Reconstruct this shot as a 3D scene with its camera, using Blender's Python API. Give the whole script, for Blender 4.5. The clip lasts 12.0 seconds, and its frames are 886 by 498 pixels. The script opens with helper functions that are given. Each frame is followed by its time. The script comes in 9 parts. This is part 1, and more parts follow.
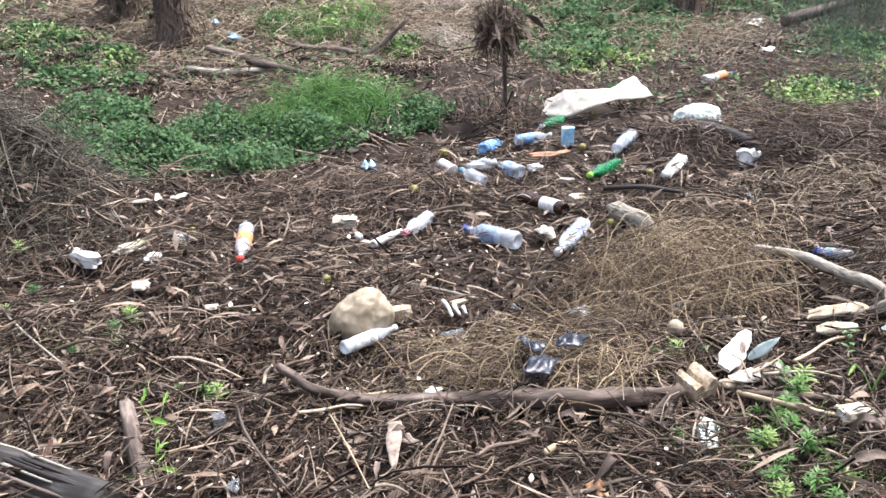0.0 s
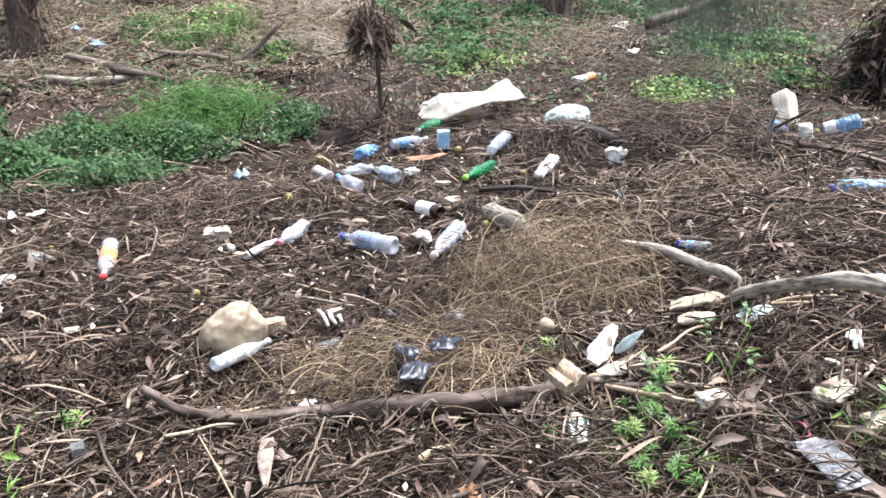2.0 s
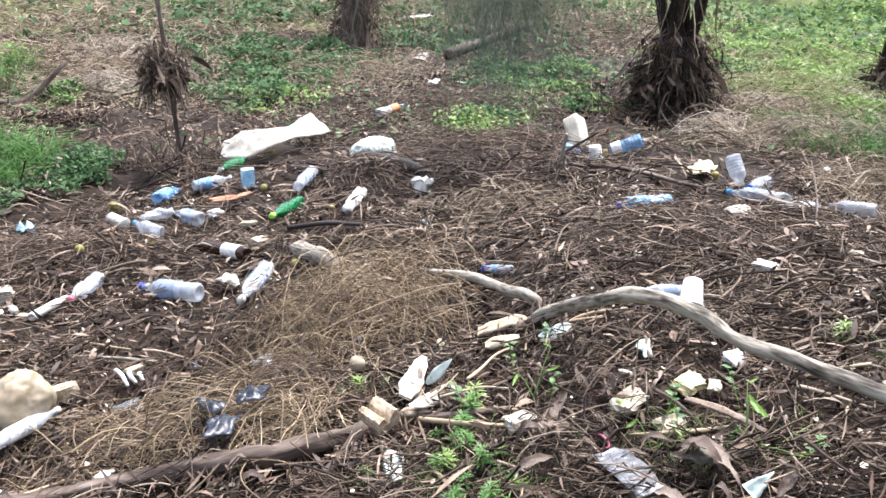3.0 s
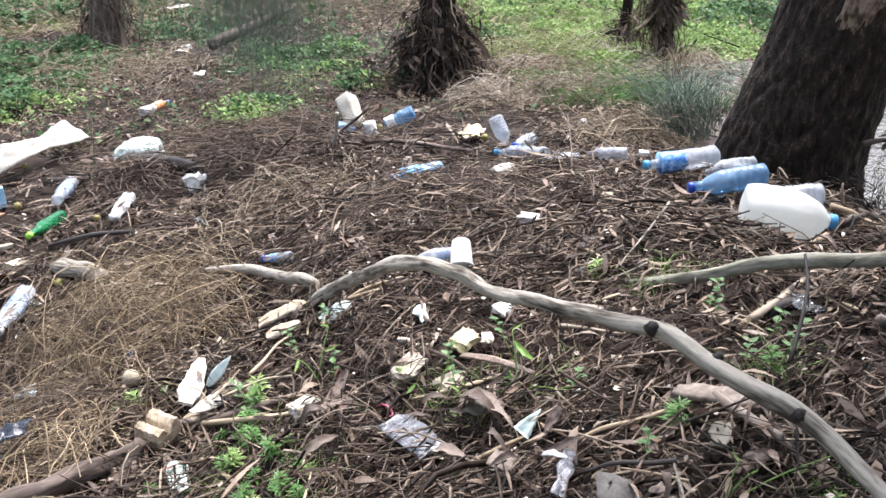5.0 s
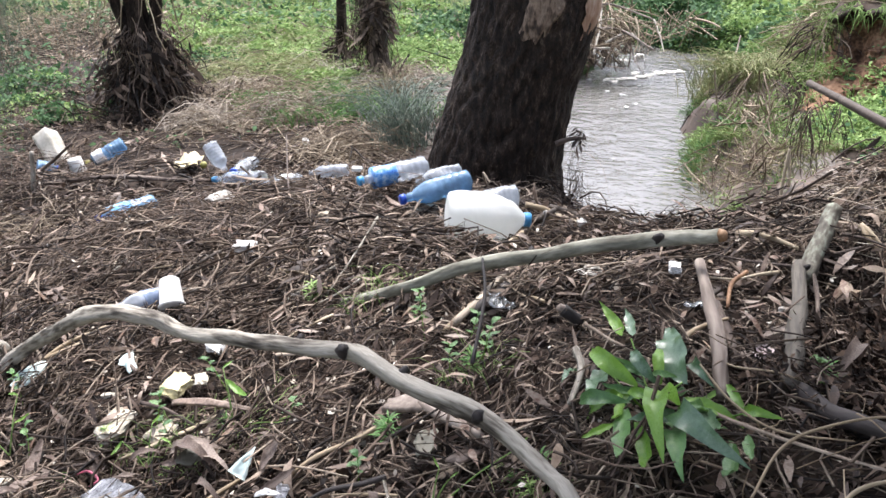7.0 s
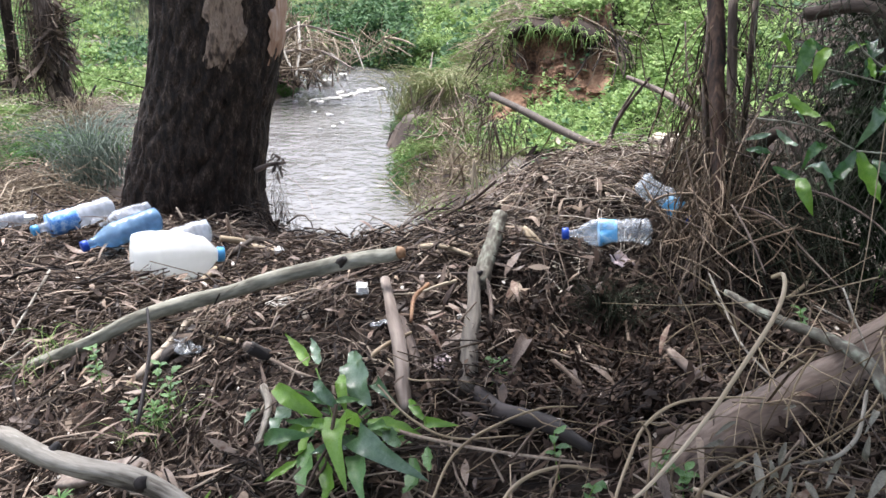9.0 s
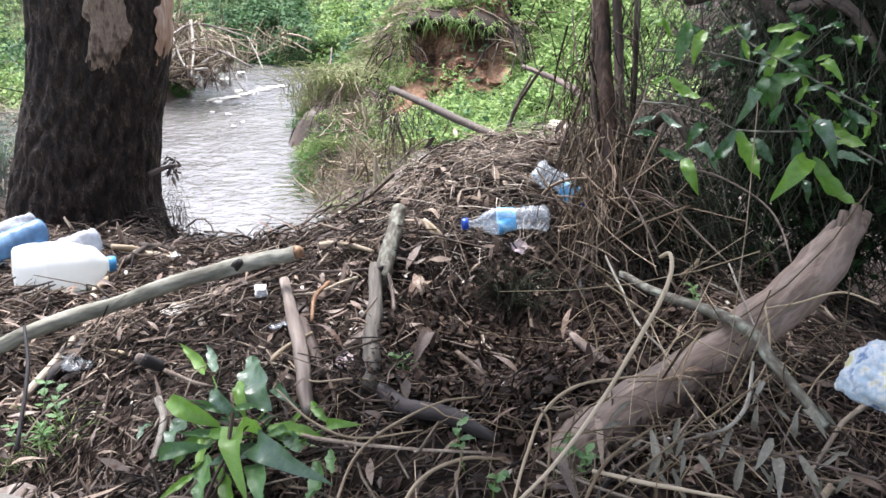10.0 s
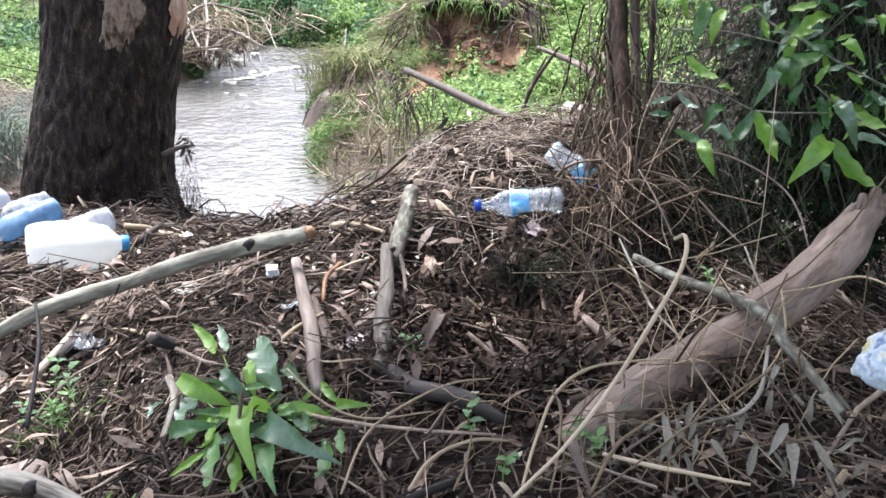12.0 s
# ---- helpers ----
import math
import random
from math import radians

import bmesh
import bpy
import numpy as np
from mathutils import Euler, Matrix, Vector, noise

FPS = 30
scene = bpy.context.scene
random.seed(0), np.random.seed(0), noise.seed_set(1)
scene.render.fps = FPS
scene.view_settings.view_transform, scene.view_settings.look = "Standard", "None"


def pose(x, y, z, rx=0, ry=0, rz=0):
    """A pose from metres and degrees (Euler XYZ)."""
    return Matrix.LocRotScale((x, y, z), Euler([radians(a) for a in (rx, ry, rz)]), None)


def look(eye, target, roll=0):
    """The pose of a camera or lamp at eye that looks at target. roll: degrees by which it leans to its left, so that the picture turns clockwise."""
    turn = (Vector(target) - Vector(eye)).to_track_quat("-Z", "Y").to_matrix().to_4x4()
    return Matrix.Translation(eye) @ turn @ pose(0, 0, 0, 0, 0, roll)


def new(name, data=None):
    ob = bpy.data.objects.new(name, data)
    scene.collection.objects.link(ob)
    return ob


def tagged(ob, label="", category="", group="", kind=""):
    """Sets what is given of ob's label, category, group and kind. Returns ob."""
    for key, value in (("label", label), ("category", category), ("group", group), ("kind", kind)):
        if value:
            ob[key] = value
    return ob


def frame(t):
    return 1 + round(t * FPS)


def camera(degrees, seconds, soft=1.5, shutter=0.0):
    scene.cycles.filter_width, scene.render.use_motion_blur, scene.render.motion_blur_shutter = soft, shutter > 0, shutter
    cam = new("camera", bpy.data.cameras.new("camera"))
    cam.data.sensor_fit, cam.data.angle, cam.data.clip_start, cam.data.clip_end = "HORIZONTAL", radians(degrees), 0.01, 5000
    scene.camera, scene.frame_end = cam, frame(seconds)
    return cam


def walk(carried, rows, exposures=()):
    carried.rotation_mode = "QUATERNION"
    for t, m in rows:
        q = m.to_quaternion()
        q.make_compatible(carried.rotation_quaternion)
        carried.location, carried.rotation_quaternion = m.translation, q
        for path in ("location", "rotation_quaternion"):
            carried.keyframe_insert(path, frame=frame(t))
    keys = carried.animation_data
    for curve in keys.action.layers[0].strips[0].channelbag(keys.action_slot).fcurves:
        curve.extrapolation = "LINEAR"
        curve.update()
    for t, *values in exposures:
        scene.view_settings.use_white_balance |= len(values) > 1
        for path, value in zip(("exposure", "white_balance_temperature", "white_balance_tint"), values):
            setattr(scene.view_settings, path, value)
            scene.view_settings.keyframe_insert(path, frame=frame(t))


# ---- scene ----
cam = camera(56.4, 12.0, soft=1.58)
# seconds, place in metres, turn in degrees
ROWS = [
    (0.0, 0.0000, -0.0027, 1.3515, 66.306, 0.794, 1.034),
    (0.5, 0.0113, 0.0080, 1.3476, 66.110, -0.218, -0.540),
    (1.0, 0.0202, 0.0157, 1.3475, 65.987, -0.102, -1.710),
    (1.5, 0.0255, 0.0121, 1.3480, 66.047, 0.174, -3.009),
    (2.0, 0.0575, 0.0155, 1.3511, 66.515, -0.021, -6.941),
    (2.5, 0.0914, 0.0320, 1.3535, 67.443, -0.265, -12.566),
    (3.0, 0.1215, 0.0331, 1.3624, 68.671, -0.687, -19.867),
    (3.5, 0.1428, 0.0286, 1.3588, 69.009, -0.367, -25.489),
    (3.7, 0.1535, 0.0231, 1.3579, 68.740, -0.078, -27.066),
    (5.3, 0.2383, -0.0215, 1.3506, 66.996, 2.123, -37.352),
    (5.5, 0.2489, -0.0270, 1.3497, 66.834, 2.180, -38.970),
    (6.0, 0.2867, -0.0413, 1.3474, 66.597, 1.836, -44.473),
    (6.5, 0.3152, -0.0521, 1.3524, 66.898, 1.547, -49.741),
    (6.7, 0.3221, -0.0608, 1.3541, 67.319, 1.566, -51.373),
    (8.3, 0.3780, -0.1300, 1.3675, 68.596, 1.143, -64.491),
    (8.5, 0.3850, -0.1386, 1.3692, 68.620, 0.960, -67.099),
    (9.0, 0.4095, -0.1658, 1.3706, 68.744, 1.005, -73.020),
    (9.5, 0.4307, -0.1814, 1.3654, 68.542, 1.144, -77.136),
    (10.0, 0.4354, -0.1910, 1.3626, 68.190, 1.603, -79.774),
    (10.5, 0.4388, -0.1881, 1.3596, 67.778, 2.151, -79.758),
    (11.0, 0.4406, -0.1918, 1.3603, 67.405, 2.118, -79.570),
    (11.5, 0.4451, -0.1974, 1.3565, 67.083, 1.935, -79.739),
    (12.0, 0.4458, -0.1917, 1.3535, 67.055, 1.522, -78.740),
]
walk(cam, [(t, pose(x, y, z, rx, ry, rz)) for t, x, y, z, rx, ry, rz in ROWS],
     exposures=((0.0, 2.09, 6250, 15), (3.5, 2.2, 6250, 15), (5.5, 2.06, 6250, 15), (8.5, 2.1, 6220, 15), (10.0, 2.38, 6120, 16), (12.0, 2.57, 6080, 16)))

# ---- light: a bright overcast day ----
world = bpy.data.worlds.new("overcast_sky")
scene.world = world
world.use_nodes = True
wn = world.node_tree.nodes
sky = wn.new("ShaderNodeTexSky")
sky.sky_type, sky.sun_disc = "NISHITA", False
sky.sun_elevation, sky.sun_rotation = radians(64), radians(54)
sky.air_density, sky.dust_density, sky.ozone_density = 1.0, 3.0, 1.0
wn["Background"].inputs["Strength"].default_value = 0.098
cloud = wn.new("ShaderNodeHueSaturation")  # the cloud cover greys the sky
cloud.inputs["Saturation"].default_value = 0.5
world.node_tree.links.new(sky.outputs["Color"], cloud.inputs["Color"])
world.node_tree.links.new(cloud.outputs["Color"], wn["Background"].inputs["Color"])
sun = new("sun", bpy.data.lights.new("sun", "SUN"))
sun.data.energy, sun.data.angle, sun.data.color = 2.05, radians(24), (1.0, 0.97, 0.92)
sun.matrix_world = look((0, 0, 0), (-0.36, -0.26, -0.9))


# ---- materials ----
def surf(name, cols, scale=12.0, rough=0.75, bump=0.3, rand="", mixn=0.5, stretch=(1, 1, 1), fine=6.0, spec=0.4,
         translucent=0.0, metal=0.0, coat=0.0, deep=0.004, grain=0.0):
    """Colours along a ramp, driven by broad and fine grain and, with rand, by chance per piece or per thing."""
    m = bpy.data.materials.new(name)
    m.use_nodes = True
    nt = m.node_tree
    nd, ln = nt.nodes, nt.links.new
    b = nd["Principled BSDF"]
    tc, mp = nd.new("ShaderNodeTexCoord"), nd.new("ShaderNodeMapping")
    mp.inputs["Scale"].default_value = stretch
    place = tc.outputs["Object"]
    if grain:  # limbs carry their own lengthwise grain
        at_, long_, size_, has, pick = (nd.new("ShaderNode" + k) for k in ("Attribute", "Mapping", "VectorMath", "Math", "Mix"))
        at_.attribute_name, size_.operation, has.operation, pick.data_type = "grain", "LENGTH", "GREATER_THAN", "VECTOR"
        long_.inputs["Scale"].default_value, has.inputs[1].default_value = (1, 1, grain), 1e-5
        ln(at_.outputs["Vector"], long_.inputs["Vector"]), ln(at_.outputs["Vector"], size_.inputs[0]), ln(size_.outputs["Value"], has.inputs[0])
        ln(has.outputs["Value"], pick.inputs[0]), ln(place, pick.inputs[4]), ln(long_.outputs["Vector"], pick.inputs[5])
        place = pick.outputs[1]
    ln(place, mp.inputs["Vector"])
    n1, n2 = nd.new("ShaderNodeTexNoise"), nd.new("ShaderNodeTexNoise")
    n1.inputs["Scale"].default_value, n1.inputs["Detail"].default_value = scale, 4
    n2.inputs["Scale"].default_value, n2.inputs["Detail"].default_value = scale * fine, 3
    for n in (n1, n2):
        ln(mp.outputs["Vector"], n.inputs["Vector"])
    mix = nd.new("ShaderNodeMix")
    mix.inputs["Factor"].default_value = 0.4
    ln(n1.outputs["Fac"], mix.inputs["A"]), ln(n2.outputs["Fac"], mix.inputs["B"])
    spread = nd.new("ShaderNodeMapRange")
    spread.inputs["From Min"].default_value, spread.inputs["From Max"].default_value = 0.3, 0.7
    ln(mix.outputs["Result"], spread.inputs["Value"])
    out = spread.outputs["Result"]
    if rand:
        src = nd.new("ShaderNodeNewGeometry").outputs["Random Per Island"] if rand == "piece" else nd.new("ShaderNodeObjectInfo").outputs["Random"]
        m2 = nd.new("ShaderNodeMix")
        m2.inputs["Factor"].default_value = mixn
        ln(src, m2.inputs["A"]), ln(out, m2.inputs["B"])
        out = m2.outputs["Result"]
    ramp = nd.new("ShaderNodeValToRGB")
    el = ramp.color_ramp.elements
    while len(el) < len(cols):
        el.new(0.5)
    for i, c in enumerate(cols):
        el[i].position = 0.12 + 0.76 * i / max(1, len(cols) - 1)
        el[i].color = (*c, 1)
    ln(out, ramp.inputs["Fac"])
    ln(ramp.outputs["Color"], b.inputs["Base Color"])
    b.inputs["Metallic"].default_value, b.inputs["Specular IOR Level"].default_value = metal, spec
    b.inputs["Coat Weight"].default_value = coat
    rr = nd.new("ShaderNodeMapRange")
    rr.inputs["To Min"].default_value, rr.inputs["To Max"].default_value = max(0.02, rough - 0.12), min(1, rough + 0.12)
    ln(n2.outputs["Fac"], rr.inputs["Value"]), ln(rr.outputs["Result"], b.inputs["Roughness"])
    if bump:
        bp = nd.new("ShaderNodeBump")
        bp.inputs["Strength"].default_value, bp.inputs["Distance"].default_value = bump, deep
        ln(mix.outputs["Result"], bp.inputs["Height"]), ln(bp.outputs["Normal"], b.inputs["Normal"])
    if translucent:
        tr, ms = nd.new("ShaderNodeBsdfTranslucent"), nd.new("ShaderNodeMixShader")
        ms.inputs["Fac"].default_value = translucent
        ln(ramp.outputs["Color"], tr.inputs["Color"])
        ln(b.outputs["BSDF"], ms.inputs[1]), ln(tr.outputs["BSDF"], ms.inputs[2])
        ln(ms.outputs["Shader"], nd["Material Output"].inputs["Surface"])
    return m


def film(name, tint, clear=0.55, rough=0.12, haze=(0.75, 0.8, 0.84)):
    """Thin clear plastic: part of the light goes straight through, the rest meets a hazy gloss."""
    m = surf(name, [tuple(h * 0.7 for h in haze), haze], scale=22, rough=rough, bump=0.9, spec=0.8, fine=3)
    nt = m.node_tree
    nd, ln = nt.nodes, nt.links.new
    t, ms = nd.new("ShaderNodeBsdfTransparent"), nd.new("ShaderNodeMixShader")
    t.inputs["Color"].default_value = (*tint, 1)
    ms.inputs["Fac"].default_value = clear
    ln(nd["Principled BSDF"].outputs["BSDF"], ms.inputs[1]), ln(t.outputs["BSDF"], ms.inputs[2])
    ln(ms.outputs["Shader"], nd["Material Output"].inputs["Surface"])
    return m


M_SOIL = surf("soil", [(0.01, 0.0065, 0.0045), (0.023, 0.015, 0.01), (0.048, 0.032, 0.022)], 6, 0.85, 0.8, fine=14, spec=0.2)
M_TWIG = surf("dry_twigs", [(0.006, 0.004, 0.003), (0.017, 0.0115, 0.0085), (0.046, 0.031, 0.022), (0.1, 0.072, 0.052), (0.165, 0.126, 0.095), (0.31, 0.255, 0.195)], 25, 0.75, 0.3, "piece", 0.3, spec=0.25)
M_MULCH = surf("mulch_chips", [(0.007, 0.0045, 0.0033), (0.019, 0.012, 0.008), (0.043, 0.027, 0.019), (0.11, 0.076, 0.053)], 25, 0.8, 0.3, "piece", 0.3, spec=0.2)
M_LEAF = surf("dead_leaves", [(0.026, 0.017, 0.012), (0.07, 0.045, 0.032), (0.15, 0.105, 0.075), (0.28, 0.22, 0.17), (0.12, 0.062, 0.04), (0.34, 0.265, 0.185)], 30, 0.55, 0.2, "piece", 0.35, translucent=0.12)
M_LEAFBIG = surf("large_dead_leaf", [(0.05, 0.034, 0.027), (0.1, 0.072, 0.057), (0.2, 0.155, 0.125)], 45, 0.6, 0.3, "object", 0.6, translucent=0.12)
M_STRIP = surf("torn_bark_strips", [(0.02, 0.013, 0.009), (0.06, 0.039, 0.028), (0.14, 0.098, 0.07), (0.33, 0.26, 0.195)], 30, 0.65, 0.3, "piece", 0.3, spec=0.25)
M_PALE = surf("pale_chips", [(0.3, 0.25, 0.19), (0.5, 0.45, 0.37), (0.72, 0.68, 0.6)], 30, 0.7, 0.2, "piece", 0.3)
M_STRAW = surf("dry_straw", [(0.06, 0.041, 0.023), (0.15, 0.108, 0.062), (0.28, 0.21, 0.125), (0.5, 0.4, 0.265)], 20, 0.6, 0.1, "piece", 0.3, translucent=0.12)
M_HAY = surf("faded_flood_grass", [(0.08, 0.058, 0.038), (0.185, 0.14, 0.095), (0.31, 0.25, 0.175), (0.46, 0.39, 0.285)], 15, 0.8, 0.1, "piece", 0.3, translucent=0.1)
M_GREEN = surf("ground_cover_green", [(0.026, 0.055, 0.026), (0.05, 0.108, 0.046), (0.085, 0.16, 0.066), (0.135, 0.225, 0.095)], 8, 0.7, 0.1, "piece", 0.45, translucent=0.25, spec=0.15)
M_LIME = surf("fresh_weed_green", [(0.11, 0.19, 0.055), (0.22, 0.34, 0.105), (0.38, 0.48, 0.19)], 12, 0.65, 0.1, "piece", 0.4, translucent=0.3, spec=0.2)
M_GRASS = surf("grass_green", [(0.05, 0.13, 0.03), (0.09, 0.22, 0.045), (0.15, 0.3, 0.07)], 6, 0.5, 0.1, "piece", 0.4, translucent=0.3)
M_YELLOWGRASS = surf("yellow_green_grass", [(0.12, 0.15, 0.05), (0.22, 0.26, 0.09), (0.34, 0.36, 0.16), (0.4, 0.34, 0.2)], 6, 0.55, 0.1, "piece", 0.3, translucent=0.25)
M_TUSSOCK = surf("blue_green_needles", [(0.07, 0.1, 0.075), (0.15, 0.2, 0.155), (0.26, 0.31, 0.245)], 6, 0.6, 0.1, "piece", 0.3, translucent=0.15)
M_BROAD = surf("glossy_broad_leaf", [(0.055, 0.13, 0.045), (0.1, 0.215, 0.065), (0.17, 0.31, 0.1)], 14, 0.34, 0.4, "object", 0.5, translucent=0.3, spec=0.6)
M_BARK = surf("dark_furrowed_bark", [(0.005, 0.0038, 0.003), (0.013, 0.0095, 0.007), (0.028, 0.02, 0.015), (0.07, 0.053, 0.041)], 16, 0.9, 1.0, stretch=(1, 1, 0.35), fine=7, spec=0.15, deep=0.02)


def cracked(m, scale, stretch, depth):
    """Adds a net of narrow cracks to the relief."""
    nd, ln = m.node_tree.nodes, m.node_tree.links.new
    tc, mp, vo, rg, bp = (nd.new("ShaderNode" + k) for k in ("TexCoord", "Mapping", "TexVoronoi", "MapRange", "Bump"))
    mp.inputs["Scale"].default_value, vo.feature, vo.inputs["Scale"].default_value = stretch, "DISTANCE_TO_EDGE", scale
    rg.inputs["From Max"].default_value = 0.16
    bend, push = nd.new("ShaderNodeTexNoise"), nd.new("ShaderNodeVectorMath")  # uneven cells
    bend.inputs["Scale"].default_value, bend.inputs["Detail"].default_value, push.operation = 9, 4, "MULTIPLY_ADD"
    push.inputs[1].default_value = (0.16, 0.16, 0.3)
    ln(tc.outputs["Object"], bend.inputs["Vector"]), ln(bend.outputs["Color"], push.inputs[0]), ln(tc.outputs["Object"], push.inputs[2])
    ln(push.outputs["Vector"], mp.inputs["Vector"]), ln(mp.outputs["Vector"], vo.inputs["Vector"]), ln(vo.outputs["Distance"], rg.inputs["Value"])
    bp.inputs["Strength"].default_value, bp.inputs["Distance"].default_value = 0.5, depth
    old = nd["Bump"]
    ln(rg.outputs["Result"], bp.inputs["Height"]), ln(old.outputs["Normal"], bp.inputs["Normal"]), ln(bp.outputs["Normal"], nd["Principled BSDF"].inputs["Normal"])


M_GUMBARK = surf("cracked_wet_bark", [(0.0035, 0.0026, 0.0021), (0.011, 0.0075, 0.0052), (0.02, 0.0135, 0.0095), (0.04, 0.027, 0.019), (0.1, 0.074, 0.054)], 34, 0.8, 1.0, stretch=(1, 1, 0.4), fine=5, spec=0.3, deep=0.012)
cracked(M_GUMBARK, 17, (1, 1, 0.22), 0.01)
M_WOOD = surf("bare_pale_wood", [(0.035, 0.024, 0.017), (0.13, 0.092, 0.066), (0.27, 0.2, 0.148), (0.17, 0.125, 0.093), (0.36, 0.285, 0.22)], 14, 0.75, 0.8, stretch=(1, 1, 0.4), fine=4)
M_GREYBARK = surf("weathered_grey_bark", [(0.03, 0.024, 0.018), (0.1, 0.085, 0.066), (0.235, 0.213, 0.172), (0.33, 0.305, 0.255), (0.27, 0.247, 0.202), (0.43, 0.4, 0.34)], 26, 0.8, 1.0, fine=5, deep=0.006, grain=0.16)
M_BROWNBARK = surf("brown_bark", [(0.022, 0.016, 0.012), (0.06, 0.043, 0.034), (0.125, 0.095, 0.077), (0.24, 0.195, 0.16)], 16, 0.8, 1.0, fine=5, deep=0.008, grain=0.2)
M_REDBARK = surf("smooth_reddish_bark", [(0.06, 0.042, 0.032), (0.19, 0.138, 0.105), (0.12, 0.085, 0.064), (0.26, 0.195, 0.152), (0.16, 0.116, 0.09)], 9, 0.6, 1.0, fine=9, deep=0.008, grain=0.22)
M_CHAR = surf("charred_wood", [(0.008, 0.007, 0.006), (0.025, 0.02, 0.018), (0.05, 0.04, 0.035)], 20, 0.7, 0.9, grain=0.15)
M_PALESTICK = surf("split_pale_stick", [(0.1, 0.078, 0.056), (0.25, 0.205, 0.155), (0.42, 0.36, 0.28)], 40, 0.7, 0.6, grain=0.1)
M_CANE = surf("bleached_cane", [(0.19, 0.14, 0.082), (0.34, 0.268, 0.172), (0.5, 0.42, 0.3)], 10, 0.6, 0.2, "object", 0.5, grain=0.15)
M_MUD = surf("wet_mud_bank", [(0.04, 0.03, 0.022), (0.085, 0.062, 0.046), (0.14, 0.105, 0.08)], 3, 0.6, 0.7, fine=9)
M_CLAY = surf("eroded_clay_bank", [(0.035, 0.02, 0.013), (0.11, 0.062, 0.038), (0.24, 0.14, 0.085), (0.34, 0.22, 0.14)], 4, 0.9, 1.0, fine=7, spec=0.15)
M_FARGRASS = surf("distant_grassy_bank", [(0.03, 0.026, 0.014), (0.055, 0.065, 0.024), (0.09, 0.125, 0.04), (0.17, 0.17, 0.08)], 3.0, 0.9, 1.0, fine=12, spec=0.1)
M_FOAM = surf("weathered_foam", [(0.27, 0.225, 0.15), (0.43, 0.38, 0.29), (0.54, 0.51, 0.43)], 25, 0.85, 0.7, "object", 0.6)
M_DIRTYFOAM = surf("stained_tan_foam", [(0.2, 0.15, 0.1), (0.42, 0.34, 0.24), (0.6, 0.53, 0.42)], 22, 0.85, 0.8)
M_WHITE = surf("white_plastic", [(0.42, 0.41, 0.38), (0.57, 0.565, 0.535), (0.64, 0.64, 0.62)], 10, 0.35, 0.08)
M_PAPER = surf("white_sheet", [(0.33, 0.3, 0.245), (0.5, 0.475, 0.42), (0.58, 0.56, 0.52)], 14, 0.6, 0.3, translucent=0.15)
M_CREAM = surf("cream_sack_plastic", [(0.24, 0.19, 0.125), (0.37, 0.31, 0.22), (0.45, 0.385, 0.285)], 8, 0.5, 0.3, translucent=0.15)
M_JUG = surf("milky_plastic", [(0.78, 0.8, 0.77), (0.85, 0.86, 0.84)], 7, 0.4, 0.08, translucent=0.55)
M_JUGOLD = surf("aged_cream_plastic", [(0.42, 0.38, 0.3), (0.6, 0.56, 0.47), (0.7, 0.67, 0.6)], 9, 0.5, 0.15, translucent=0.15)
M_BLUE = surf("blue_plastic", [(0.01, 0.045, 0.3), (0.02, 0.08, 0.45)], 10, 0.35, 0.05)
M_SKYBLUE = surf("light_blue_plastic", [(0.05, 0.25, 0.5), (0.1, 0.36, 0.62)], 10, 0.35, 0.05)
M_RED = surf("red_plastic", [(0.4, 0.02, 0.015), (0.55, 0.03, 0.02)], 10, 0.35, 0.05)
M_PINK = surf("pink_plastic", [(0.6, 0.12, 0.2), (0.7, 0.2, 0.28)], 10, 0.35, 0.05)
M_ORANGE = surf("orange_label", [(0.55, 0.1, 0.03), (0.62, 0.22, 0.07), (0.7, 0.48, 0.28)], 40, 0.5, 0.05)
M_LABELBLUE = surf("blue_printed_label", [(0.03, 0.1, 0.42), (0.1, 0.3, 0.65), (0.6, 0.72, 0.8)], 45, 0.4, 0.05)
M_LABELSKY = surf("sky_blue_label", [(0.08, 0.35, 0.7), (0.16, 0.48, 0.8), (0.5, 0.72, 0.88)], 45, 0.4, 0.05)
M_LABELWHITE = surf("white_printed_label", [(0.4, 0.42, 0.45), (0.75, 0.75, 0.74), (0.8, 0.8, 0.79)], 60, 0.5, 0.05)
M_CLEAR = film("clear_plastic", (0.93, 0.95, 0.97), 0.55, 0.07, haze=(0.76, 0.81, 0.86))
M_CLEARTHIN = film("thin_clear_plastic", (0.95, 0.97, 0.98), 0.7, 0.06, haze=(0.76, 0.81, 0.86))
M_CLEARBLUE = film("blue_tinted_plastic", (0.5, 0.74, 0.93), 0.55, 0.1, haze=(0.34, 0.55, 0.78))
M_CLEARGREY = film("grey_film", (0.8, 0.83, 0.86), 0.62, haze=(0.3, 0.31, 0.31))
M_DARKFILM = film("dark_blue_film", (0.42, 0.45, 0.5), 0.5, 0.35, haze=(0.05, 0.062, 0.09))
M_GREENPET = film("green_plastic", (0.1, 0.5, 0.22), 0.4, haze=(0.02, 0.27, 0.1))
M_AMBER = film("amber_glass", (0.2, 0.075, 0.022), 0.3, 0.06, haze=(0.05, 0.02, 0.009))
M_SODDEN = surf("sodden_cardboard", [(0.07, 0.063, 0.056), (0.125, 0.114, 0.102), (0.19, 0.177, 0.16)], 30, 0.8, 0.4)
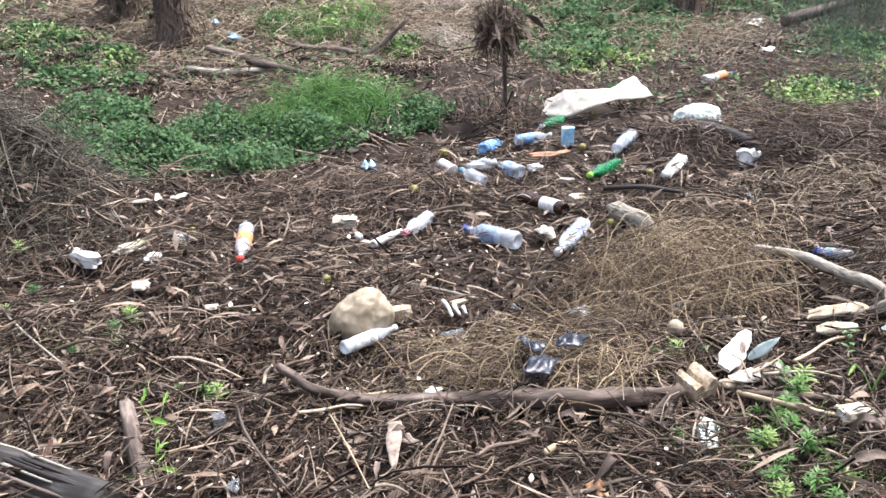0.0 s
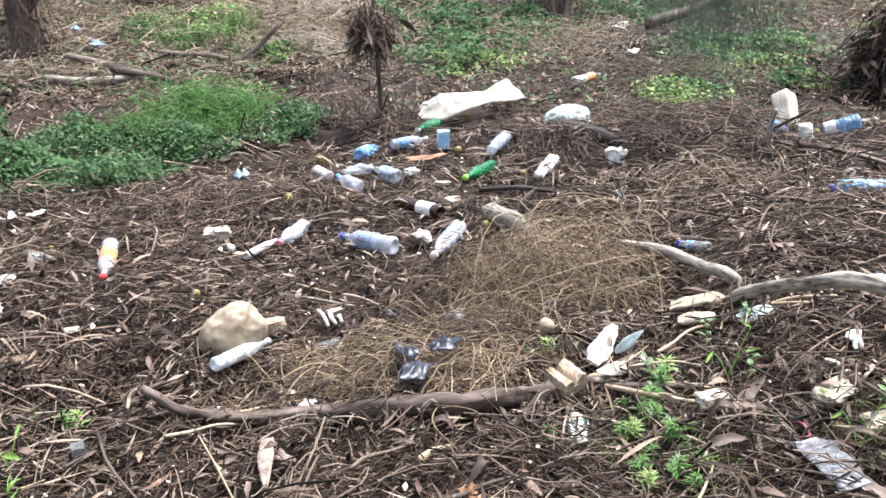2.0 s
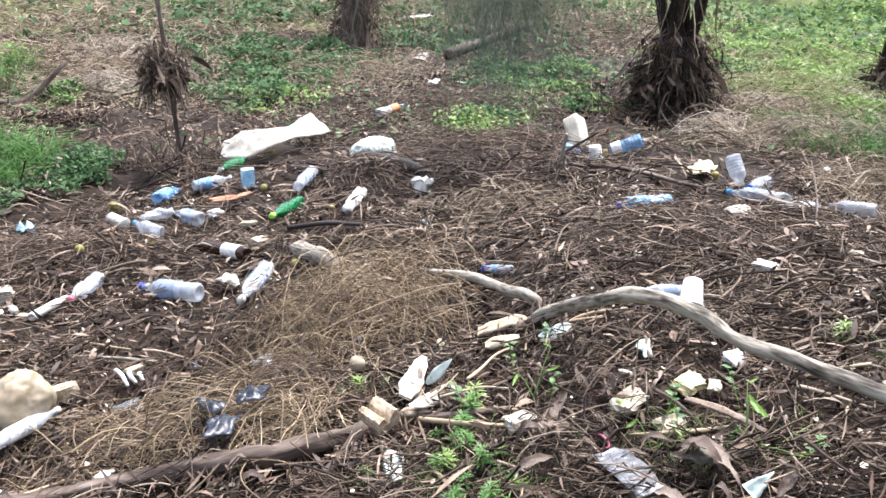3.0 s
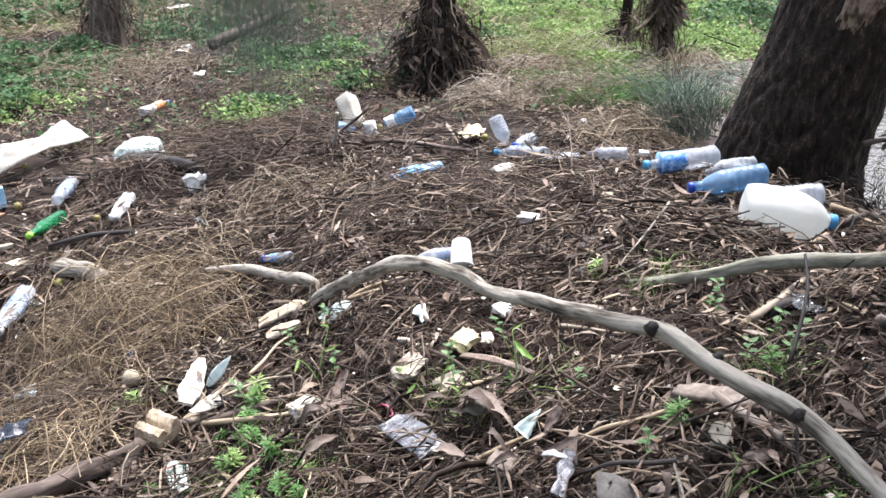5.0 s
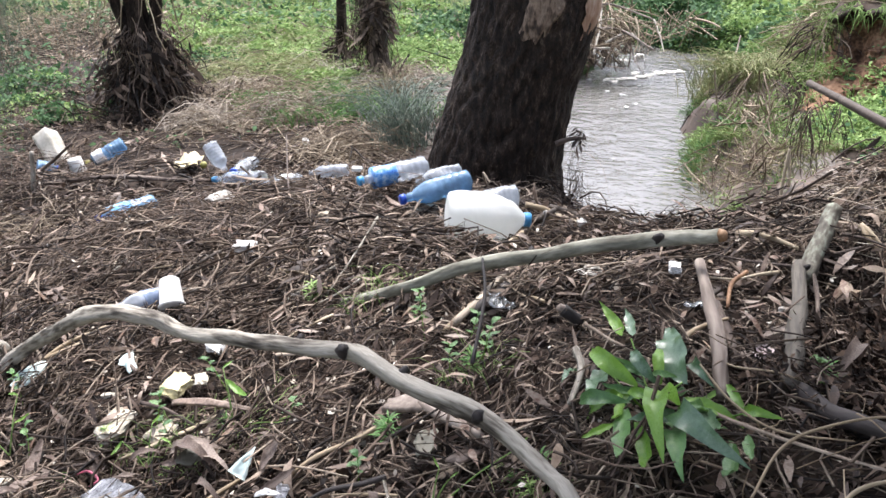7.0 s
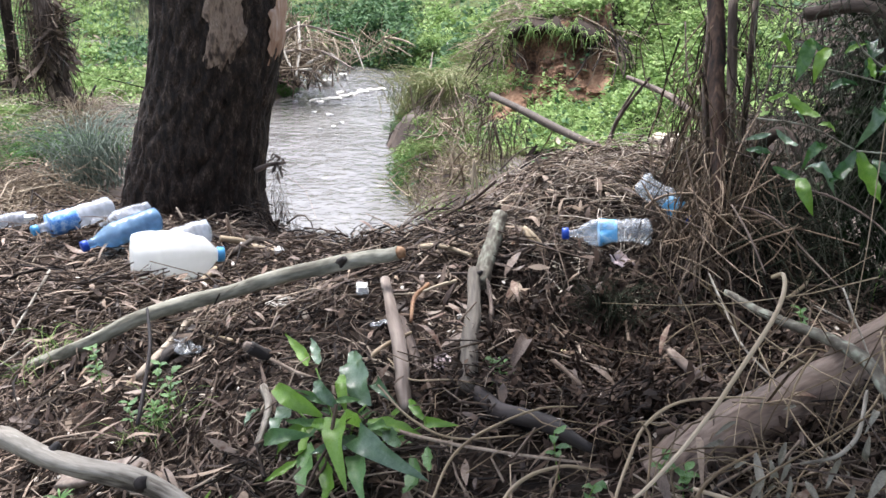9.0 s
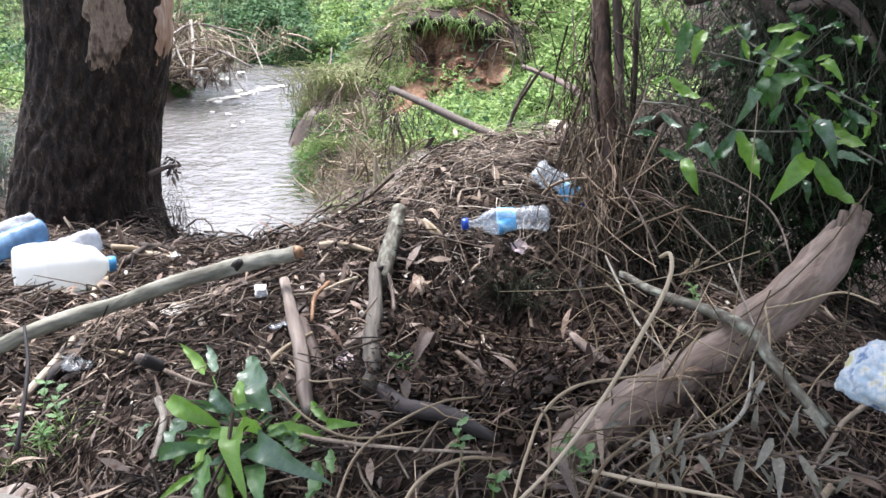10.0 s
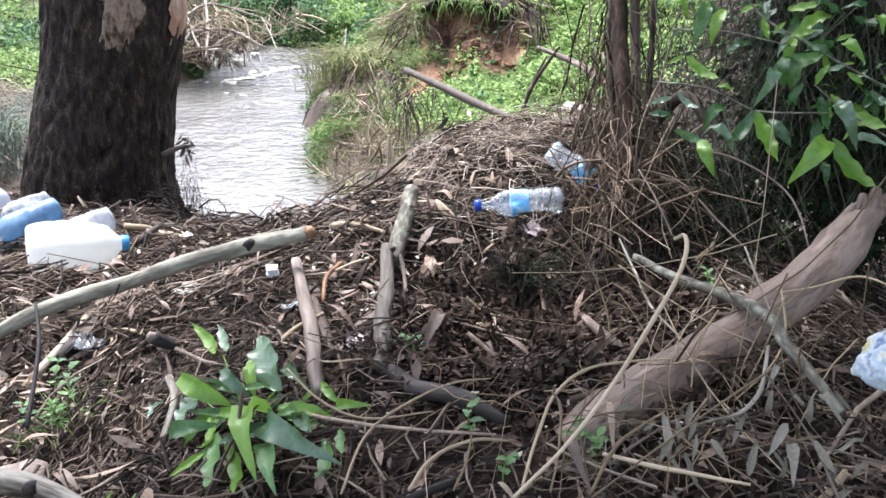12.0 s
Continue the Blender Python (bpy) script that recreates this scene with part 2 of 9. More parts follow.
M_FOIL = surf("silver_foil", [(0.05, 0.052, 0.06), (0.2, 0.205, 0.22), (0.5, 0.51, 0.53)], 45, 0.3, 1.0, metal=0.3)
M_FRUIT = surf("yellow_green_fruit", [(0.15, 0.14, 0.035), (0.25, 0.24, 0.06), (0.2, 0.15, 0.05)], 30, 0.5, 0.2, "object", 0.5)
M_TEAL = surf("teal_white_stripes", [(0.12, 0.28, 0.22), (0.6, 0.64, 0.6), (0.72, 0.74, 0.7)], 30, 0.5, 0.2, stretch=(3, 1, 1), fine=2)
M_TAN = surf("tan_card", [(0.3, 0.14, 0.08), (0.42, 0.22, 0.13)], 20, 0.7, 0.2)
M_ORANGEBARK = surf("orange_bark_strip", [(0.12, 0.06, 0.03), (0.24, 0.13, 0.065), (0.36, 0.24, 0.14)], 25, 0.7, 0.4)
M_YELLOWPAPER = surf("yellowed_paper", [(0.55, 0.46, 0.26), (0.72, 0.64, 0.42)], 15, 0.7, 0.2)
M_GREYPOST = surf("weathered_brown_wood", [(0.03, 0.024, 0.019), (0.075, 0.06, 0.047), (0.06, 0.047, 0.037), (0.14, 0.118, 0.096)], 22, 0.8, 0.6, fine=4)
M_LICHEN = surf("lichen_spotted_bark", [(0.05, 0.042, 0.032), (0.12, 0.11, 0.085), (0.26, 0.28, 0.22)], 45, 0.8, 0.5, fine=2, grain=0.5)

M_LABELFAINT = film("faint_printed_label", (0.75, 0.82, 0.92), 0.5, 0.25, haze=(0.42, 0.52, 0.7))
M_LIMECAP = surf("lime_green_cap", [(0.25, 0.6, 0.05), (0.35, 0.7, 0.1)], 10, 0.35, 0.05)
M_CARTON = surf("crushed_carton_print", [(0.12, 0.14, 0.15), (0.6, 0.6, 0.58), (0.75, 0.75, 0.73)], 25, 0.4, 0.3)
M_SKYPALE = surf("pale_blue_plastic", [(0.16, 0.4, 0.62), (0.35, 0.6, 0.78), (0.6, 0.75, 0.85)], 18, 0.4, 0.15)
M_OLIVE = surf("olive_rotten_skin", [(0.06, 0.05, 0.015), (0.14, 0.12, 0.03), (0.22, 0.2, 0.06)], 20, 0.5, 0.2)
M_PINKPAPER = surf("pinkish_paper", [(0.6, 0.45, 0.44), (0.74, 0.64, 0.62)], 15, 0.6, 0.2)
M_LIMEPAPER = surf("pale_lime_plastic", [(0.5, 0.52, 0.25), (0.66, 0.68, 0.42)], 15, 0.5, 0.2)
M_TEALPAPER = surf("pale_teal_paper", [(0.42, 0.55, 0.52), (0.66, 0.75, 0.72)], 15, 0.5, 0.2)
M_BAGPRINT = surf("blue_yellow_printed_bag", [(0.1, 0.17, 0.3), (0.5, 0.54, 0.56), (0.32, 0.42, 0.5), (0.6, 0.6, 0.57), (0.5, 0.48, 0.25)], 30, 0.4, 0.3, fine=2)
M_YELLOWFOAM = surf("yellowed_foam", [(0.4, 0.34, 0.16), (0.6, 0.53, 0.3), (0.7, 0.65, 0.45)], 35, 0.85, 0.8)
M_WHITEFOAM = surf("white_foam_board", [(0.48, 0.45, 0.38), (0.68, 0.66, 0.6), (0.78, 0.76, 0.72)], 14, 0.8, 0.4)


def water_material():
    m = surf("muddy_water", [(0.09, 0.086, 0.076), (0.165, 0.162, 0.153)], 0.8, 0.09, 0, spec=0.33)
    nt = m.node_tree
    nd, ln = nt.nodes, nt.links.new
    tc, mp, n, w, ad, bp = (nd.new("ShaderNode" + k) for k in ("TexCoord", "Mapping", "TexNoise", "TexNoise", "Math", "Bump"))
    mp.inputs["Rotation"].default_value, mp.inputs["Scale"].default_value = (0, 0, radians(-25)), (2.0, 1.5, 1)
    ln(tc.outputs["Object"], mp.inputs["Vector"])
    n.inputs["Scale"].default_value, n.inputs["Detail"].default_value = 1.3, 3
    w.inputs["Scale"].default_value, w.inputs["Detail"].default_value = 5.0, 2
    for k in (n, w):
        ln(mp.outputs["Vector"], k.inputs["Vector"])
    ln(n.outputs["Fac"], ad.inputs[0]), ln(w.outputs["Fac"], ad.inputs[1])
    bp.inputs["Strength"].default_value, bp.inputs["Distance"].default_value = 0.4, 0.1
    ln(ad.outputs["Value"], bp.inputs["Height"]), ln(bp.outputs["Normal"], nd["Principled BSDF"].inputs["Normal"])
    return m


M_WATER = water_material()


# ---- terrain ----
WATER_Z = -0.9
BUMPS = [(1.7, -0.6, 0.9, 0.558), (2.2, 0.9, 0.8, 0.349), (1.0, 0.9, 0.8, 0.068), (2.4, 2.4, 0.9, 0.291), (0.0, 1.5, 0.9, 0.136),
         (-1.2, 3.0, 1.1, 0.108), (0.3, -0.3, 1.0, 0.416), (1.2, 2.5, 0.8, 0.092), (2.8, 0.0, 0.6, 0.309), (1.8, 0.2, 0.5, -0.103),
         (0.2, 3.6, 1.0, -0.045), (3.2, 3.9, 1.2, 0.047), (1.8, 3.8, 0.8, 0.066),
         (3.35, 0.15, 0.45, 0.24), (3.0, 1.95, 0.35, 0.14), (-2.25, 3.7, 0.33, 0.5), (3.15, -0.4, 0.3, 0.28), (2.2, -0.05, 0.22, -0.22), (-0.72, 2.33, 0.2, -0.12)]  # x, y, spread, height; the last two are hollows
CREEK = [(3.9, -6.0), (4.7, -1.0), (5.0, 0.6), (5.6, 2.3), (6.8, 3.05), (8.6, 3.98), (10.2, 4.5), (11.6, 4.6), (12.9, 4.9), (13.8, 6.4), (14.0, 12.0)]
WIDE = [0.5, 0.5, 0.5, 0.6, 0.65, 0.72, 0.85, 0.95, 0.8, 0.6, 0.6]


def smooth(a, b, v):
    u = np.clip((v - a) / (b - a), 0, 1)
    return u * u * (3 - 2 * u)


def creek_distance(x, y):
    """Metres from the water's edge (under 0 in the water) and the side: over 0 on the far bank."""
    best, side = np.full(x.shape, 1e9), np.zeros(x.shape)
    for (ax, ay), (bx, by), wa, wb in zip(CREEK, CREEK[1:], WIDE, WIDE[1:]):
        dx, dy = bx - ax, by - ay
        u = np.clip(((x - ax) * dx + (y - ay) * dy) / (dx * dx + dy * dy), 0, 1)
        ex, ey = x - ax - u * dx, y - ay - u * dy
        d = np.hypot(ex, ey) - (wa + (wb - wa) * u)
        s = np.sign(ex * dy - ey * dx)
        side = np.where(d < best, s, side)
        best = np.minimum(best, d)
    return best, side


def rough(x, y):
    """Small unevenness of the flood litter."""
    v = 0
    for k, (a, b, p) in enumerate([(3.1, 1.7, 0.3), (-2.3, 4.1, 1.9), (6.3, -3.9, 0.8), (4.4, 7.7, 2.6), (-11.0, 5.2, 4.1), (9.4, 13.1, 5.5), (17.0, -15.0, 1.1), (-14.0, -21.0, 3.3)]):
        v = v + np.sin(a * x + b * y + p + 1.3 * np.sin(0.9 * b * x - 0.8 * a * y)) * (0.016, 0.016, 0.01, 0.01, 0.006, 0.006, 0.004, 0.004)[k]
    return v


def cliff_frame(x, y):
    """Metres behind the foot of the clay face, and sideways along it."""
    return (x - 9.6) * 0.987 + (y - 1.25) * 0.157, -(x - 9.6) * 0.157 + (y - 1.25) * 0.987


def height(x, y):
    land = np.full(x.shape, -0.2)
    for a, b, s, h in BUMPS:
        land = land + h * np.exp(-((x - a) ** 2 + (y - b) ** 2) / (2 * s * s))
    land = land + 0.09 * np.maximum(0, y - 8.5 - 0.25 * x) + 0.12 * np.maximum(0, -x - 3.5)
    d, side = creek_distance(x, y)
    # far bank: a low shelf of mud, then a green slope
    wave = d + 0.12 * np.sin(3.1 * x + 1.7 * y) + 0.07 * np.sin(9 * x - 5 * y) + 0.04 * np.sin(17 * x + 12 * y)
    shelf = -0.84 + 0.26 * smooth(0.34, 0.56, wave) + 0.2 * np.maximum(0, d - 0.9)
    land = np.where(side > 0, land + (shelf - land) * smooth(3.5, 4.6, x), land + (-0.35 + 0.1 * np.maximum(0, d - 2) - land) * smooth(6, 8.5, x))
    # an undercut clay face in the far slope
    a, lat = cliff_frame(x, y)
    edge = a + 0.16 * np.sin(5 * lat + 0.6) + 0.07 * np.sin(13 * lat) + 0.04 * np.sin(29 * lat + 1)
    rubble = 0.42 + 0.12 * np.sin(4 * lat + 2)
    land = land + 0.75 * (rubble * smooth(-1.0, 0.1, edge + 0.06 * np.sin(17 * lat + 5 * a)) + (1 - rubble) * smooth(0.0, 0.2 + 1.1 * smooth(0.4, 0.9, np.abs(lat)), edge)) * np.where(lat > 0, smooth(2.0, 0.5, lat), smooth(3.2, 1.2, -lat)) * (side > 0)
    # ridges of matted wrack away from the path
    land = land + 0.035 * (np.sin(6.1 * x + 2.3 * y) * np.sin(4.7 * y - 3.1 * x + 1) + 0.5 * np.sin(11 * x - 7 * y + 2) * np.sin(9 * y + 5 * x)) * smooth(3.2, 4.4, np.hypot(x, y)) * smooth(11, 8, np.hypot(x, y)) * (side <= 0)
    bank = np.where(side > 0, 0.35, 0.7)
    land = -1.08 + (land + 1.08) * smooth(-0.12, 1, d / bank)
    return land + rough(x, y)


def spot(x, y):
    return float(height(np.array([float(x)]), np.array([float(y)]))[0])


# ---- builders ----
rng = np.random.default_rng(7)


def quads(name, verts, faces, material, flat=False):
    """An object from arrays of corners and four-cornered faces."""
    me = bpy.data.meshes.new(name)
    verts, faces = np.asarray(verts, np.float32).reshape(-1, 3), np.asarray(faces, np.int32).reshape(-1, 4)
    me.vertices.add(len(verts)), me.loops.add(faces.size), me.polygons.add(len(faces))
    me.vertices.foreach_set("co", verts.ravel())
    me.loops.foreach_set("vertex_index", faces.ravel())
    me.polygons.foreach_set("loop_start", np.arange(0, faces.size, 4, dtype=np.int32))
    me.polygons.foreach_set("use_smooth", np.full(len(faces), not flat))
    me.update(calc_edges=True)
    me.materials.append(material)
    return new(name, me)


def unit(v):
    return v / (np.linalg.norm(v, axis=-1, keepdims=True) + 1e-9)


def strands(P, R, sides=3):
    """Corners and faces of many thin rods along the paths P (n, k, 3) with radii R (n, k)."""
    n, k, _ = P.shape
    T = np.gradient(P, axis=1)
    T = unit(T)
    ref = np.where(np.abs(T[..., 2:3]) > 0.9, np.array([1.0, 0, 0]), np.array([0, 0, 1.0]))
    A = unit(np.cross(T, ref))
    B = np.cross(T, A)
    a = np.arange(sides) * 2 * np.pi / sides
    V = P[:, :, None] + R[:, :, None, None] * (np.cos(a)[:, None] * A[:, :, None] + np.sin(a)[:, None] * B[:, :, None])
    i = np.arange(n * k * sides).reshape(n, k, sides)
    F = np.stack([i[:, :-1], np.roll(i, -1, 2)[:, :-1], np.roll(i, -1, 2)[:, 1:], i[:, 1:]], -1)
    return V.reshape(-1, 3), F.reshape(-1, 4)


def blades(C, D, N, L, W, curl, shape=(0.12, 0.75, 1.0, 0.62, 0.04), fold=0.0):
    """Corners and faces of many leaves: base C, way D, facing N, length L, half width W, curl (part of the length)."""
    k = len(shape)
    S = unit(np.cross(D, N))
    N = np.cross(S, D)
    u = np.linspace(0, 1, k)
    mid = C[:, None] + D[:, None] * (L[:, None] * u)[..., None] + N[:, None] * ((curl * L)[:, None] * (4 * u * (1 - u)))[..., None]
    wid = W[:, None] * np.array(shape)
    lift = N[:, None] * (fold * wid)[..., None]
    V = np.stack([mid - S[:, None] * wid[..., None] + lift, mid + S[:, None] * wid[..., None] + lift], 2)
    i = np.arange(len(C) * k * 2).reshape(len(C), k, 2)
    F = np.stack([i[:, :-1, 0], i[:, :-1, 1], i[:, 1:, 1], i[:, 1:, 0]], -1)
    return V.reshape(-1, 3), F.reshape(-1, 4)


def joined(pieces):
    V, F, n = [], [], 0
    for v, f in pieces:
        V.append(v), F.append(f + n)
        n += len(v)
    return np.concatenate(V), np.concatenate(F)


def sector(n, r0, r1, a0, a1):
    """Places spread evenly over a ring sector round the viewer's standpoint; degrees from +y towards +x."""
    r = np.sqrt(rng.uniform(r0 * r0, r1 * r1, n))
    a = np.radians(rng.uniform(a0, a1, n))
    return 0.2 + r * np.sin(a), -0.1 + r * np.cos(a)


def patch(n, x, y, sx, sy, turn=0.0, power=0.5):
    """Places spread over an oval with a ragged edge."""
    r, a = rng.uniform(0, 1, n) ** power, rng.uniform(0, 2 * np.pi, n)
    r = r * (1 + 0.18 * np.sin(3 * a + x) + 0.12 * np.sin(7 * a + y) + 0.08 * np.sin(13 * a))
    u, v, t = sx * r * np.cos(a), sy * r * np.sin(a), radians(turn)
    return x + u * np.cos(t) - v * np.sin(t), y + u * np.sin(t) + v * np.cos(t)


def ways(n, pitch):
    """Random ways, with a spread of pitch in degrees."""
    h, p = rng.uniform(0, 2 * np.pi, n), np.radians(rng.normal(0, pitch, n))
    return np.stack([np.cos(h) * np.cos(p), np.sin(h) * np.cos(p), np.sin(p)], -1)


def slopes(x, y):
    """The ground's normal."""
    e = 0.03
    return unit(np.stack([height(x - e, y) - height(x + e, y), height(x, y - e) - height(x, y + e), np.full(x.shape, 2 * e)], -1))


def along(D, N):
    """Turn the ways D down into the slope with normal N."""
    return unit(D - N * (np.sum(D * N, -1, keepdims=True) - D[:, 2:3]))


def heaped(x, y):
    """How thick the litter lies: clumps and hollows a hand or two across."""
    v = np.sin(7.3 * x + 2.1 * y + 1) * np.sin(5.9 * y - 3.3 * x) + 0.7 * np.sin(13 * x - 9 * y) * np.sin(11 * y + 6 * x + 2)
    return np.clip(1 + 0.9 * v, 0.25, 2.3)


def twigs(x, y, length, radius, lift, pitch=11, bend=0.09, k=3):
    n = len(x)
    lift = lift * heaped(x, y)
    D = along(ways(n, pitch), slopes(x, y))
    L = length * np.clip(rng.lognormal(0, 0.45, n), 0.3, 2.2)
    R = radius * np.clip(rng.lognormal(0, 0.35, n), 0.4, 2.0)
    C = np.stack([x, y, height(x, y) + lift * rng.uniform(0, 1, n) ** 1.5 + R * 0.5], -1)
    u = np.linspace(-0.5, 0.5, k)
    B = rng.normal(0, bend, (n, 3)) * L[:, None]
    P = C[:, None] + D[:, None] * (L[:, None] * u)[..., None] + B[:, None] * (1 - 4 * u * u)[:, None]
    return strands(P, R[:, None] * np.linspace(1.15, 0.6, k))


def dead_leaves(x, y, length, width, lift, pitch=18, shape=(0.12, 0.75, 1.0, 0.62, 0.04)):
    n = len(x)
    N0 = slopes(x, y)
    lift = lift * (0.4 + 0.6 * heaped(x, y))
    D = along(ways(n, pitch), N0)
    L = length * np.clip(rng.lognormal(0, 0.3, n), 0.4, 1.6)
    C = np.stack([x, y, height(x, y) + lift * rng.uniform(0.1, 1, n)], -1)
    return blades(C, D, unit(N0 + rng.normal(0, 0.35, (n, 3))), L, width * L * rng.uniform(0.6, 1.3, n), rng.normal(0.02, 0.1, n), shape)


def off_face(x, y):
    """True away from the bare clay face."""
    a, lat = cliff_frame(x, y)
    return ~((np.abs(lat) < 0.6 + 0.12 * np.sin(9 * a + 1) + 0.1 * np.sin(23 * a)) & (a > -0.75 + 0.25 * np.sin(8 * lat)) & (a < 0.2))


def dry(x, y):
    """True where litter lies: not in the water."""
    d, _ = creek_distance(x, y)
    return d > 0.05


def part(name, bm, material, parent=None, label="", shade=True):
    """Link a bmesh as one mesh object, under a thing or a part if one is given."""
    me = bpy.data.meshes.new(name)
    bm.to_mesh(me)
    bm.free()
    me.materials.append(material)
    if shade:
        me.polygons.foreach_set("use_smooth", np.ones(len(me.polygons), bool))
    ob = new(name, me)
    if parent is not None:
        ob.parent = parent
    return tagged(ob, label)


def stuff(name, label, category, pieces, material):
    V, F = joined(pieces)
    return tagged(quads(name, V, F, material), label, category, kind="stuff")


def path_of(points, steps):
    """A smooth path through a few points."""
    p = [Vector(q) for q in points]
    p = [p[0] * 2 - p[1]] + p + [p[-1] * 2 - p[-2]]
    out = []
    for a, b, c, d in zip(p, p[1:], p[2:], p[3:]):
        for i in range(steps):
            u = i / steps
            out.append(0.5 * (2 * b + (c - a) * u + (2 * a - 5 * b + 4 * c - d) * u * u + (3 * b - a - 3 * c + d) * u ** 3))
    return out + [p[-2]]


def tube(points, radii, seg=10, steps=6, wobble=0.06, seed=0.0, ribs=0, kink=0.3):
    """A closed, uneven limb along a few points with a radius at each."""
    path = path_of(points, steps)
    rr = np.interp(np.linspace(0, 1, len(path)), np.linspace(0, 1, len(radii)), radii)
    bm = bmesh.new()
    rings = []
    grain, run = bm.verts.layers.float_vector.new("grain"), seed * 3.7
    side = Vector((0.3, 0.2, 1))
    path = [p + noise.noise_vector(Vector((i * 0.21, seed * 3.1, 0.5))) * (rr[i] * kink) for i, p in enumerate(path)]
    for i, p in enumerate(path):
        t = (path[min(i + 1, len(path) - 1)] - path[max(i - 1, 0)]).normalized()
        a = (side - t * side.dot(t)).normalized()
        side = a
        b = t.cross(a)
        ring = []
        run += (p - path[max(i - 1, 0)]).length
        for k in range(seg):
            w = 2 * math.pi * k / seg
            n = noise.noise(Vector((math.cos(w) * 1.3 + seed, math.sin(w) * 1.3, i * 0.21 + seed))) * 2
            r = rr[i] * (1 + wobble * n + (0.05 * math.sin(ribs * w + seed) if ribs else 0))
            v = bm.verts.new(p + a * (r * math.cos(w)) + b * (r * math.sin(w)))
            v[grain] = (r * math.cos(w), r * math.sin(w), run)
            ring.append(v)
        rings.append(ring)
    for r0, r1 in zip(rings, rings[1:]):
        for k in range(seg):
            bm.faces.new((r0[k], r0[(k + 1) % seg], r1[(k + 1) % seg], r1[k]))
    bm.faces.new(rings[0][::-1]), bm.faces.new(rings[-1])
    return bm


def lathe(profile, seg=20, dent=0.0, seed=0.0, square=0.0):
    """A turned body along +z from (radius, height) pairs, dented or squared off if asked."""
    bm = bmesh.new()
    rings = []
    for r, z in profile:
        ring = []
        for k in range(seg):
            w = 2 * math.pi * k / seg
            q = 1 + square * (1 / max(abs(math.cos(w)), abs(math.sin(w))) - 1)
            n = noise.noise(Vector((math.cos(w) * 1.1 + seed, math.sin(w) * 1.1 + seed, z * 18)))
            rad = r * q * (1 - dent * max(0.0, n + 0.1) * 2)
            ring.append(bm.verts.new((rad * math.cos(w), rad * math.sin(w), z)))
        rings.append(ring)
    for r0, r1 in zip(rings, rings[1:]):
        for k in range(seg):
            bm.faces.new((r0[k], r0[(k + 1) % seg], r1[(k + 1) % seg], r1[k]))
    bm.faces.new(rings[0][::-1]), bm.faces.new(rings[-1])
    return bm


def axis(base, tip, roll=0.0):
    """The pose whose +z runs from base to tip."""
    v = Vector(tip) - Vector(base)
    return Matrix.Translation(base) @ v.to_track_quat("Z", "Y").to_matrix().to_4x4() @ Matrix.Rotation(radians(roll), 4, "Z")


def bottle(base, tip, r, body, cap=None, band=None, label="", name="plastic_bottle", span=(0.3, 0.62), dent=0.12, seed=1.0,
           ridges=5, band_label="", neck=0.36, category="bottle"):
    """A bottle from its base to its cap: ribbed body with shoulder and neck, screw cap, printed band."""
    n = (Vector(tip) - Vector(base)).length
    hub = new(name)
    hub.matrix_world = axis(base, tip, seed * 77)
    h = n * (0.94 if cap else 1.0)
    prof = [(r * 0.55, 0.012), (r * 0.7, 0.0), (r * 0.92, 0.006), (r, h * 0.04), (r, h * 0.09)]
    for i in range(ridges):
        z = h * (0.12 + 0.5 * i / max(1, ridges))
        prof += [(r * 0.995, z), (r * 0.93, z + h * 0.025), (r * 0.995, z + h * 0.05)]
    prof += [(r, h * 0.64), (r * 0.9, h * 0.72), (r * 0.66, h * 0.8), (r * neck * 1.1, h * 0.87), (r * neck, h * 0.9), (r * neck * 1.2, h * 0.91), (r * neck, h * 0.925), (r * neck, h)]
    part("body", lathe(prof, 20, dent, seed), body, hub)
    if cap:
        cr = r * neck * 1.22
        part("cap", lathe([(cr * 0.9, n * 0.925), (cr, n * 0.93), (cr, n * 0.99), (cr * 0.85, n)], 14), cap, hub)
    if band:
        a, b = span
        bm = lathe([(r * 1.015, h * a), (r * 1.02, h * (a + 0.01)), (r * 1.02, h * (b - 0.01)), (r * 1.015, h * b)], 20, dent, seed)
        part("label_band", bm, band, hub, band_label)
    return tagged(hub, label, category, "littered bottles")


def chunk(at, size, turn, material, name, label, category, seed=0.0, jag=0.25, tilt=(0, 0), group=""):
    """A broken lump: a rounded box with chipped, uneven faces, its foot at the given place."""
    bm = bmesh.new()
    bmesh.ops.create_cube(bm, size=1)
    bmesh.ops.subdivide_edges(bm, edges=bm.edges[:], cuts=3, use_grid_fill=True)
    for v in bm.verts:
        c = v.co.copy()
        c *= 1 - 0.22 * max(0.0, c.length - 0.55)
        n = noise.noise_vector(c * 2.2 + Vector((seed, seed * 1.7, 3.1)))
        v.co = Vector((c.x + jag * 0.5 * n.x, c.y + jag * 0.5 * n.y, c.z + jag * 0.5 * n.z))
        v.co = Vector((v.co.x * size[0], v.co.y * size[1], (v.co.z + 0.42) * size[2]))
    ob = part(name, bm, material, shade=False)
    ob.matrix_world = pose(*at, tilt[0], tilt[1], turn)
    return tagged(ob, label, category, group)


